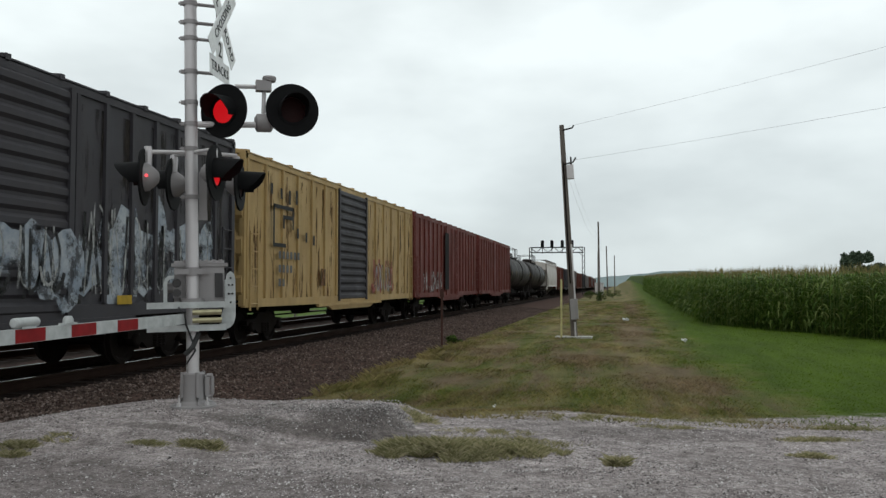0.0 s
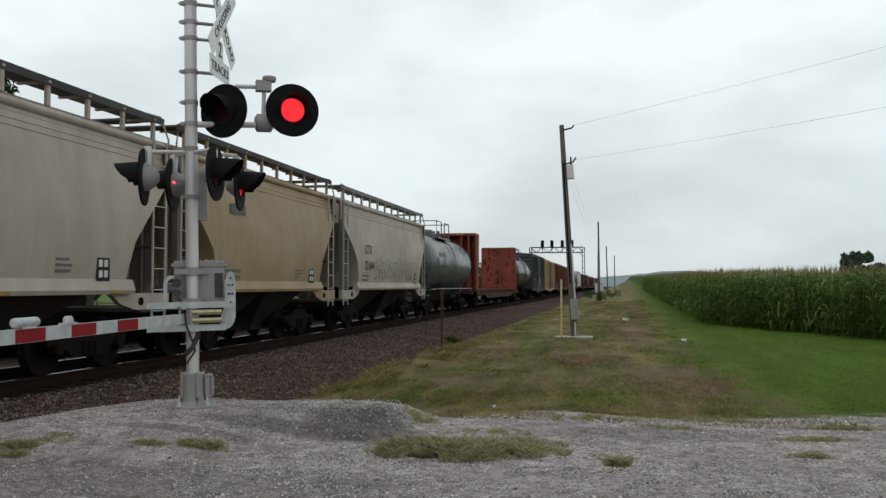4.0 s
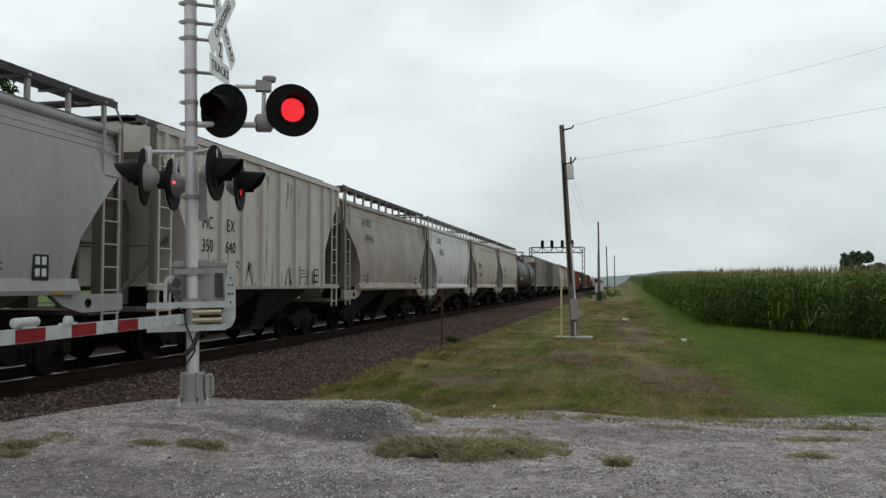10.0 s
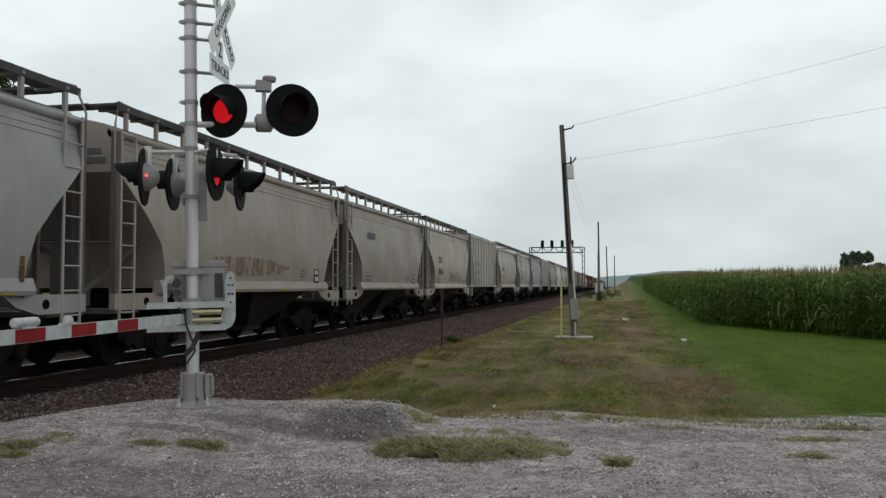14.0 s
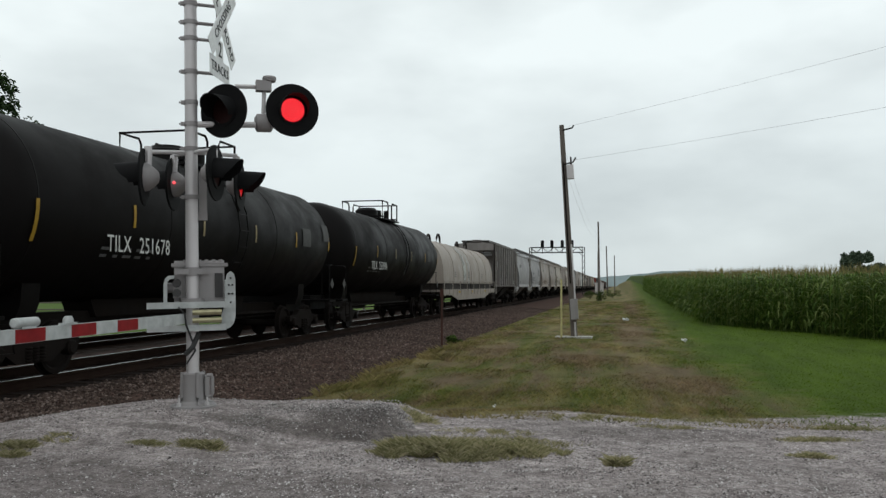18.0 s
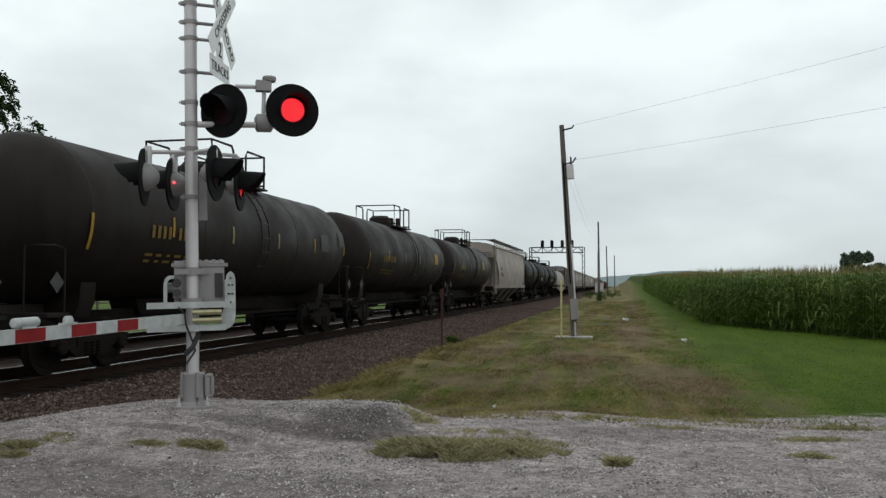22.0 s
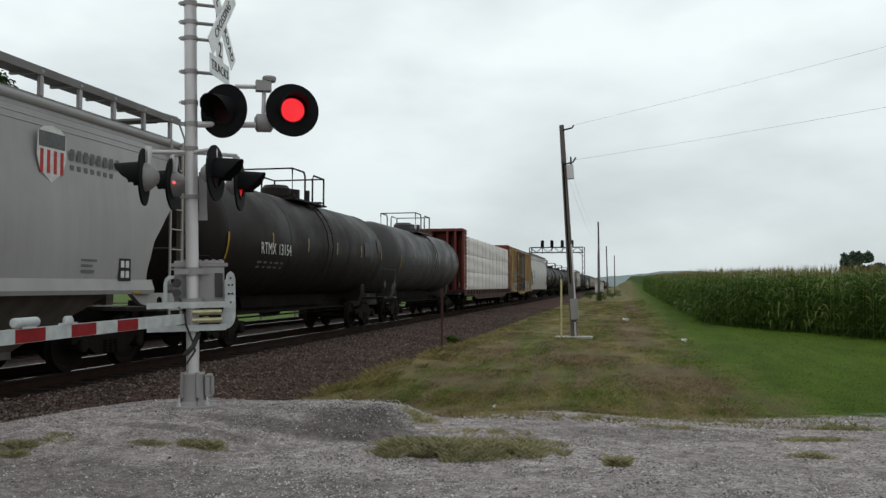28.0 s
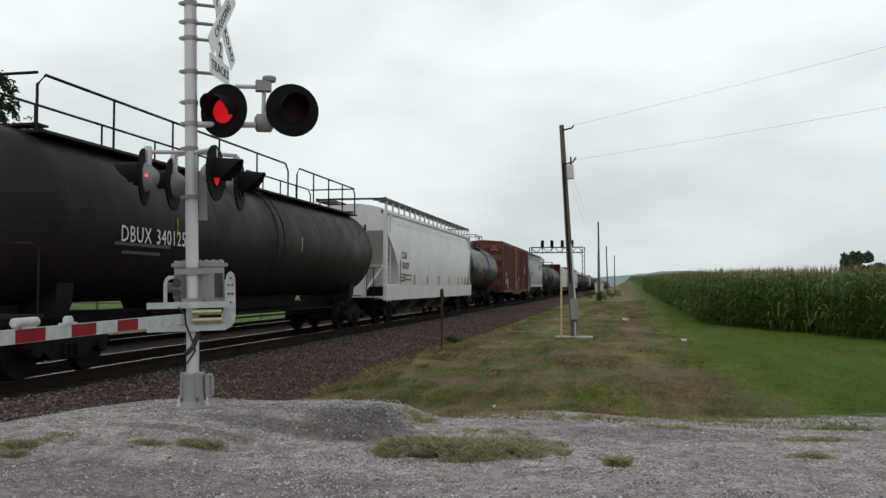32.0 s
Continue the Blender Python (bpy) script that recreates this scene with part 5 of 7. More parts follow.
def flasher(mast, x, y, z, yaw, which, pitch=0):
    """A lamp: black backing disc, grey housing, hood, and a drum of diodes that turns its lit face out in turn. It faces -y at yaw 0."""
    M0 = turned(x, y, z, yaw) @ pose(0, 0, 0, pitch, 0, 0)
    F = ALONG_Y @ pose(0, 0, 0)     # lathe axis along y
    bm = bm_new()
    ring(bm, [(-0.012, 0.155), (-0.012, 0.312), (0.006, 0.316), (0.012, 0.312), (0.012, 0.155)], F, 44)
    disc = part("backing_disc", bm, M["lampblack"], mast, "round matt black backing sheet", M0)
    bm = bm_new()
    lathe(bm, [(0.0125, 0.158), (0.05, 0.152), (0.11, 0.105), (0.155, 0.06), (0.165, 0.01)], F, 24)
    part("housing", bm, M["alu"], disc, "grey cast housing")
    bm = bm_new()
    n = 26
    rings = []
    for k in range(n + 1):
        a = radians(-24 + 228 * k / n)
        c, s = math.cos(a), math.sin(a)
        ln = 0.14 + 0.17 * max(0.0, (s + 0.15) / 1.15) ** 0.6
        rings.append([(0.175 * c, -0.005, 0.175 * s), (0.166 * c, -ln, 0.166 * s - 0.05 * ln), (0.161 * c, -ln, 0.161 * s - 0.05 * ln), (0.170 * c, -0.005, 0.170 * s)])
    loft(bm, rings)
    part("hood", bm, M["lampblack"], disc, "black sheet hood over the lens")
    bm = bm_new()
    ring(bm, [(-0.010, 0.178), (-0.024, 0.178), (-0.024, 0.150), (-0.010, 0.150)], F, 32)
    part("lens_ring", bm, M["lampblack"], disc)
    drum = part("lens_drum", shared(("lens_drum",), lambda: lathe(bm_new(), [(-0.004, 0.145), (-0.003, 0.149), (0.003, 0.149), (0.004, 0.145)], ALONG_Y, 32)), M["red_lens"], disc, "red lens plate, one face of lit diodes")
    part("lit_lens", shared(("lit_lens",), lambda: lathe(bm_new(), [(-0.0065, 0.142), (-0.005, 0.142)], ALONG_Y, 32)), M["red_field"] if yaw == 4 else M["red_side"], drum, "glowing red lens face")

    def dots():
        bm = bm_new()
        for q in range(8):
            rad = 0.0182 * q
            for k in range(max(1, int(5.4 * q))):
                a = 2 * math.pi * k / max(1, int(5.4 * q))
                slab(bm, pose(rad * math.cos(a), -0.0075, rad * math.sin(a)), 0.0085, 0.003, 0.0085)
        return bm

    if yaw == 4:
        tagged(part("diode_array", shared(("diode_array",), dots), M["red_glow"], drum, "rings of lit red diodes"), kind="stuff")
    if abs(yaw) > 90:
        # small side light that shows from behind while the lamp is lit
        bm = bm_new()
        lathe(bm, [(-0.012, 0.018), (0.006, 0.018), (0.012, 0.008)], pose(0.172, 0.055, 0.0), 10)
        part("side_light", bm, M["red_glow"], drum, "small red side light")
    LAMPS[which].append(drum)
    return disc


def crossing_signal():
    mast = tagged(new("crossing_signal"), "silver railroad crossing signal with flashing red lamps and lowered gate", "crossing signal")
    mast.matrix_world = MAST_POSE
    bm = bm_new()
    tube(bm, [(0, 0, 0.38), (0, 0, 5.6)], 0.071, 20)
    part("pole", bm, M["galv"], mast, "silver galvanised steel pole")
    # cast foot
    bm = bm_new()
    UPRIGHT = Matrix.Rotation(radians(-90), 4, "Y")
    lathe(bm, [(0.0, 0.262), (0.075, 0.262), (0.085, 0.25), (0.092, 0.17), (0.13, 0.132), (0.20, 0.122), (0.40, 0.120), (0.43, 0.124), (0.445, 0.115), (0.445, 0.072)], UPRIGHT, 28)
    for a in range(4):
        c, s = math.cos(radians(90 * a + 20)), math.sin(radians(90 * a + 20))
        tube(bm, [(c * 0.235, s * 0.235, 0.07), (c * 0.18, s * 0.18, 0.10), (c * 0.135, s * 0.135, 0.17), (c * 0.125, s * 0.125, 0.455)], [0.028, 0.024, 0.02, 0.018], 8)
    foot = part("base_casting", bm, M["alu"], mast, "grey cast base on bolts")
    bm = bm_new()
    tube(bm, [(0.15, -0.04, 0.17), (0.205, -0.04, 0.17), (0.212, -0.04, 0.20), (0.212, -0.04, 0.38), (0.205, -0.04, 0.41), (0.15, -0.04, 0.41)], 0.022, 8)
    box(bm, 0.13, 0.185, -0.05, 0.05, 0.18, 0.40)
    part("junction_cover", bm, M["alu"], foot)
    for a in range(4):
        c, s = math.cos(radians(90 * a + 45)), math.sin(radians(90 * a + 45))
        bm = bm_new()
        lathe(bm, [(0, 0.03), (0.035, 0.03), (0.035, 0.014), (0.09, 0.014)], pose(c * 0.215, s * 0.215, 0.085) @ Matrix.Rotation(radians(-90), 4, "Y"), 6)
        part("anchor_bolt", bm, M["galv"], foot)
    # clamps with bolts up the pole
    for z in (4.72, 4.50, 4.31, 3.92, 3.56, 3.31, 3.02, 2.46, 4.95, 5.2):
        bm = bm_new()
        lathe(bm, [(-0.025, 0.071), (-0.025, 0.080), (0.025, 0.080), (0.025, 0.071)], pose(0, 0, z) @ Matrix.Rotation(radians(-90), 4, "Y"), 18)
        box(bm, -0.115, -0.07, -0.02, 0.02, z - 0.02, z + 0.02)
        tube(bm, [(-0.125, -0.03, z), (-0.125, 0.03, z)], 0.008, 6)
        part("clamp", bm, M["alu"], mast)
    for z, r, w in ((1.60, 0.085, 0.05), (1.27, 0.135, 0.025)):
        bm = bm_new()
        lathe(bm, [(-w, 0.071), (-w, r), (w, r), (w, 0.071)], pose(0, 0, z) @ Matrix.Rotation(radians(-90), 4, "Y"), 20)
        if z > 1.5:
            box(bm, -0.19, 0.17, -0.075, -0.03, z - 0.03, z + 0.03)
            tube(bm, [(0.15, -0.09, z), (0.15, 0.02, z)], 0.014, 6)
        part("clamp", bm, M["alu"], mast)
    # crossbuck, turned towards the road
    BUCK = pose(0.35, -0.03, 4.55, 0, 0, 70)
    bk = part("crossbuck", box(bm_new(), -0.05, 0.05, 0.02, 0.05, -0.1, 0.1), M["alu"], mast, "white crossbuck boards with black words", BUCK)
    for ang, words in ((-45, "CROSSING"), (45, "RAIL   ROAD")):
        b = bm_new()
        box(b, -0.61, 0.61, -0.004, 0.004, -0.114, 0.114)
        brd = part("board", b, M["signwhite"], bk, "", pose(0, -0.012 if ang < 0 else 0, 0, 0, ang, 0))
        for word, at in ((("CROSSING", 0),) if ang < 0 else (("RAIL", -0.34), ("ROAD", 0.34))):
            letters(word, 0.15, pose(at, -0.007, 0, 90, 0, 0), M["ink"], brd)
    TRK = pose(0.325, -0.03, 3.97, 0, 0, 70)
    sg = part("tracks_sign", loft(bm_new(), [[(-0.343, y, -0.13), (0.343, y, -0.13), (0.343, y, 0.10), (0.12, y, 0.10), (0.12, y, 0.33), (-0.12, y, 0.33), (-0.12, y, 0.10), (-0.343, y, 0.10)] for y in (-0.004, 0.004)]), M["signwhite"], mast, "white sign plate with black words", TRK)
    letters("2", 0.25, pose(0, -0.007, 0.21, 90, 0, 0), M["ink"], sg)
    letters("TRACKS", 0.155, pose(0, -0.007, -0.02, 90, 0, 0), M["ink"], sg)
    for z in (4.72, 4.50, 4.31, 3.92):
        bm = bm_new()
        tube(bm, [(0.07, 0, z), (0.30, 0, z - 0.01)], 0.02, 6)
        part("sign_bracket", bm, M["alu"], mast)
    # upper pair of lamps on a cross arm to the right
    bm = bm_new()
    tube(bm, [(0.07, 0.0, 3.31), (0.80, 0.0, 3.33)], 0.036, 10)
    tube(bm, [(0.50, 0.06, 3.79), (0.90, 0.06, 3.80)], 0.026, 8)
    tube(bm, [(0.82, 0.03, 3.30), (0.84, 0.05, 3.78)], 0.026, 8)
    part("cross_arm", bm, M["galv"], mast)
    bm = bm_new()
    lathe(bm, [(-0.11, 0.06), (-0.08, 0.11), (0.08, 0.11), (0.12, 0.05)], pose(0.83, 0.04, 3.36), 16)
    part("junction_box", bm, M["alu"], mast)
    bm = bm_new()
    box(bm, 0.74, 0.92, -0.02, 0.10, 3.74, 3.865)
    lathe(bm, [(-0.01, 0.075), (0.03, 0.085), (0.05, 0.075)], pose(0.90, 0.04, 3.87) @ Matrix.Rotation(radians(-90), 4, "Y"), 14)
    part("junction_box", bm, M["alu"], mast)
    flasher(mast, 0.365, -0.10, 3.46, -37, 0)
    flasher(mast, 1.155, -0.10, 3.50, 4, 1)
    # lower back-to-back pairs, towards and away from the road
    bm = bm_new()
    tube(bm, [(-0.46, -0.30, 2.93), (-0.07, 0, 2.98), (0.07, 0, 2.98), (0.52, 0.30, 3.0)], 0.024, 8)
    tube(bm, [(-0.20, 0.32, 2.99), (0.0, 0.0, 2.98), (0.24, -0.33, 2.97)], 0.024, 8)
    for x, y in ((-0.46, -0.30), (0.52, 0.30), (-0.20, 0.32), (0.24, -0.33)):
        lathe(bm, [(-0.30, 0.03), (-0.02, 0.05), (0.03, 0.04)], pose(x, y, 2.96) @ Matrix.Rotation(radians(-90), 4, 'Y'), 10)
    part("cross_arm", bm, M["galv"], mast)
    for x, y, z, yaw, which in ((-0.50, -0.36, 2.64, -97, 0), (-0.21, 0.36, 2.65, -104, 1), (0.26, -0.36, 2.70, 71, 0), (0.56, 0.36, 2.65, 76, 1)):
        flasher(mast, x, y, z, yaw, which)
    # bell / relay case on the far side of the pole
    bm = bm_new()
    box(bm, 0.08, 0.17, 0.03, 0.18, 2.28, 2.76)
    box(bm, 0.075, 0.175, 0.05, 0.16, 2.20, 2.30)
    part("relay_case", bm, M["alu"], mast)
    # gate mechanism
    bm = bm_new()
    prism_x(bm, [(0.05, 1.18), (0.05, 1.68), (0.10, 1.73), (0.44, 1.73), (0.50, 1.66), (0.50, 1.18)], -0.20, 0.36)
    gm = part("gate_mechanism", bm, M["alu"], mast, "grey cast gate machine case")
    bm = bm_new()
    box(bm, -0.23, 0.40, 0.03, 0.52, 1.66, 1.70)
    part("case_lid", bm, M["alu"], gm)
    bm = bm_new()
    for k in range(6):
        lug = box(bm_new(), -0.10 + 0.08 * k, -0.06 + 0.08 * k, 0.02, 0.05, 1.71, 1.74)
        part("lid_lug", lug, M["alu"], gm)
    box(bm, -0.21, -0.12, 0.0, 0.06, 1.30, 1.46)
    part("latch", bm, M["alu"], gm)
    bm = bm_new()
    lathe(bm, [(-0.06, 0.06), (0.06, 0.06), (0.08, 0.03)], pose(-0.23, 0.10, 1.42), 14)
    part("shaft_end", bm, M["alu"], gm)
    # counterweight arms
    bm = bm_new()
    hook = [(-0.315, 1.20), (-0.315, 1.46), (-0.30, 1.52), (-0.265, 1.555), (-0.20, 1.56), (-0.20, 1.525), (-0.25, 1.515), (-0.27, 1.49), (-0.275, 1.45), (-0.275, 1.20)]
    loft(bm, [[(x, y, z) for x, z in hook] for y in (-0.03, 0.05)])
    part("gate_arm_support", bm, M["gatewhite"], mast, "white painted steel arm with a bent head")
    bm = bm_new()
    box(bm, 0.36, 0.42, -0.03, 0.22, 0.98, 1.50)
    part("gate_arm_support", bm, M["gatewhite"], mast, "white painted steel arm")
    for x, z in ((-0.17, 1.36), (-0.17, 1.47)):
        part("shaft_cap", lathe(bm_new(), [(-0.05, 0.045), (0.03, 0.05), (0.06, 0.03)], pose(x, -0.02, z) @ ALONG_Y, 12), M["grating"], gm)
    part("hatch", box(bm_new(), 0.25, 0.34, 0.035, 0.049, 1.30, 1.58), M["grating"], gm, "grey hatch")
    bm = bm_new()
    loft(bm, [[(x, y, z) for x, z in ((0.30, 0.94), (0.30, 1.02), (0.35, 1.20), (0.37, 1.30), (0.37, 1.50), (0.385, 1.57), (0.425, 1.60), (0.465, 1.57), (0.48, 1.50), (0.48, 1.08), (0.46, 1.00), (0.42, 0.95), (0.36, 0.93))] for y in (-0.05, -0.03)])
    plate = part("counter_arm", bm, M["gatewhite"], mast, "white steel arm with a rounded head and bolts")
    for x, z in ((0.405, 1.44), (0.445, 1.44), (0.425, 1.52), (0.405, 1.34), (0.445, 1.34), (0.425, 1.24)):
        bm = bm_new()
        lathe(bm, [(0, 0.012), (0.015, 0.012)], pose(x, -0.065, z) @ ALONG_Y, 6)
        part("bolt", bm, M["iron"], plate)
    bm = bm_new()
    slab(bm, pose(-0.06, -0.12, 1.22), 0.86, 0.05, 0.07)
    slab(bm, pose(-0.06, -0.12, 0.96), 0.86, 0.05, 0.07)
    part("arm_channel", bm, M["gatewhite"], mast, "white steel channels that hold the gate arm")
    bm = bm_new()
    tube(bm, [(0.0, -0.15, 1.135), (0.32, -0.15, 1.135)], 0.032, 8)
    tube(bm, [(0.0, -0.15, 1.045), (0.32, -0.15, 1.045)], 0.032, 8)
    part("shear_pin", bm, plain("brass_bolt", (0.42, 0.38, 0.24), 0.4, 0.6), mast, "brass coloured shear bolts")
    bm = bm_new()
    tube(bm, [(-0.15, -0.17, 1.2), (-0.08, -0.19, 1.12), (-0.07, -0.18, 1.0), (-0.02, -0.1, 0.86), (0.03, -0.09, 0.70), (-0.07, -0.05, 0.55)], 0.011, 6)
    tube(bm, [(0.07, -0.05, 0.9), (0.0, -0.09, 0.74), (-0.08, -0.05, 0.66)], 0.03, 8)
    part("cable", bm, M["wire"], mast, "dark loose cable")
    # gate arm runs beside the track across the road
    g0, g1 = Vector((-0.10, -0.12, 1.065)), Vector((-2.35, -4.9, 1.06))
    ln = (g1 - g0).length
    turn = math.degrees(math.atan2(-(g1 - g0).y, -(g1 - g0).x))
    arm = part("gate_arm", box(bm_new(), -ln, 0, -0.02, 0.02, -0.058, 0.058), M["gatewhite"], mast, "white fibreglass gate arm with red bands", Matrix.Translation(g0) @ pose(0, 0, 0, 0, math.degrees(math.asin((g1 - g0).z / ln)), turn))
    for k in range(6):
        a = -1.04 - 0.755 * k
        for s in (1, -1):
            bm = bm_new()
            box(bm, a - 0.385, a, s * 0.0205 - 0.002, s * 0.0205 + 0.002, -0.055, 0.055)
            part("red_band", bm, M["gatered"], arm)
    for a in (-2.2, -2.78, -4.2):
        bm = bm_new()
        box(bm, a - 0.09, a + 0.09, -0.035, 0.035, 0.055, 0.075)
        if a == -2.2:
            lathe(bm, [(0, 0.045), (0.03, 0.045), (0.06, 0.03)], pose(a, 0, 0.072) @ Matrix.Rotation(radians(-90), 4, "Y"), 12)
        else:
            # lamp lying along the arm
            lathe(bm, [(-0.15, 0.030), (-0.14, 0.042), (0.13, 0.042), (0.15, 0.03)], pose(a, 0, 0.105), 14)
        part("arm_lamp", bm, M["gatewhite"], arm)
    return mast


crossing_signal()


# ---- poles, wires, signal bridge ----
def utility_pole(x, y, h, lean, z=None, arm=False, r0=0.14, label="weathered grey timber utility pole leaning slightly"):
    z = ground_z(x, y) if z is None else z
    pole = tagged(new("utility_pole"), label, "utility pole", group="poles along the line")
    pole.matrix_world = pose(x, y, z, 0, lean, 0)
    bm = bm_new()
    tube(bm, [(0, 0, -0.3), (0, 0, h * 0.5), (0, 0, h)], [r0, r0 * 0.85, r0 * 0.68], 12)
    part("shaft", bm, M["timber"], pole)
    if arm:
        bm = bm_new()
        box(bm, -1.2, 1.2, -0.06, 0.06, h - 0.7, h - 0.55)
        part("cross_arm", bm, M["timber"], pole)
        for k in (-1.1, -0.6, 0.6, 1.1):
            bm = bm_new()
            lathe(bm, [(0, 0.02), (0.1, 0.05), (0.2, 0.05), (0.24, 0.02)], pose(k, 0, h - 0.55) @ Matrix.Rotation(radians(-90), 4, "Y"), 8)
            part("insulator", bm, M["iron"], pole)
    return pole


POLE1 = (-1.49, 30.6)
p1 = utility_pole(POLE1[0], POLE1[1], 7.75, -3.05, -0.42, r0=0.125)
bm = bm_new()
box(bm, 0.10, 0.34, -0.3, -0.02, 5.75, 6.25)
part("meter_case", bm, M["galv"], p1, "grey case strapped to the pole")
bm = bm_new()
tube(bm, [(0.0, -0.1, 6.3), (0.34, -0.1, 6.36), (0.44, -0.1, 6.52)], 0.03, 6)
tube(bm, [(0.26, -0.1, 6.25), (0.26, -0.1, 6.55)], 0.03, 6)
tube(bm, [(-0.02, -0.12, 6.4), (-0.02, -0.12, 2.0)], 0.025, 6)
part("insulator_bracket", bm, M["iron"], p1)
bm = bm_new()
tube(bm, [(0.05, -0.1, 7.55), (0.38, -0.1, 7.6), (0.44, -0.1, 7.7)], 0.03, 6)
part("top_bracket", bm, M["iron"], p1)
bm = bm_new()
box(bm, -0.06, 0.20, -0.36, -0.16, 0.72, 1.45)
part("meter_box", bm, M["alu"], p1, "grey metal meter box near the ground")
bm = bm_new()
tube(bm, [(0.12, -0.25, 1.4), (0.10, -0.2, 3.4)], 0.03, 6)
part("conduit", bm, M["galv"], p1)
bm = bm_new()
tube(bm, [(0.06, -0.25, 0.62), (0.06, -0.25, -0.1)], 0.03, 6)
part("conduit", bm, M["galv"], p1)
guard = tagged(new("guy_marker"), "thin yellow plastic guy wire guard", "guy guard")
bm = bm_new()
tube(bm, [(-1.92, 30.0, -0.45), (-1.91, 30.05, 1.72)], 0.035, 8)
part("guard_tube", bm, plain("faded_yellow_plastic", (0.50, 0.45, 0.22), 0.5), guard)

for x, y, h, lean, arm in ((-2.1, 107.0, 9.9, -0.4, False), (-2.3, 112.0, 6.4, 0, False), (-1.6, 160.0, 9.3, -1.2, False), (-0.4, 195.0, 8.8, 0, False)):
    utility_pole(x, y, h, lean, -0.4, arm)
for x, y, h, z in ((-70.9, 98.9, 9.7, -0.6), (-80.0, 250.0, 10.4, -0.8)):
    utility_pole(x, y, h, 1.0, z, True, 0.2, label="timber pole with a cross arm in the field")


def wire(a, b, sag, r=0.003, group="wires"):
    a, b = Vector(a), Vector(b)
    bm = bm_new()
    tube(bm, [a.lerp(b, k / 24) - Vector((0, 0, sag * 4 * (k / 24) * (1 - k / 24))) for k in range(25)], r, 5)
    return tagged(part("wire", bm, M["wire"]), "thin dark overhead wire strung from the pole", "wire", group=group)


wire((-1.65, 30.5, 7.25), (22.0, 12.0, 9.3), 0.25)
wire((-1.5, 30.5, 6.02), (22.0, 12.0, 7.1), 0.25)
wire((-1.85, 30.6, 6.0), (-2.2, 107, 7.9), 1.2)
wire((-1.95, 30.6, 7.0), (-2.2, 107, 8.1), 1.0)
wire((-2.2, 107, 8.0), (-1.9, 160, 7.0), 0.5)


def signal_bridge():
    br = tagged(new("signal_bridge"), "steel lattice signal bridge over both tracks", "signal bridge")
    Y = 174.0
    x0, x1, z1 = -17.3, -6.55, 9.35
    for x in (x0, x1):
        bm = bm_new()
        for dx, dy in ((-0.25, -0.4), (0.25, -0.4), (-0.25, 0.4), (0.25, 0.4)):
            box(bm, x + dx - 0.06, x + dx + 0.06, Y + dy - 0.06, Y + dy + 0.06, -0.6, z1)
        for k in range(8):
            za, zb = k * 1.15, (k + 1) * 1.15
            tube(bm, [(x - 0.25, Y - 0.4, za), (x + 0.25, Y - 0.4, zb)], 0.035, 4)
        part("leg", bm, M["bridge"], br)
    bm = bm_new()
    for z in (z1 - 1.05, z1):
        for dy in (-0.45, 0.45):
            box(bm, x0, x1, Y + dy - 0.06, Y + dy + 0.06, z - 0.085, z + 0.085)
    part("chord", bm, M["bridge"], br)
    n = 9
    for k in range(n):
        xa, xb = x0 + (x1 - x0) * k / n, x0 + (x1 - x0) * (k + 1) / n
        bm = bm_new()
        up = k % 2 == 0
        tube(bm, [(xa, Y - 0.45, z1 if up else z1 - 1.05), (xb, Y - 0.45, z1 - 1.05 if up else z1)], 0.075, 4)
        part("brace", bm, M["bridge"], br)
    bm = bm_new()
    tube(bm, [(x1, Y - 0.4, z1 - 1.9), (x1 - 1.0, Y - 0.4, z1 - 1.05)], 0.05, 4)
    part("brace", bm, M["bridge"], br)
    for px, d in ((961, 0), (978, 0), (996.5, 0), (1013.5, 0)):
        x = -(1090.7 - px) * 0.98 * Y / 1490
        bm = bm_new()
        box(bm, x - 0.33, x + 0.33, Y - 0.62, Y - 0.5, z1 - 0.1, z1 + 1.35)
        lathe(bm, [(0, 0.28), (0.1, 0.28)], pose(x, Y - 0.62, z1 + 1.2) @ ALONG_Y, 12)
        hd = part("signal_head", bm, M["lampblack"], br, "black signal head")
        bm = bm_new()
        box(bm, x - 0.07, x + 0.07, Y - 0.52, Y - 0.42, z1 - 1.3, z1)
        part("head_post", bm, M["bridge"], br)
        bm = bm_new()
        for k in range(3):
            lathe(bm, [(0.0, 0.15), (-0.22, 0.15)], pose(x, Y - 0.62, z1 + 0.15 + 0.42 * k) @ ALONG_Y, 10)
        part("lens_hood", bm, M["lampblack"], hd)
    return br


signal_bridge()
cab = tagged(new("signal_cabinet"), "pale metal signal equipment cabinet beside the track", "cabinet")
bm = bm_new()
box(bm, -4.3, -2.6, 175, 177.5, -0.5, 2.0)
part("case", bm, M["galv"], cab)
bm = bm_new()
box(bm, -4.4, -2.5, 174.9, 177.6, 2.0, 2.1)
part("lid", bm, M["galv"], cab)
post = tagged(new("marker_post"), "thin weathered marker post in the ballast slope", "post")
bm = bm_new()
_px, _py = -5.55, 26.8
box(bm, _px - 0.035, _px + 0.035, _py - 0.02, _py + 0.02, -0.7, 1.40)
box(bm, _px - 0.06, _px + 0.06, _py - 0.03, _py - 0.015, 1.12, 1.36)
part("shaft", bm, M["flatdark"], post)


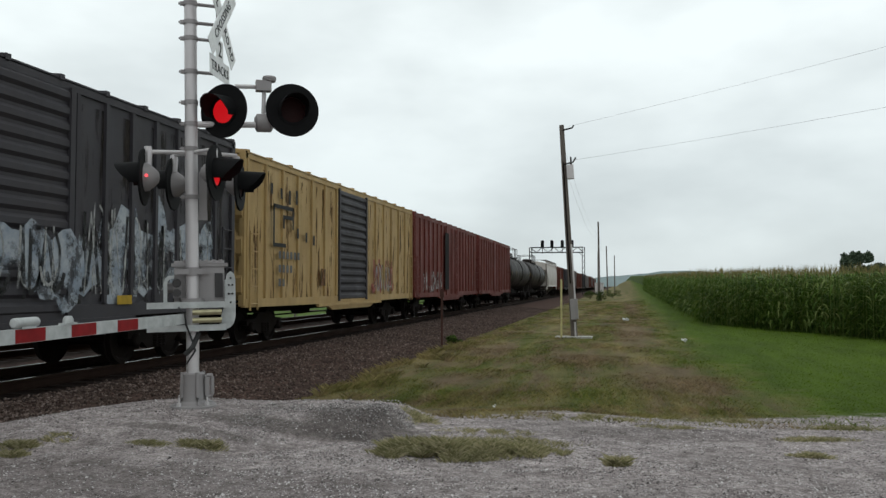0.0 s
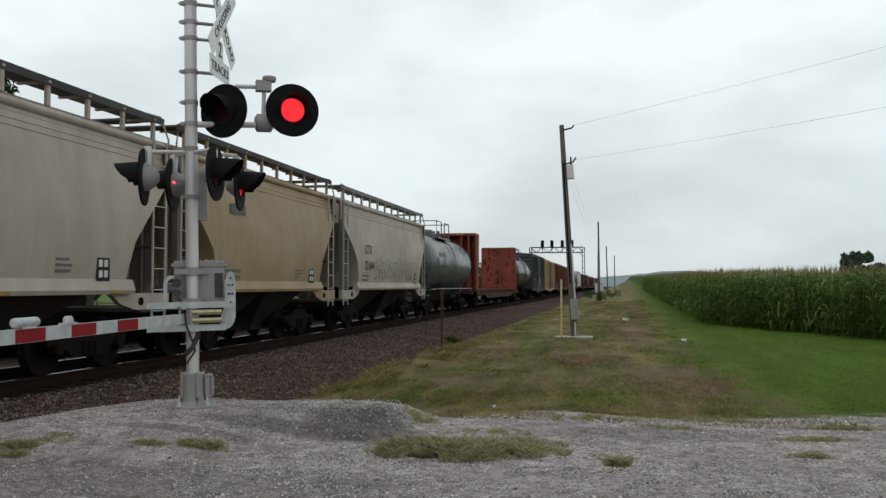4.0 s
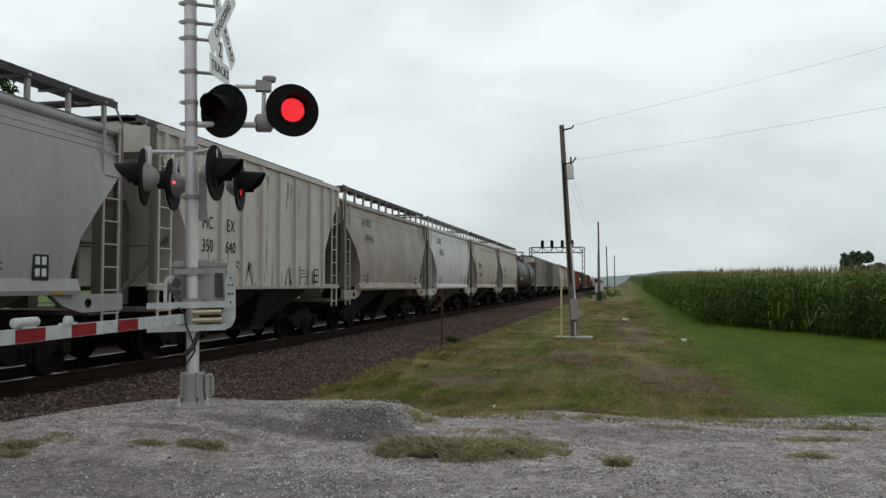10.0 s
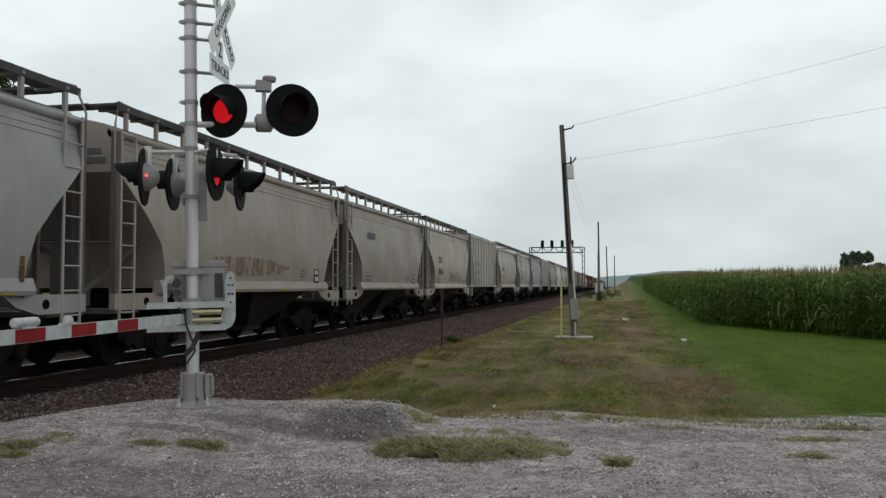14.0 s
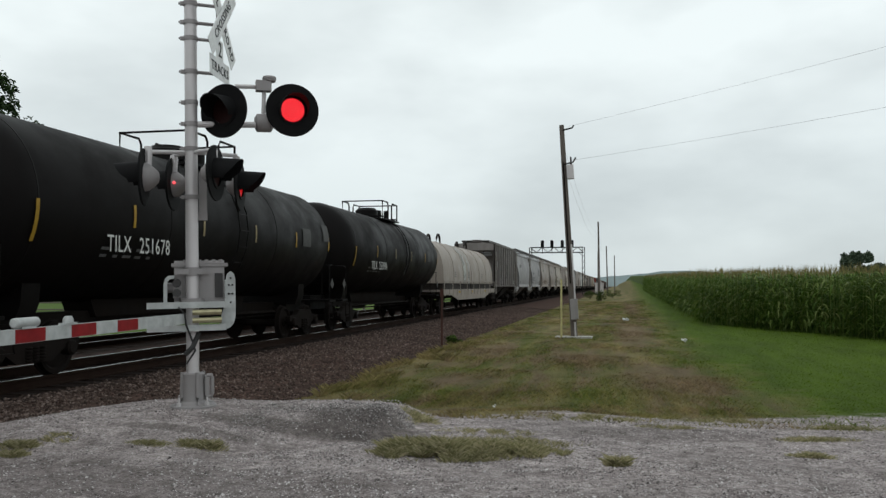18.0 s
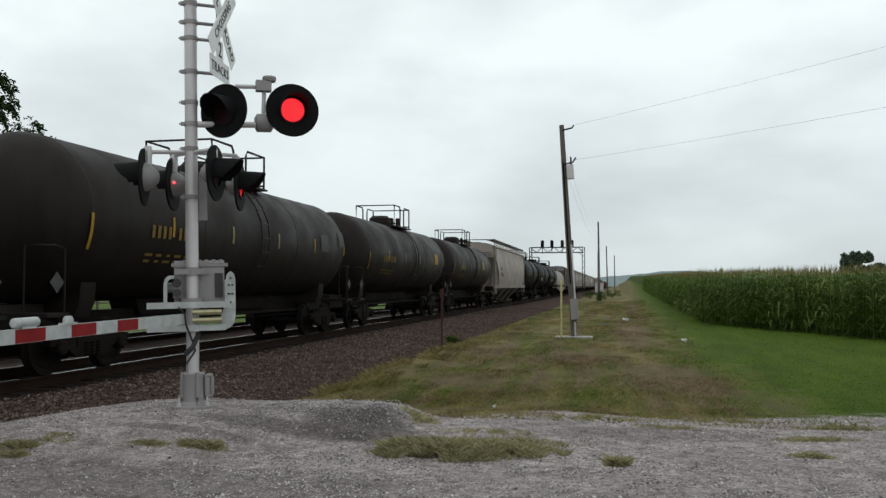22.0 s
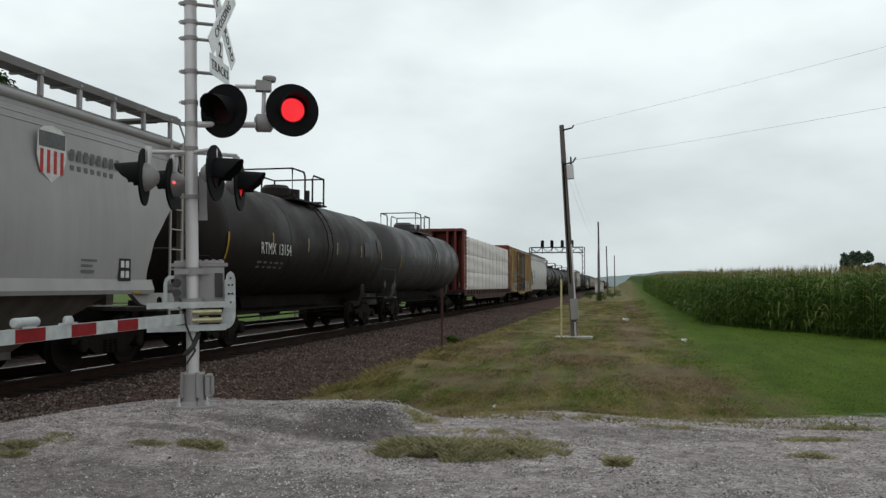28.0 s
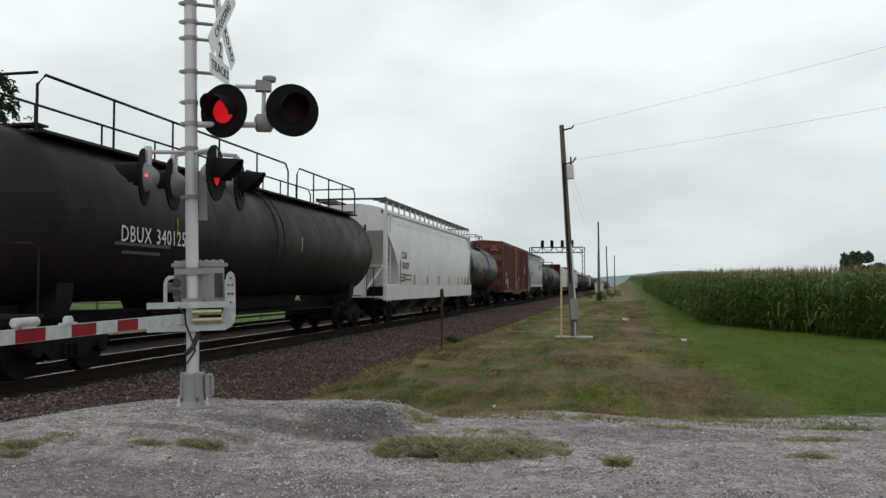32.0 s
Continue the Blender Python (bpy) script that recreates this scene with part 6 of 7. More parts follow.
def farm_shed(x, y, z):
    sh = tagged(new("shed"), "small white farm building far across the field", "shed")
    sh.matrix_world = pose(x, y, z, 0, 0, 12)
    bm = bm_new()
    box(bm, -3.0, 3.0, -2.5, 2.5, 0, 2.6)
    part("wall", bm, M["signwhite"], sh)
    bm = bm_new()
    prism_y(bm, [(-3.3, 2.55), (0, 3.9), (3.3, 2.55), (3.2, 2.45), (0, 3.78), (-3.2, 2.45)], -2.8, 2.8)
    part("roof", bm, M["galv"], sh)
    bm = bm_new()
    box(bm, -0.6, 0.6, -2.54, -2.50, 0, 2.1)
    part("door", bm, M["grey"], sh)
    return sh


farm_shed(-75.3, 240.0, -0.75)
fence = tagged(new("field_fence"), "dark timber field fence beyond the second track", "fence")
for k in range(14):
    bm = bm_new()
    x = -52 + 2.6 * k
    box(bm, x - 0.07, x + 0.07, 57 - 0.07 + 0.2 * k, 57 + 0.07 + 0.2 * k, -1.0, 0.35)
    part("fence_post", bm, M["timber"], fence)
    if k < 13:
        for z in (-0.35, 0.18):
            bm = bm_new()
            tube(bm, [(x, 57 + 0.2 * k, z), (x + 2.6, 57.2 + 0.2 * k, z)], 0.05, 4)
            part("fence_rail", bm, M["timber"], fence)

pad = tagged(new("concrete_pad"), "pale concrete pad at the pole's foot", "concrete pad")
bm = bm_new()
box(bm, -2.15, -0.85, 30.1, 30.9, -0.6, -0.31)
part("slab", bm, plain("pale_concrete", (0.42, 0.41, 0.38), 0.9), pad)
for x, y, r in ((0.42, 45.5, 0.16), (2.14, 28.7, 0.09), (-1.62, 11.25, 0.022)):
    bm = bm_new()
    z = ground_z(x, y) + 0.06
    slab(bm, pose(x, y, z, 30, 20, 40), r * 1.6, r, r * 0.5)
    slab(bm, pose(x + r * 0.7, y, z + 0.02, -25, 40, 10), r, r * 0.8, r * 0.3)
    tagged(part("litter", bm, M["signwhite"]), "crumpled scrap of white litter in grass", "litter", group="litter on the verge")


# ---- corn, grass, trees, far land ----
M["corn"] = island_material("corn_leaf", [(0.040, 0.080, 0.011), (0.068, 0.126, 0.017), (0.110, 0.175, 0.030), (0.22, 0.26, 0.085)], 0.55)
M["tassel"] = island_material("corn_tassel", [(0.10, 0.11, 0.03), (0.20, 0.17, 0.07), (0.27, 0.22, 0.10)], 0.8)


def see_through(nt, b, colour, share=0.5):
    """Thin leaves let part of the light pass."""
    tr = nt.nodes.new("ShaderNodeBsdfTranslucent")
    nt.links.new(colour, tr.inputs[0])
    mx = nt.nodes.new("ShaderNodeMixShader")
    mx.inputs[0].default_value = share
    nt.links.new(b.outputs[0], mx.inputs[1])
    nt.links.new(tr.outputs[0], mx.inputs[2])
    out = [n for n in nt.nodes if n.type == "OUTPUT_MATERIAL"][0]
    nt.links.new(mx.outputs[0], out.inputs[0])


def verge_material():
    m, nt, b = nodes("verge_grass")
    geo = nt.nodes.new("ShaderNodeNewGeometry")
    c, _, _ = grass_colours(nt, geo.outputs["Position"], geo.outputs["Random Per Island"], 1.5)
    nt.links.new(c, b.inputs["Base Color"])
    b.inputs["Roughness"].default_value = 0.9
    b.inputs["Specular IOR Level"].default_value = 0.1
    see_through(nt, b, c)
    return m


M["blade"] = verge_material()
M["tuft"] = island_material("dry_tuft_grass", [(0.19, 0.19, 0.085), (0.29, 0.27, 0.14), (0.40, 0.36, 0.21), (0.52, 0.46, 0.30)], 0.9)
for _m in (M["tuft"], M["corn"]):
    _b = _m.node_tree.nodes["Principled BSDF"]
    see_through(_m.node_tree, _b, _b.inputs["Base Color"].links[0].from_socket, 0.4)
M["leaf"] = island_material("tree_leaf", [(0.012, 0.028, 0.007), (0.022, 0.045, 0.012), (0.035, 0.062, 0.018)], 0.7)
# paler, greyer green for far trees: distance haze is put into the leaf colour
M["hazed_leaf"] = island_material("hazed_tree_leaf", [(0.052, 0.076, 0.052), (0.074, 0.102, 0.068), (0.097, 0.126, 0.084)], 0.9)
M["weed"] = island_material("weed_leaf", [(0.030, 0.052, 0.012), (0.05, 0.085, 0.016), (0.075, 0.115, 0.028)], 0.8)
M["bark"] = paint("bark", (0.07, 0.055, 0.045), (0.035, 0.028, 0.022), 0.5, 0.95, 0.0)


def raw(name, V, F, material, label, category, kind="stuff", parent=None):
    me = bpy.data.meshes.new(name)
    me.from_pydata(V, [], F)
    me.materials.append(material)
    ob = new(name, me)
    if parent:
        ob.parent = parent
    else:
        tagged(ob, label, category, kind=kind)
    return ob


def corn_edge(y):
    """The field's near border: x of its edge at y."""
    return 4.25 + max(0.0, (42.0 - y)) * 0.43 if y < 42 else 4.25 + 0.004 * (y - 42)


def build_corn():
    rnd = random.Random(11)
    V, F, TV, TF = [], [], [], []

    def plant(x, y, leaves, tassel=True):
        z = ground_z(x, y)
        h = rnd.uniform(2.35, 2.75)
        n = len(V)
        lx, ly = rnd.uniform(-0.05, 0.05), rnd.uniform(-0.05, 0.05)
        for k, zz in enumerate((0, h * 0.92)):
            for a in (0, 2.1, 4.2):
                r = 0.014 - 0.006 * k
                V.append((x + lx * k + r * math.cos(a), y + ly * k + r * math.sin(a), z + zz))
        for a in range(3):
            F.append((n + a, n + (a + 1) % 3, n + 3 + (a + 1) % 3, n + 3 + a))
        a0 = rnd.uniform(0, 3.14)
        for i in range(leaves):
            u = (i + 0.6) / leaves
            zb = z + h * (0.07 + 0.81 * u)
            a = a0 + math.pi * i + rnd.uniform(-0.5, 0.5)
            ln = rnd.uniform(0.55, 0.85) * (1.0 - 0.25 * u)
            wd = 0.042
            ca, sa = math.cos(a), math.sin(a)
            n = len(V)
            rise, droop = rnd.uniform(0.25, 0.5), rnd.uniform(0.5, 1.0)
            for j in range(5):
                q = j / 4
                r = ln * q * (1 - 0.15 * q)
                zz = zb + ln * (rise * 1.6 * q - droop * 1.25 * q * q)
                w = wd * (0.6 + 1.2 * q - 1.75 * q * q)
                V.append((x + lx + r * ca - w * sa, y + ly + r * sa + w * ca, zz))
                V.append((x + lx + r * ca + w * sa, y + ly + r * sa - w * ca, zz - 0.01))
            for j in range(4):
                F.append((n + 2 * j, n + 2 * j + 1, n + 2 * j + 3, n + 2 * j + 2))
        if tassel:
            for i in range(4):
                a = rnd.uniform(0, 6.28)
                n = len(TV)
                sp = rnd.uniform(0.02, 0.10)
                zt = z + h * 0.9
                TV.extend([(x + lx - 0.008, y + ly, zt), (x + lx + 0.008, y + ly, zt), (x + lx + sp * math.cos(a), y + ly + sp * math.sin(a), zt + rnd.uniform(0.22, 0.36))])
                TF.append((n, n + 1, n + 2))

    y = 20.0
    while y < 150:
        e = corn_edge(y)
        step = 0.2 if y < 60 else (0.32 if y < 90 else 0.6)
        for row in range(7 if y < 70 else 4):
            plant(e + row * (0.5 if y < 42 else 0.74) + rnd.uniform(-0.09, 0.09), y + rnd.uniform(-0.1, 0.1), 12 if row < 2 else 8 if row < 4 else 6)
        y += step
    for _ in range(9000):
        y = 24 + 150 * rnd.random() ** 1.3
        x = corn_edge(y) + 3 + rnd.random() ** 1.2 * (8 + 0.62 * y)
        plant(x, y, 4)
    raw("corn_plants", V, F, M["corn"], "dense green field corn in full height", "corn")
    raw("corn_tassels", TV, TF, M["tassel"], "pale brown tassels over the corn", "corn tassels")
    # closed canopy of the far field
    m, nt, b = nodes("corn_canopy")
    geo = nt.nodes.new("ShaderNodeNewGeometry")
    c = ramp_of(nt, noise_at(nt, geo.outputs["Position"], 3.0, 6, 0.7), 0.35, 0.65, (0.035, 0.08, 0.014), (0.12, 0.155, 0.05))
    nt.links.new(c, b.inputs["Base Color"])
    b.inputs["Roughness"].default_value = 0.9
    ys = [26 + 1.5 * i for i in range(90)] + [161 + 8 * i for i in range(80)]
    rows = []
    for yy in ys:
        e = corn_edge(yy) + 1.6
        rows.append([(e + w, yy) for w in [0, 0.01] + [1.2 * k for k in range(1, 22)] + [30 * 1.3 ** k for k in range(16)]])
    V, F = [], []
    n = len(rows[0])
    for r in rows:
        for i, (x, yy) in enumerate(r):
            z = ground_z(x, yy)
            top = z + 2.15 + 0.28 * noise.noise((x * 1.1, yy * 1.1, 0)) + (0.22 * random.random() if yy < 400 else 0)
            V.append((x, yy, z if i == 0 else top))
    for j in range(len(rows) - 1):
        for i in range(n - 1):
            F.append((j * n + i, j * n + i + 1, (j + 1) * n + i + 1, (j + 1) * n + i))
    raw("corn_canopy", V, F, m, "unbroken canopy of the corn field beyond its edge", "corn field")


build_corn()


def lush_edge(y):
    """Where the dry verge gives way to the mown green strip."""
    return 1.5 + 0.012 * y + 0.08 * max(0.0, 22 - y)


def build_grass():
    rnd = random.Random(12)

    def blades(name, count, place, material, label, hmin, hmax, w=0.006):
        V, F = [], []
        for _ in range(count):
            p = place()
            if p is None:
                continue
            x, y, k = p
            z = ground_z(x, y) - 0.01
            if x < -5.6:
                z = max(z, bed_z(x))
            h = rnd.uniform(hmin, hmax) * k
            a = rnd.uniform(0, 6.28)
            b = rnd.uniform(0.5, 1.8) * h
            ww = w * (1 + y / 18)
            n = len(V)
            ca, sa = math.cos(a), math.sin(a)
            V += [(x - ww * sa, y + ww * ca, z), (x + ww * sa, y - ww * ca, z), (x + b * 0.35 * ca + ww * 0.7 * sa, y + b * 0.35 * sa - ww * 0.7 * ca, z + h * 0.6), (x + b * ca, y + b * sa, z + h)]
            F += [(n, n + 1, n + 2), (n, n + 2, n + 3)]
        raw(name, V, F, material, label, "grass")

    def verge():
        y = 10.2 + 90 * rnd.random() ** 2.2
        x = rnd.uniform(-5.6, 3.0 + 0.03 * y)
        if x < -5.0 + 0.5 * noise.noise((0, y * 0.7, 1)) + 0.8 * max(0, 13.2 - y):
            return None
        den = noise.noise((x * 0.55, y * 0.45, 2)) + 0.5 * noise.noise((x * 1.7, y * 1.5, 4))
        if den < -0.25 - 0.3 * rnd.random():
            return None
        if y < 11.5 + max(-0.75, 0.42 * x) + 1.3 * noise.noise((x * 0.8, y * 0.8, 3)) + 0.6 * rnd.random() and rnd.random() < 0.93:
            return None
        if x > lush_edge(y) - 0.3 + 0.9 * rnd.random():
            return None
        return x, y, 0.7 + 0.9 * max(-0.3, den)

    blades("verge_grass", 190000, verge, M["blade"], "patchy dry and green verge grass", 0.02, 0.075, 0.004)

    def lush():
        y = 10.6 + 90 * rnd.random() ** 2.1
        lo = lush_edge(y) - 0.5 + 0.8 * noise.noise((0.2, y * 0.5, 6)) + 0.8 * rnd.random()
        x = lo + rnd.random() ** 0.9 * (0.55 * y + 1)
        if x > corn_edge(y) + 0.5:
            return None
        if y < 11.5 + 0.42 * x + noise.noise((x * 0.7, 0, 8)) + 0.6 * rnd.random() and rnd.random() < 0.9:
            return None
        return x, y, 1.0

    blades("green_grass", 150000, lush, M["blade"], "short bright green grass beside the corn", 0.012, 0.035, 0.004)

    def tuft_spots():
        cx, cy, rx, ry, k = rnd.choice(TUFTS)
        a, q = rnd.uniform(0, 6.28), rnd.random() ** 0.7
        x, y = cx + 1.25 * q * rx * math.cos(a), cy + 1.25 * q * ry * math.sin(a)
        if noise.noise((x * 4.5, y * 4.5, 2)) + 0.25 < 1.1 * q * rnd.random():
            return None
        return x, y, k * (1.15 - 0.6 * q)

    # patches of grass that grow through the gravel: place, spread, height
    big = [(-1.95, 8.0, 0.35, 0.30, 1.0), (-1.6, 8.05, 0.42, 0.36, 1.15), (-1.25, 8.1, 0.42, 0.30, 1.0), (-0.95, 8.15, 0.40, 0.22, 0.8), (-1.7, 7.8, 0.5, 0.2, 0.8)]
    TUFTS = big * 3 + [(-0.95, 8.7, 0.55, 0.22, 0.45), (-1.4, 9.2, 0.5, 0.2, 0.4), (-2.25, 9.6, 0.2, 0.25, 0.6), (-5.62, 7.15, 0.18, 0.12, 0.6), (-5.5, 6.9, 0.14, 0.08, 0.5), (-5.4, 7.45, 0.16, 0.10, 0.6), (-4.45, 7.5, 0.22, 0.08, 0.3), (-4.1, 7.62, 0.25, 0.10, 0.35), (-3.88, 7.68, 0.14, 0.08, 0.55), (0.0, 7.74, 0.09, 0.07, 0.7), (1.8, 8.5, 0.2, 0.06, 0.45), (2.05, 9.5, 0.35, 0.1, 0.4), (2.5, 10.3, 0.5, 0.2, 0.4), (0.6, 9.95, 0.35, 0.1, 0.4), (-0.3, 10.5, 0.6, 0.2, 0.5), (1.3, 10.9, 0.5, 0.2, 0.5)]
    blades("lot_grass", 60000, tuft_spots, M["tuft"], "tan-green grass growing through the gravel", 0.05, 0.14, 0.0011)

    def edge_weeds():
        y = 12.4 + 14 * rnd.random() ** 1.3
        x = -4.9 + 0.5 * math.sin(y) * 0.4 + rnd.uniform(-0.9, 0.7)
        if noise.noise((x, y * 0.8, 7)) < 0.0 or x < -5.2 + 0.8 * max(0, 13.8 - y):
            return None
        return x, y, 1.0

    blades("slope_weeds", 9000, edge_weeds, M["blade"], "taller weeds along the foot of the ballast", 0.05, 0.17, 0.004)


build_grass()


def leaf_cloud(rnd, centre, radii, count, size, V, F, lobes):
    """Leaves set in lobes, with gaps between them."""
    cx, cy, cz = centre
    for _ in range(count):
        lb = rnd.choice(lobes)
        d = Vector((rnd.gauss(0, 1), rnd.gauss(0, 1), rnd.gauss(0, 1))).normalized() * (lb[3] * (0.55 + 0.5 * rnd.random()))
        p = Vector((cx + lb[0] * radii[0] + d.x * radii[0], cy + lb[1] * radii[1] + d.y * radii[1], cz + lb[2] * radii[2] + d.z * radii[2]))
        n = len(V)
        s = size * rnd.uniform(0.6, 1.3)
        u = Vector((rnd.gauss(0, 1), rnd.gauss(0, 1), rnd.gauss(0, 1))).normalized() * s
        w = u.cross(Vector((rnd.gauss(0, 1), rnd.gauss(0, 1), rnd.gauss(0, 1)))).normalized() * s * 0.6
        V += [tuple(p - u), tuple(p - w), tuple(p + u), tuple(p + w)]
        F.append((n, n + 1, n + 2, n + 3))


def make_tree(x, y, z, h, rx, count, size, seed, label, material):
    rnd = random.Random(seed)
    tree = tagged(new("tree"), label, "tree")
    bm = bm_new()
    tube(bm, [(x, y, z - 0.3), (x + 0.1, y, z + h * 0.25), (x, y + 0.2, z + h * 0.55), (x + 0.2, y, z + h * 0.85)], [h * 0.028, h * 0.022, h * 0.014, h * 0.004], 10)
    part("trunk", bm, M["bark"], tree)
    lobes = []
    for k in range(16):
        a, q = rnd.uniform(0, 6.28), rnd.random() ** 0.5 * 0.72
        lobes.append((q * math.cos(a), q * math.sin(a), rnd.uniform(-0.75, 0.75) * (1 - 0.5 * q), rnd.uniform(0.22, 0.4)))
    for k, lb in enumerate(lobes[:9]):
        bm = bm_new()
        zz = z + h * rnd.uniform(0.25, 0.5)
        tip = (x + lb[0] * rx, y + lb[1] * rx, z + h * 0.58 + lb[2] * h * 0.4)
        mid = ((x + tip[0]) / 2, (y + tip[1]) / 2, (zz + tip[2]) / 2 + 0.3)
        tube(bm, [(x, y, zz), mid, tip], [h * 0.010, h * 0.007, h * 0.002], 6)
        part("limb", bm, M["bark"], tree)
    V, F = [], []
    for k in range(count // 60):
        lb = rnd.choice(lobes)
        d = Vector((rnd.gauss(0, 1), rnd.gauss(0, 1), rnd.gauss(0, 0.8))).normalized()
        c = Vector((x + lb[0] * rx, y + lb[1] * rx, z + h * 0.54 + lb[2] * h * 0.45))
        p = c + Vector((d.x * rx * lb[3], d.y * rx * lb[3], d.z * h * 0.45 * lb[3])) * rnd.uniform(0.45, 0.95)
        along = Vector((d.x, d.y, d.z * 0.4 - 0.25)).normalized() * rnd.uniform(0.45, 1.0)
        for q in range(60):
            u = rnd.random()
            at = p + along * u - Vector((0, 0, 0.45 * u * u)) + Vector((rnd.gauss(0, 0.2), rnd.gauss(0, 0.2), rnd.gauss(0, 0.16))) * (1.25 - u)
            n = len(V)
            lf = (along.normalized() + Vector((rnd.gauss(0, 0.6), rnd.gauss(0, 0.6), rnd.gauss(0, 0.5) - 0.3))).normalized() * size * rnd.uniform(0.7, 1.3)
            w = lf.cross(Vector((rnd.gauss(0, 1), rnd.gauss(0, 1), rnd.gauss(0, 1)))).normalized() * size * 0.36
            V += [tuple(at - lf * 0.5), tuple(at - w), tuple(at + lf), tuple(at + w)]
            F.append((n, n + 1, n + 2, n + 3))
    raw("crown", V, F, material, "", "", parent=tree)
    return tree


make_tree(-41.0, 44.0, -0.9, 18.6, 7.0, 36000, 0.19, 5, "tall broad-leaved tree beyond the tracks", M["leaf"])


def far_woods():
    rnd = random.Random(21)
    V, F = [], []
    for k in range(300):
        x = -430 + 410 * k / 299 + rnd.uniform(-3, 3)
        y = 420 + 0.05 * x + rnd.uniform(-16, 16)
        if x > -28:
            continue
        h = rnd.uniform(9.5, 14) * (1 + 0.22 * noise.noise((x * 0.02, 0, 0)))
        lobes = [(rnd.uniform(-0.7, 0.7), rnd.uniform(-0.7, 0.7), rnd.uniform(-1.0, 0.7), rnd.uniform(0.3, 0.5)) for _ in range(8)]
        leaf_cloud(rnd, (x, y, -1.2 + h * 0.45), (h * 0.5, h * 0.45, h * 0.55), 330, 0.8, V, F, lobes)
    raw("far_woods", V, F, M["hazed_leaf"], "line of green trees across the far field, paled by painted haze", "woods")
    V, F = [], []
    # lone clump behind the corn
    for k in range(3):
        x, y = 54.6 + k * 2.3, 216 + rnd.uniform(-3, 3)
        h = (8.3, 8.9, 8.2)[k]
        lobes = [(rnd.uniform(-0.7, 0.7), rnd.uniform(-0.7, 0.7), rnd.uniform(-0.7, 0.7), rnd.uniform(0.3, 0.5)) for _ in range(8)]
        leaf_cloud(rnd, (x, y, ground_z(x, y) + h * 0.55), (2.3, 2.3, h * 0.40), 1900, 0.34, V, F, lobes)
    raw("lone_grove", V, F, M["hazed_leaf"], "small grove standing behind the corn, haze in its leaf colour", "grove")


far_woods()


def bush(x, y, h, r, seed):
    rnd = random.Random(seed)
    b = tagged(new("bush"), "low dark green bush growing beside the line", "bush", group="bushes beside the line")
    V, F = [], []
    lobes = [(rnd.uniform(-0.6, 0.6), rnd.uniform(-0.6, 0.6), rnd.uniform(-0.6, 0.5), rnd.uniform(0.3, 0.5)) for _ in range(7)]
    leaf_cloud(rnd, (x, y, ground_z(x, y) + h * 0.5), (r, r, h * 0.5), 1400, 0.05, V, F, lobes)
    raw("leaves", V, F, M["weed"], "", "", parent=b)
    for k in range(4):
        bm = bm_new()
        a = rnd.uniform(0, 6.28)
        tube(bm, [(x, y, ground_z(x, y) - 0.05), (x + 0.5 * r * math.cos(a), y + 0.5 * r * math.sin(a), ground_z(x, y) + h * 0.7)], [0.03, 0.01], 5)
        part("stem", bm, M["bark"], b)


for k, (x, y, h, r) in enumerate(((-1.8, 104.0, 1.5, 0.8), (-3.6, 118.0, 1.4, 1.4), (-0.6, 130.0, 1.3, 1.5), (-5.3, 27.6, 0.3, 0.3),)):
    bush(x, y, h, r, 60 + k)


def far_hills():
    m, nt, b = nodes("painted_haze_hill")
    geo = nt.nodes.new("ShaderNodeNewGeometry")
    # blue-grey in place of wood green: the air's haze is mixed into the ridge's colour
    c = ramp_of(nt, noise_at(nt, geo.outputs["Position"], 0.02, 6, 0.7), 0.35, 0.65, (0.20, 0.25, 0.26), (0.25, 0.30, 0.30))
    nt.links.new(c, b.inputs["Base Color"])
    b.inputs["Roughness"].default_value = 1.0
    V, F = [], []
    n = 140
    for i in range(n + 1):
        u = i / n
        x = -700 + 2600 * u
        y = 2300 - 0.08 * x
        ridge = 3 + 38 * math.exp(-((x - 170) / 260.0) ** 2) + 6 * noise.noise((x * 0.006, 0, 1)) + 3 * noise.noise((x * 0.03, 0, 2))
        V += [(x, y, -3), (x, y + 40, max(1, ridge)), (x, y + 400, -3)]
    for i in range(n):
        for k in range(2):
            a = i * 3 + k
            F.append((a, a + 3, a + 4, a + 1))
    raw("far_hills", V, F, m, "low wooded ridge on the horizon, blue-grey with painted haze", "hills", "structure")


far_hills()


# ---- the train ----
SPEED, NOSE = 21.27, -1.77
TRAIN = []


def put(kind, t0, t1, label, *args, **kw):
    """A car whose ends pass abeam at t0 (front) and t1 (rear)."""
    length = (t1 - t0) * SPEED
    car = kind(length, *args, **kw)
    names = {boxcar: "boxcar", hopper: "covered hopper", tank_car: "tank car", flat_car: "flat car", coil_car: "coil car"}
    tagged(car, label, names[kind], group="cars of the passing freight train")
    TRAIN.append((car, (t0 + t1) / 2))
    return car


# far ahead, already past
put(boxcar, -3.33, -2.585, "weathered dark red boxcar with plug door", paint_name="boxred", door="plug", posts=6)
c = put(boxcar, -2.54, -1.76, "oxide red boxcar with white graffiti", paint_name="boxred", door="plug", posts=7)
spray(c, 1.60, -7.0, -2.6, 1.2, 2.2, M["whitegraf"], 31, "white spray-painted shapes", 6, 0.03, 0.07)
# no real opening: a black panel gives the unlit inside of the door gap
panel(c, "door_gap", 1.63, -1.5, 2.75, 0.95, 2.9, M["lampblack"], "black panel painted as the shade inside a half-open door")
put(tank_car, -4.18, -3.38, "dark grey tank car beyond the boxcars", paint_name="black")
put(tank_car, -5.08, -4.22, "dark grey tank car beyond the boxcars", paint_name="black")
put(hopper, -6.0, -5.13, "white curved-side covered hopper far ahead", paint_name="white", bays=3)
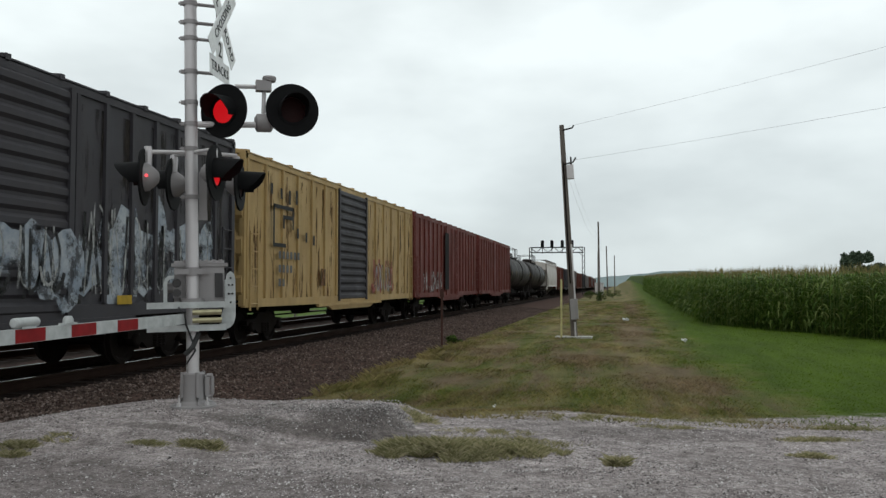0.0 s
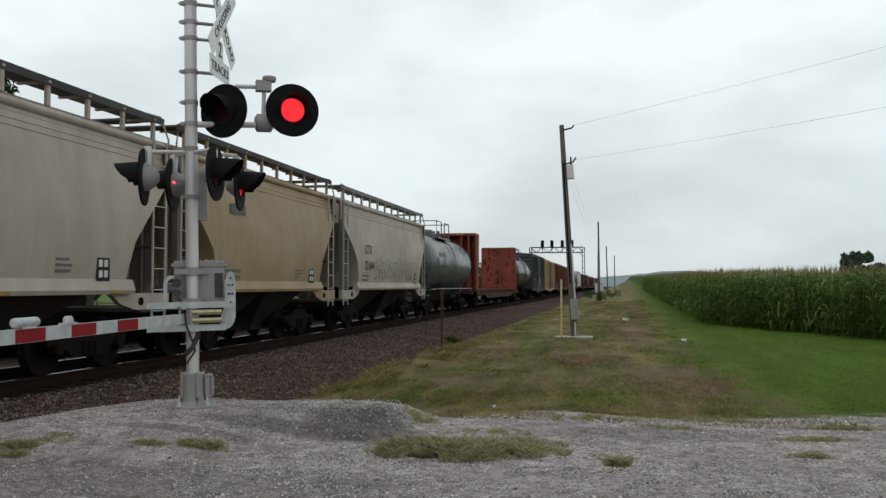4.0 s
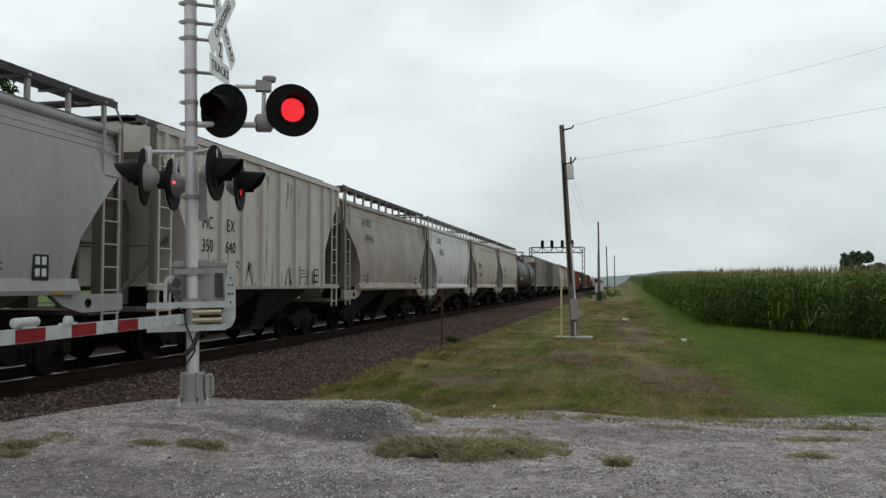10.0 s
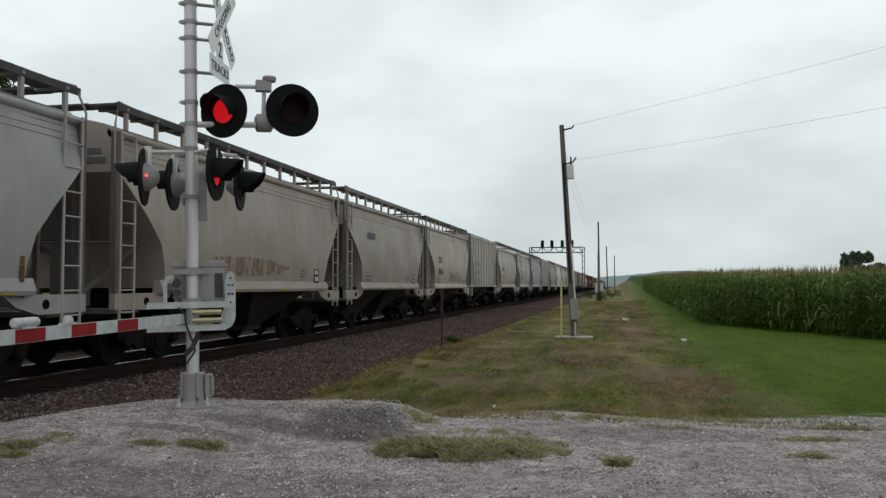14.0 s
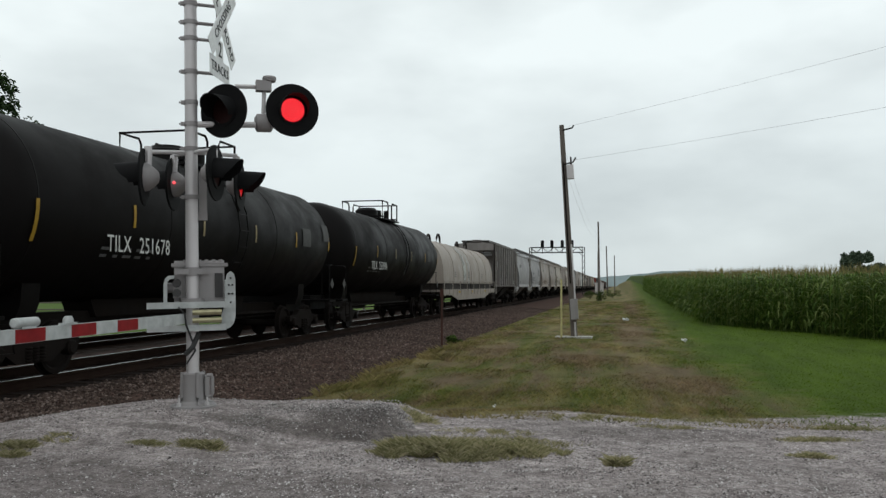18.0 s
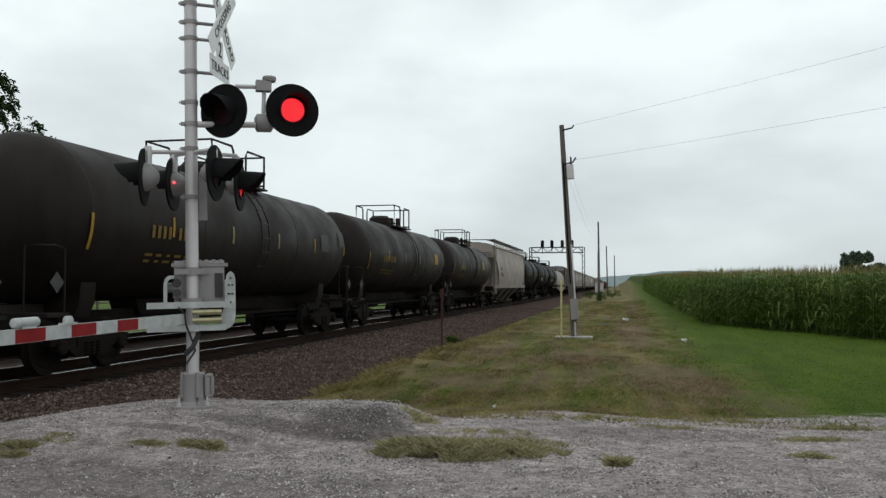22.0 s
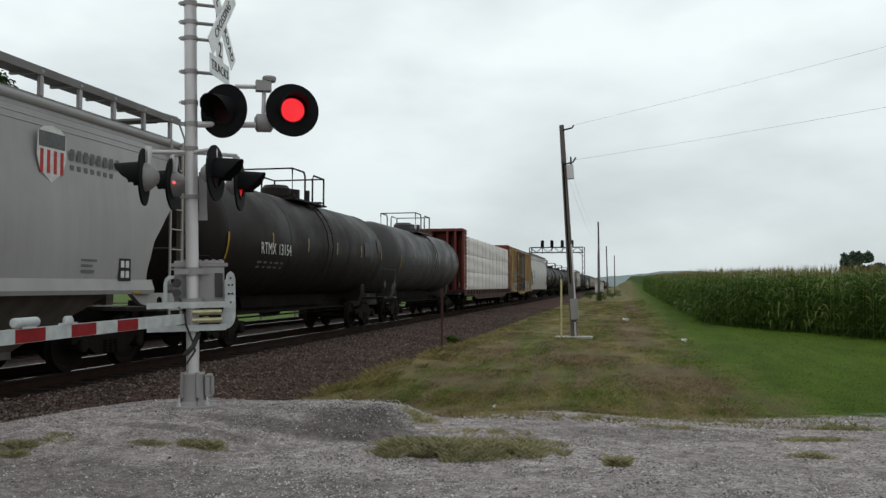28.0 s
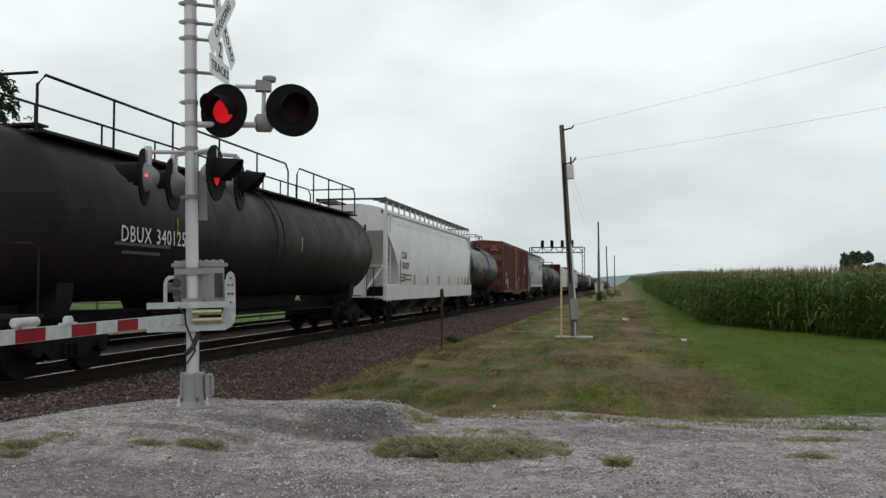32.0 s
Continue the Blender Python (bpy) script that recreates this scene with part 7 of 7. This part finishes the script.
_t = -6.05
for i in range(15):
    ln = (0.62, 0.70, 0.78)[i % 3]
    k = ("boxbrown", "charcoal", "boxred", "old_grey", "boxbrown")[i % 5]
    if i % 4 == 3:
        put(hopper, _t - ln, _t, "weathered grey covered hopper far ahead", paint_name="old_grey", style="ribbed")
    else:
        put(boxcar, _t - ln, _t, "dark boxcar far ahead in the train", paint_name=k, posts=5, door="plug", top=4.3)
    _t -= ln + 0.045

c = put(boxcar, -1.735, -0.955, "yellow boxcar with a grey-black ribbed door and graffiti", paint_name="yellow", door="ribbed", door_mat="charcoal", posts=6)
box_logo(c, 1.60, -5.6, 3.35, M["ink"])
spray(c, 1.61, 2.2, 5.2, 1.2, 2.5, M["redgraf"], 5, "red and pale spray-painted shapes", 4)
spray(c, 1.615, 2.4, 5.0, 1.3, 2.3, M["whitegraf"], 6, "red and pale spray-painted shapes", 4, 0.02, 0.06)
for k in range(3):
    for q in range(6 - 2 * k):
        panel(c, "stencil", 1.60, -6.3 + 0.26 * q, 2.3 - 0.36 * k, 0.15, 0.2, M["inkgrey"])
streaked(c, 16.5, 3.05, 1.1, 4.4, M["rust_runs"], "rust runs down the panels")
panel(c, "stencil", 1.60, -3.0, 1.75, 0.4, 0.5, M["rust"])
c = put(boxcar, -0.925, -0.23, "faded charcoal boxcar covered in pale graffiti", paint_name="charcoal", door="ribbed", posts=7, ends="fine", top=4.78)
mural(c, 1.530, -6.4, -1.7, 1.2, 3.0, M["pale_fill"], 3, 8)
mural(c, 1.530, 1.7, 6.5, 1.2, 2.9, M["pale_fill"], 5, 8)
mural(c, 1.640, -1.5, 1.5, 1.2, 2.5, M["pale_fill"], 7, 4)
streaked(c, 14.7, 3.05, 1.2, 4.5, M["grime_runs"], "dark grime runs")
for y in (-5.2, -2.2, 3.0):
    panel(c, "reflector_strip", 1.60, y, 1.25, 0.45, 0.16, M["yellowink"], "yellow reflective strip")
c = put(tank_car, -0.19, 0.39, "black tank car with worn grey patches", r=1.53, cz=2.68, paint_name="tank_dark")
for y, w in ((-4.4, 1.0), (-1.6, 0.8), (2.0, 0.7)):
    for k in range(3):
        tank_mark(c, y, -8 - 5 * k, w * (1 - 0.2 * k), 0.055, M["inkgrey"])
tank_mark(c, 4.9, -8, 0.8, 0.5, M["inkgrey"])
c = put(flat_car, 0.42, 1.445, "empty rusty red bulkhead flat car")
letters("ATW", 0.2, pose(0.45, -10.92, 4.80, 90, 0, 0), M["whiteink"], c)
c = put(tank_car, 1.49, 2.10, "dark grey-blue tank car with pale stencils", paint_name="tank_grey", dome=True, marks=False, handrail=True)
tank_mark(c, -2.9, 12, 1.5, 0.20, M["inkgrey"])
for k in range(3):
    tank_mark(c, -2.6, 4 - 5 * k, 1.0, 0.045, M["inkgrey"])
tank_mark(c, -4.2, -4, 0.4, 0.35, M["inkgrey"])

HOPPERS = (
    (2.13, 2.70, "beige curved-side covered hopper with black graffiti", "beige", "curved", ("CITX", "221644")),
    (2.73, 3.19, "tan curved-side covered hopper, stained along its eaves", "tan", "curved", None),
    (3.20, 3.78, "light beige curved-side covered hopper", "beige", "curved", None),
    (3.80, 4.37, "weathered white ribbed covered hopper", "old_white", "ribbed", None),
    (4.41, 4.95, "weathered grey ribbed covered hopper", "old_grey", "ribbed", None),
    (4.97, 5.54, "stained white ribbed covered hopper with faded letters", "old_white", "ribbed", ("UP", "218160")),
    (6.40, 6.96, "pale beige curved-side covered hopper", "beige", "curved", ("CITX", "221617")),
    (6.985, 7.53, "pale beige curved-side covered hopper with brown streaks", "beige", "curved", ("MBKX", "101186")),
    (7.56, 8.10, "light grey-white curved-side covered hopper", "pearl", "curved", ("GBRX", "69265")),
    (8.125, 8.69, "grey-brown curved-side covered hopper", "taupe", "curved", ("AOKX", "493541")),
    (8.715, 9.23, "white ribbed covered hopper with small graffiti", "white", "ribbed", ("MCEX", "350640")),
    (9.275, 9.83, "blue-grey curved-side covered hopper", "blue_grey", "curved", ("MBKX", "101442")),
    (9.86, 10.40, "off-white curved-side covered hopper with rust stains", "off_white", "curved", ("NBIX", "32016")),
    (10.435, 11.0, "beige curved-side covered hopper with a dirty end", "beige", "curved", ("WSSX", "203")),
    (11.03, 11.55, "stained white ribbed covered hopper", "white", "ribbed", ("MCEX", "350675")),
    (11.575, 12.12, "beige curved-side covered hopper with dirt splashes", "beige", "curved", ("CITX", "800636")),
    (12.145, 12.68, "beige-grey curved-side covered hopper", "taupe", "curved", None),
    (12.71, 13.29, "beige-grey curved-side covered hopper with dark streaks", "taupe", "curved", None),
    (13.325, 13.86, "pale blue-grey covered hopper with large black numbers", "blue_grey", "curved", ("UP", "219183")),
    (13.885, 14.43, "blue-grey curved-side covered hopper", "blue_grey", "curved", None),
    (14.46, 15.05, "weathered grey ribbed covered hopper with large dark letters", "old_grey", "ribbed", None),
)
MADE = {}
for i, (ta, tb, label, pnt, style, marks) in enumerate(HOPPERS):
    c = put(hopper, ta, tb, label, paint_name=pnt, style=style, board="grating" if i % 4 else "pale_grating")
    ln = (tb - ta) * SPEED
    hopper_marks(c, ln, style, i, yellow=style == "curved")
    MADE[ta] = c
    if style == "ribbed":
        panel(c, "stain", 1.5035, 0, 2.92, ln - 3.0, 2.75, M["grime_thin"] if pnt == "old_grey" or ta == 4.97 else M["rust_thin"], "rust and grime runs down the side")
        if ta == 4.97:
            panel(c, "stain", 1.5075, 0, 2.92, ln - 3.0, 2.75, M["rust_thin"], "rust runs down the side")
    if marks:
        ink = M["inkgrey"] if ta in (6.40, 8.125, 9.275, 7.56) else M["ink"]
        big = 0.50 if marks[0] == "UP" else 0.45
        if style == "curved":
            y, z = -ln / 2 + 2.74, 3.7 if ta in (7.56, 8.125, 9.275) else 2.75
            letters(marks[0], big, facing_x(hopper_x(z) + 0.022, y - 0.1, z), ink, c, squeeze=0.8)
            letters(marks[1], big, facing_x(hopper_x(z - 0.55) + 0.02, y, z - 0.56), ink, c, squeeze=0.8)
        else:
            step = (ln - 3.2) / 7
            shift = 1.2 if marks[0] == "UP" else 0.0
            for j, row in enumerate(marks):
                cutat = (len(row) + 1) // 2
                for k, bit in enumerate((row[:cutat], row[cutat:])):
                    if bit:
                        letters(bit, 0.40, facing_x(1.512, -ln / 2 + 1.6 + shift + step * (k + 0.5), 2.85 - 0.5 * j), M["ink"], c, squeeze=0.8)
        letters(marks[0], 0.18, pose(0.85, -ln / 2 + 0.088, 3.92, 90, 0, 0), M["ink"], c)
        letters(marks[1], 0.18, pose(0.85, -ln / 2 + 0.088, 3.70, 90, 0, 0), M["ink"], c)
    elif style == "curved":
        data_bars(c, hopper_x(3.1) + 0.014, -ln / 2 + 2.3, 3.15, 2, 1.2, M["inkgrey"], 0.24, 0.46, i)
    else:
        for k in range(2):
            data_bars(c, 1.512, -ln / 2 + 2.15 + 1.05 * k, 2.6, 2, 0.7, M["inkgrey"], 0.3, 0.5, i + k)
bubbles(MADE[2.13], -2.6, 3.9, 1.68, 2.5, 12, 13, 0.009)
spray(MADE[8.715], 1.515, -3.4, 3.4, 1.35, 2.1, M["darkgraf"], 13, "small black graffiti", 8, 0.012, 0.035)
bubbles(MADE[11.575], -0.9, 1.7, 1.7, 2.25, 14, 7, 0.008)
blotch(MADE[9.86], -2.75, 3.62, 0.75, 0.5, 15)
blotch(MADE[9.86], 1.2, 3.35, 0.35, 0.55, 16)
blotch(MADE[9.86], -4.1, 3.8, 0.12, 0.6, 17)
blotch(MADE[6.985], -4.6, 3.3, 0.3, 0.7, 18)
blotch(MADE[10.435], 4.3, 1.95, 0.7, 0.25, 19)
blotch(MADE[12.71], -1.0, 1.95, 2.6, 0.22, 20)
for ta, ys in ((6.985, (-2.9, 0.4, 2.0, 3.7)), (8.125, (-3.6, 3.6)), (8.715, (-4.2,)), (11.03, (-4.1,)), (4.97, (-4.4,)), (13.325, (-3.9, 4.0))):
    for y in ys:
        x = 1.60 if ta in (8.715, 11.03, 4.97) else hopper_x(1.65) + 0.02
        panel(MADE[ta], "stain", x, y, 1.68, 0.10, 0.72, M["rust"], "brown streak")
# the stained white car's faded name, as plain blocks
for k in range(6):
    for y0, z0, hh in ((-2.55, 3.55, 0.42), (-3.4, 2.95, 0.36)):
        for d in (-0.09, 0.09):
            panel(MADE[4.97], "logo_bar", 1.5105, y0 + 1.0 * k + d, z0 - 0.05 * (k % 2), 0.042, hh, M["faded_ink"])
        panel(MADE[4.97], "logo_bar", 1.511, y0 + 1.0 * k, z0 + (0.14 if k % 2 else -0.16), 0.2, 0.06, M["faded_ink"])
for k in range(2):
    for j in range(2):
        panel(MADE[14.46], "logo_bar", 1.512, 0.5 + 0.55 * k, 3.0 - 0.55 * j, 0.36, 0.42, M["ink"])
panel(MADE[13.325], "shield", hopper_x(2.9) + 0.015, 3.0, 2.95, 0.6, 0.75, M["inkgrey"], "faded shield mark")

c = put(tank_car, 5.56, 6.38, "brown tank car with white number", cz=2.63, paint_name="tank_brown", marks=False, plat_y=1.2, platform=2.6)
letters("ACFX 72807", 0.42, facing_x(1.45, -4.95, 2.14), M["whiteink"], c, squeeze=0.85)
for y in (-6.0, -1.5, 3.0):
    tank_mark(c, y, 4, 0.12, 0.35, M["rust"])

c = put(coil_car, 15.08, 15.96, "pale grey coil car with two rounded hoods")
for y0, y1 in ((-2.9, -1.75), (-1.15, -0.75)):
    bm = bm_new()
    over = [(1.456, 1.66), (1.446, 2.30), (1.376, 2.785), (1.186, 3.287), (0.846, 3.678), (0.424, 3.909)]
    loft(bm, [[(x, y, z) for x, z in over] for y in (y0, y1)], False, False)
    part("paint_patch", bm, M["white_fill"], c, "worn white paint over the hood")
for y in (-5.5, -1.2, 3.8):
    data_bars(c, 1.455, y, 2.2, 3, 0.5, M["inkgrey"], 0.05, 0.11, 3)
    panel(c, "reflector_strip", 1.54, y + 1.0, 1.15, 0.45, 0.10, M["yellowink"], "yellow reflective strip")

TANKS = (
    (15.975, 16.69, "black tank car with yellow reflective strips", "black", "whiteink", "TILX 253994"),
    (16.72, 17.44, "black tank car with white number", "black", "whiteink", "TILX 251678"),
    (17.465, 18.085, "black tank car with yellow stencils", "black", "yellowink", ""),
    (19.11, 19.84, "black tank car with yellow placards", "black", "yellowink", ""),
    (19.88, 20.60, "black tank car with faded yellow stencils", "black", "yellowink", ""),
    (20.64, 21.37, "black tank car with faded yellow stencils", "black", "yellowink", ""),
    (21.41, 22.13, "black tank car with faded yellow stencils", "black", "yellowink", ""),
    (22.16, 22.86, "black tank car with white number", "black", "whiteink", "GATX 37018"),
    (25.69, 26.39, "dark grey tank car with round heads", "tank_slate", "whiteink", ""),
    (26.43, 27.13, "black tank car with white number and tall top frame", "black", "whiteink", "RTMX 13154"),
    (28.94, 29.53, "glossy black tank car with yellow number", "black_gloss", "yellowink", "UTLX 66289"),
)
for i, (ta, tb, label, pnt, ink, words) in enumerate(TANKS):
    clean = i < 3
    c = put(tank_car, ta, tb, label, r=1.57 if clean else 1.49, cz=2.77 if clean else 2.68, paint_name="black_clean" if clean else pnt, plat_y=(0.4, 0.45, 0.3)[i % 3], platform=2.3 if clean else (2.7, 2.6, 3.0)[i % 3])
    rr, zz = TANK_SIZE[c.name]
    h = (tb - ta) * SPEED / 2
    tint = M["dull_yellow"] if ink == "yellowink" else M["inkgrey"]
    if words:
        letters(words, 0.42, facing_x(rr + 0.02, -h + (3.9 if i != 10 else 3.2), zz - (0.55 if clean else 0.25)), M[ink], c, squeeze=0.80)
    else:
        for q in range(9):
            if q != 4:
                tank_mark(c, -h + 3.0 + 0.2 * q, -10, 0.11, 0.24, tint)
    for k in range(2):
        for q in range(5):
            tank_mark(c, -h + 3.0 + 0.36 * q, -24 - 5 * k, 0.26 - 0.06 * ((q + k) % 3), 0.055, tint)
    tank_mark(c, h - (4.3 if i == 3 else 2.9), -6, 0.62, 0.5, M["reflector"] if i in (3, 4, 6, 10) else M["dim_stencil"], "placard")
    tank_mark(c, h - 1.3, 2, 0.5, 0.5, M["dim_stencil"], "placard")
    for e in (1, -1):
        bm = bm_new()
        slab(bm, pose(1.42, e * (h - 0.28), 1.55, 45, 0, 0), 0.01, 0.24, 0.24)
        part("diamond_placard", bm, M["dim_stencil"], c, "worn grey diamond placard")

c = put(hopper, 18.115, 19.05, "long light grey four-bay covered hopper", paint_name="taupe", bays=4, top=4.36, board="grating", sill=0.14)
hopper_marks(c, 19.9, "curved", 31, False)
for q in range(4):
    panel(c, "stencil", hopper_x(2.8) + 0.022, -7.6 + 0.24 * q, 2.78, 0.15, 0.26, M["inkgrey"])
for q in range(6):
    panel(c, "stencil", hopper_x(2.4) + 0.022, -7.6 + 0.24 * q, 2.35, 0.15, 0.26, M["inkgrey"])
c = put(hopper, 22.89, 23.83, "long white smooth-side covered hopper", paint_name="dull_white", bays=4, top=4.37, sill=0.36)
hopper_marks(c, 20.0, "curved", 33)
letters("MLLX", 0.36, facing_x(hopper_x(2.9) + 0.022, -7.4, 2.92), M["ink"], c, squeeze=0.85)
letters("26431", 0.36, facing_x(hopper_x(2.4) + 0.02, -7.35, 2.41), M["ink"], c, squeeze=0.85)
c = put(boxcar, 23.855, 24.60, "rusty yellow boxcar with graffiti and a black door", paint_name="yellow_rusty", door="ribbed", door_mat="charcoal", posts=6, roof_mat="rusty_roof")
box_logo(c, 1.60, -5.3, 3.35, M["ink"])
mural(c, 1.605, -7.6, -4.8, 1.05, 1.75, M["white_fill"], 21)
mural(c, 1.605, 2.0, 5.8, 1.05, 2.05, M["white_fill"], 23, 5)
data_bars(c, 1.60, -6.9, 2.45, 2, 2.3, M["inkgrey"], 0.28, 0.48, 23)
streaked(c, 15.8, 3.05, 1.1, 4.5, M["rust_runs"], "rust runs down the panels")
streaked(c, 15.8, 3.05, 1.1, 1.9, M["grime_runs"], "dark rust scale over the sill")
streaked(c, 15.8, 3.05, 3.9, 4.5, M["grime_runs"], "dark rust scale under the eave")
bm = bm_new()
box(bm, 1.58, 1.63, -4.55, -1.62, 1.05, 4.5)
plug = part("plug_door", bm, M["yellow_rusty"], c, "battered yellow door with rusted frame and bars")
for y in (-4.5, -3.55, -2.55, -1.68):
    part("door_stile", box(bm_new(), 1.63, 1.69, y - 0.07, y + 0.07, 1.02, 4.52), M["rusty_roof"], plug)
for z in (1.12, 1.75, 2.45, 3.15, 3.85, 4.42):
    part("door_bar", box(bm_new(), 1.63, 1.665, -4.5, -1.68, z - 0.045, z + 0.045), M["yellow_rusty"] if 1.5 < z < 4 else M["rusty_roof"], plug)
for y in (-3.2, -2.95):
    bm = bm_new()
    tube(bm, [(1.70, y, 1.15), (1.70, y, 4.4)], 0.025, 6)
    part("lock_rod", bm, M["rusty_roof"], plug)
part("stain", box(bm_new(), 1.632, 1.635, -4.5, -1.66, 1.06, 4.48), M["rust_runs"], plug, "rust runs")
part("stain", box(bm_new(), 1.637, 1.640, -4.5, -1.66, 1.06, 2.5), M["rust_heavy"], plug, "flaking rust scale")
for k in range(5):
    data_bars(c, 1.645, -1.2 + 0.5 * (k % 2), 3.0 - 0.22 * k, 1, 1.1, M["whitegraf"], 0.05, 0.12, 60 + k)
panel(c, "stain", 1.6455, 0.0, 1.6, 2.9, 1.2, M["rust_heavy"], "flaking rust scale")
c = put(flat_car, 24.63, 25.66, "dark red bulkhead flat car under wrapped lumber", load=True)
LOAD = tagged(lumber_load((25.66 - 24.63) * SPEED), "white wrapped lumber packs strapped on a flat car", "lumber", group="load of the flat car")
TRAIN.append((LOAD, (24.63 + 25.66) / 2))
c = put(hopper, 27.17, 27.95, "light grey three-bay covered hopper with a shield mark", paint_name="pale_grey", bays=3, top=4.36, board="pale_grating")
hopper_marks(c, 16.6, "curved", 41)
letters("UP", 0.58, facing_x(hopper_x(3.2) + 0.02, -5.85, 3.25), M["ink"], c, squeeze=0.9)
letters("93895", 0.58, facing_x(hopper_x(2.7) + 0.02, -5.7, 2.68), M["ink"], c, squeeze=0.9)
bm = bm_new()
prism_x(bm, [(3.62, 3.86), (3.74, 3.95), (3.95, 3.99), (4.16, 3.95), (4.28, 3.86), (4.30, 3.5), (4.22, 3.27), (3.95, 3.10), (3.68, 3.27), (3.60, 3.5)], hopper_x(3.2) + 0.018, hopper_x(3.2) + 0.024)
shield = part("shield", bm, M["whiteink"], c, "shield mark with red stripes")
for k in range(4):
    panel(shield, "shield_stripe", hopper_x(3.2) + 0.025, 3.71 + 0.16 * k, 3.42, 0.07, 0.36, M["redmark"])
panel(shield, "shield_band", hopper_x(3.2) + 0.025, 3.95, 3.76, 0.62, 0.24, M["inkgrey"])
for k in range(2):
    for q in range(8 - k):
        panel(c, "stencil", hopper_x(3.4) + 0.014, 4.50 + 0.18 * q, 3.62 - 0.26 * k, 0.10, 0.18, M["inkgrey"])
spray(c, hopper_x(1.6) + 0.03, -7.0, -4.6, 1.3, 1.75, M["darkgraf"], 43, "small black graffiti", 4, 0.012, 0.03)
spray(c, hopper_x(1.6) + 0.03, 0.2, 1.3, 1.35, 1.75, M["darkgraf"], 44, "small black graffiti", 2, 0.012, 0.03)
c = put(boxcar, 28.0, 28.87, "brown-red boxcar with plug door and white number", paint_name="boxbrown", door="plug", door_mat="door_red", door_w=3.5, posts=7, top=4.86)
letters("MP", 0.58, facing_x(1.602, -7.6, 2.34), M["whiteink"], c, squeeze=0.8)
letters("261056", 0.58, facing_x(1.602, -7.1, 1.82), M["whiteink"], c, squeeze=0.85)
letters("MP", 0.16, pose(0.9, -9.4, 4.5, 90, 0, 0), M["whiteink"], c)
letters("261056", 0.16, pose(0.9, -9.4, 4.3, 90, 0, 0), M["whiteink"], c)
panel(c, "sticker", 1.63, 0.75, 2.1, 0.34, 0.30, M["greenmark"], "lime green sticker")
panel(c, "stencil", 1.602, 5.9, 2.9, 0.35, 0.7, M["whiteink"])
data_bars(c, 1.602, -6.9, 1.45, 2, 1.2, M["whiteink"], 0.05, 0.12, 45)
streaked(c, 18.5, 3.5, 1.1, 4.6, M["rust_runs"], "rust runs down the panels")
mural(c, 1.530, 3.0, 7.4, 1.25, 2.0, M["faded_fill"], 48, 3)
data_bars(c, 1.62, -0.9, 1.75, 4, 1.0, M["whiteink"], 0.05, 0.13, 46)
c = put(hopper, 29.55, 30.45, "long white smooth-side covered hopper with brown streaks", paint_name="bright_white", bays=4, top=4.37, sill=0.52)
hopper_marks(c, 19.1, "curved", 51, False)
letters("ECUX", 0.40, facing_x(hopper_x(2.73) + 0.022, -7.15, 2.73), M["ink"], c, squeeze=0.85)
letters("881689", 0.40, facing_x(hopper_x(2.31) + 0.02, -6.96, 2.31), M["ink"], c, squeeze=0.85)
panel(c, "reflector_strip", hopper_x(2.3) + 0.02, -7.8, 2.05, 0.10, 1.0, M["dull_yellow"], "faded yellow-brown reflective strip")
for y in (-5.25, -2.7, -0.15, 2.4, 4.95):
    panel(c, "reflector_strip", hopper_x(1.8) + 0.02, y, 1.75, 0.10, 0.45, M["dull_yellow"], "faded yellow-brown reflective strip")
for k in range(2):
    for q in range(7):
        panel(c, "stencil", hopper_x(1.9) + 0.02, -7.2 + 0.2 * q, 1.93 - 0.17 * k, 0.15 - 0.03 * ((q + k) % 3), 0.075, M["inkgrey"])
c = put(tank_car, 30.49, 31.40, "long black tank car with a full-length top walkway", paint_name="black", walkway=True, strip="dull_yellow")
letters("DBUX 340125", 0.42, facing_x(1.53, -5.95, 2.42), M["whiteink"], c, squeeze=0.85)
letters("340125", 0.22, pose(0.35, -9.36, 3.0, 90, 0, 0), M["whiteink"], c)
for k in range(2):
    tank_mark(c, -6.3, -17 - 6 * k, 1.9 - 0.6 * k, 0.06, M["inkgrey"])


def motions():
    for car, mid in TRAIN:
        walk(car, [(t, pose(TRACK_X, SPEED * (t - mid) + NOSE, 0)) for t in (0, 8, 16, 24, 32)])
    # the two groups of lamps light in turn
    flips = sorted([max(0.04, 2.33 + 1.1945 * k) for k in range(-2, 25)] + [3.0 + 1.1912 * k - (0.06 if 0 < k < 10 else -0.03 if k >= 20 else 0) for k in range(-2, 25)])
    for which in (0, 1):
        ang = 180 if which else 0
        rows = [(0.0, ang)]
        for t in flips:
            if t > 31.85:
                break
            rows += [(t + j / 30, ang + d) for j, d in enumerate((0, 85, 165, 180))]
            ang += 180
        rows.append((32.0, ang))
        for drum in LAMPS[which]:
            walk(drum, [(t, pose(0, 0, 0, 0, 0, a)) for t, a in rows])


motions()
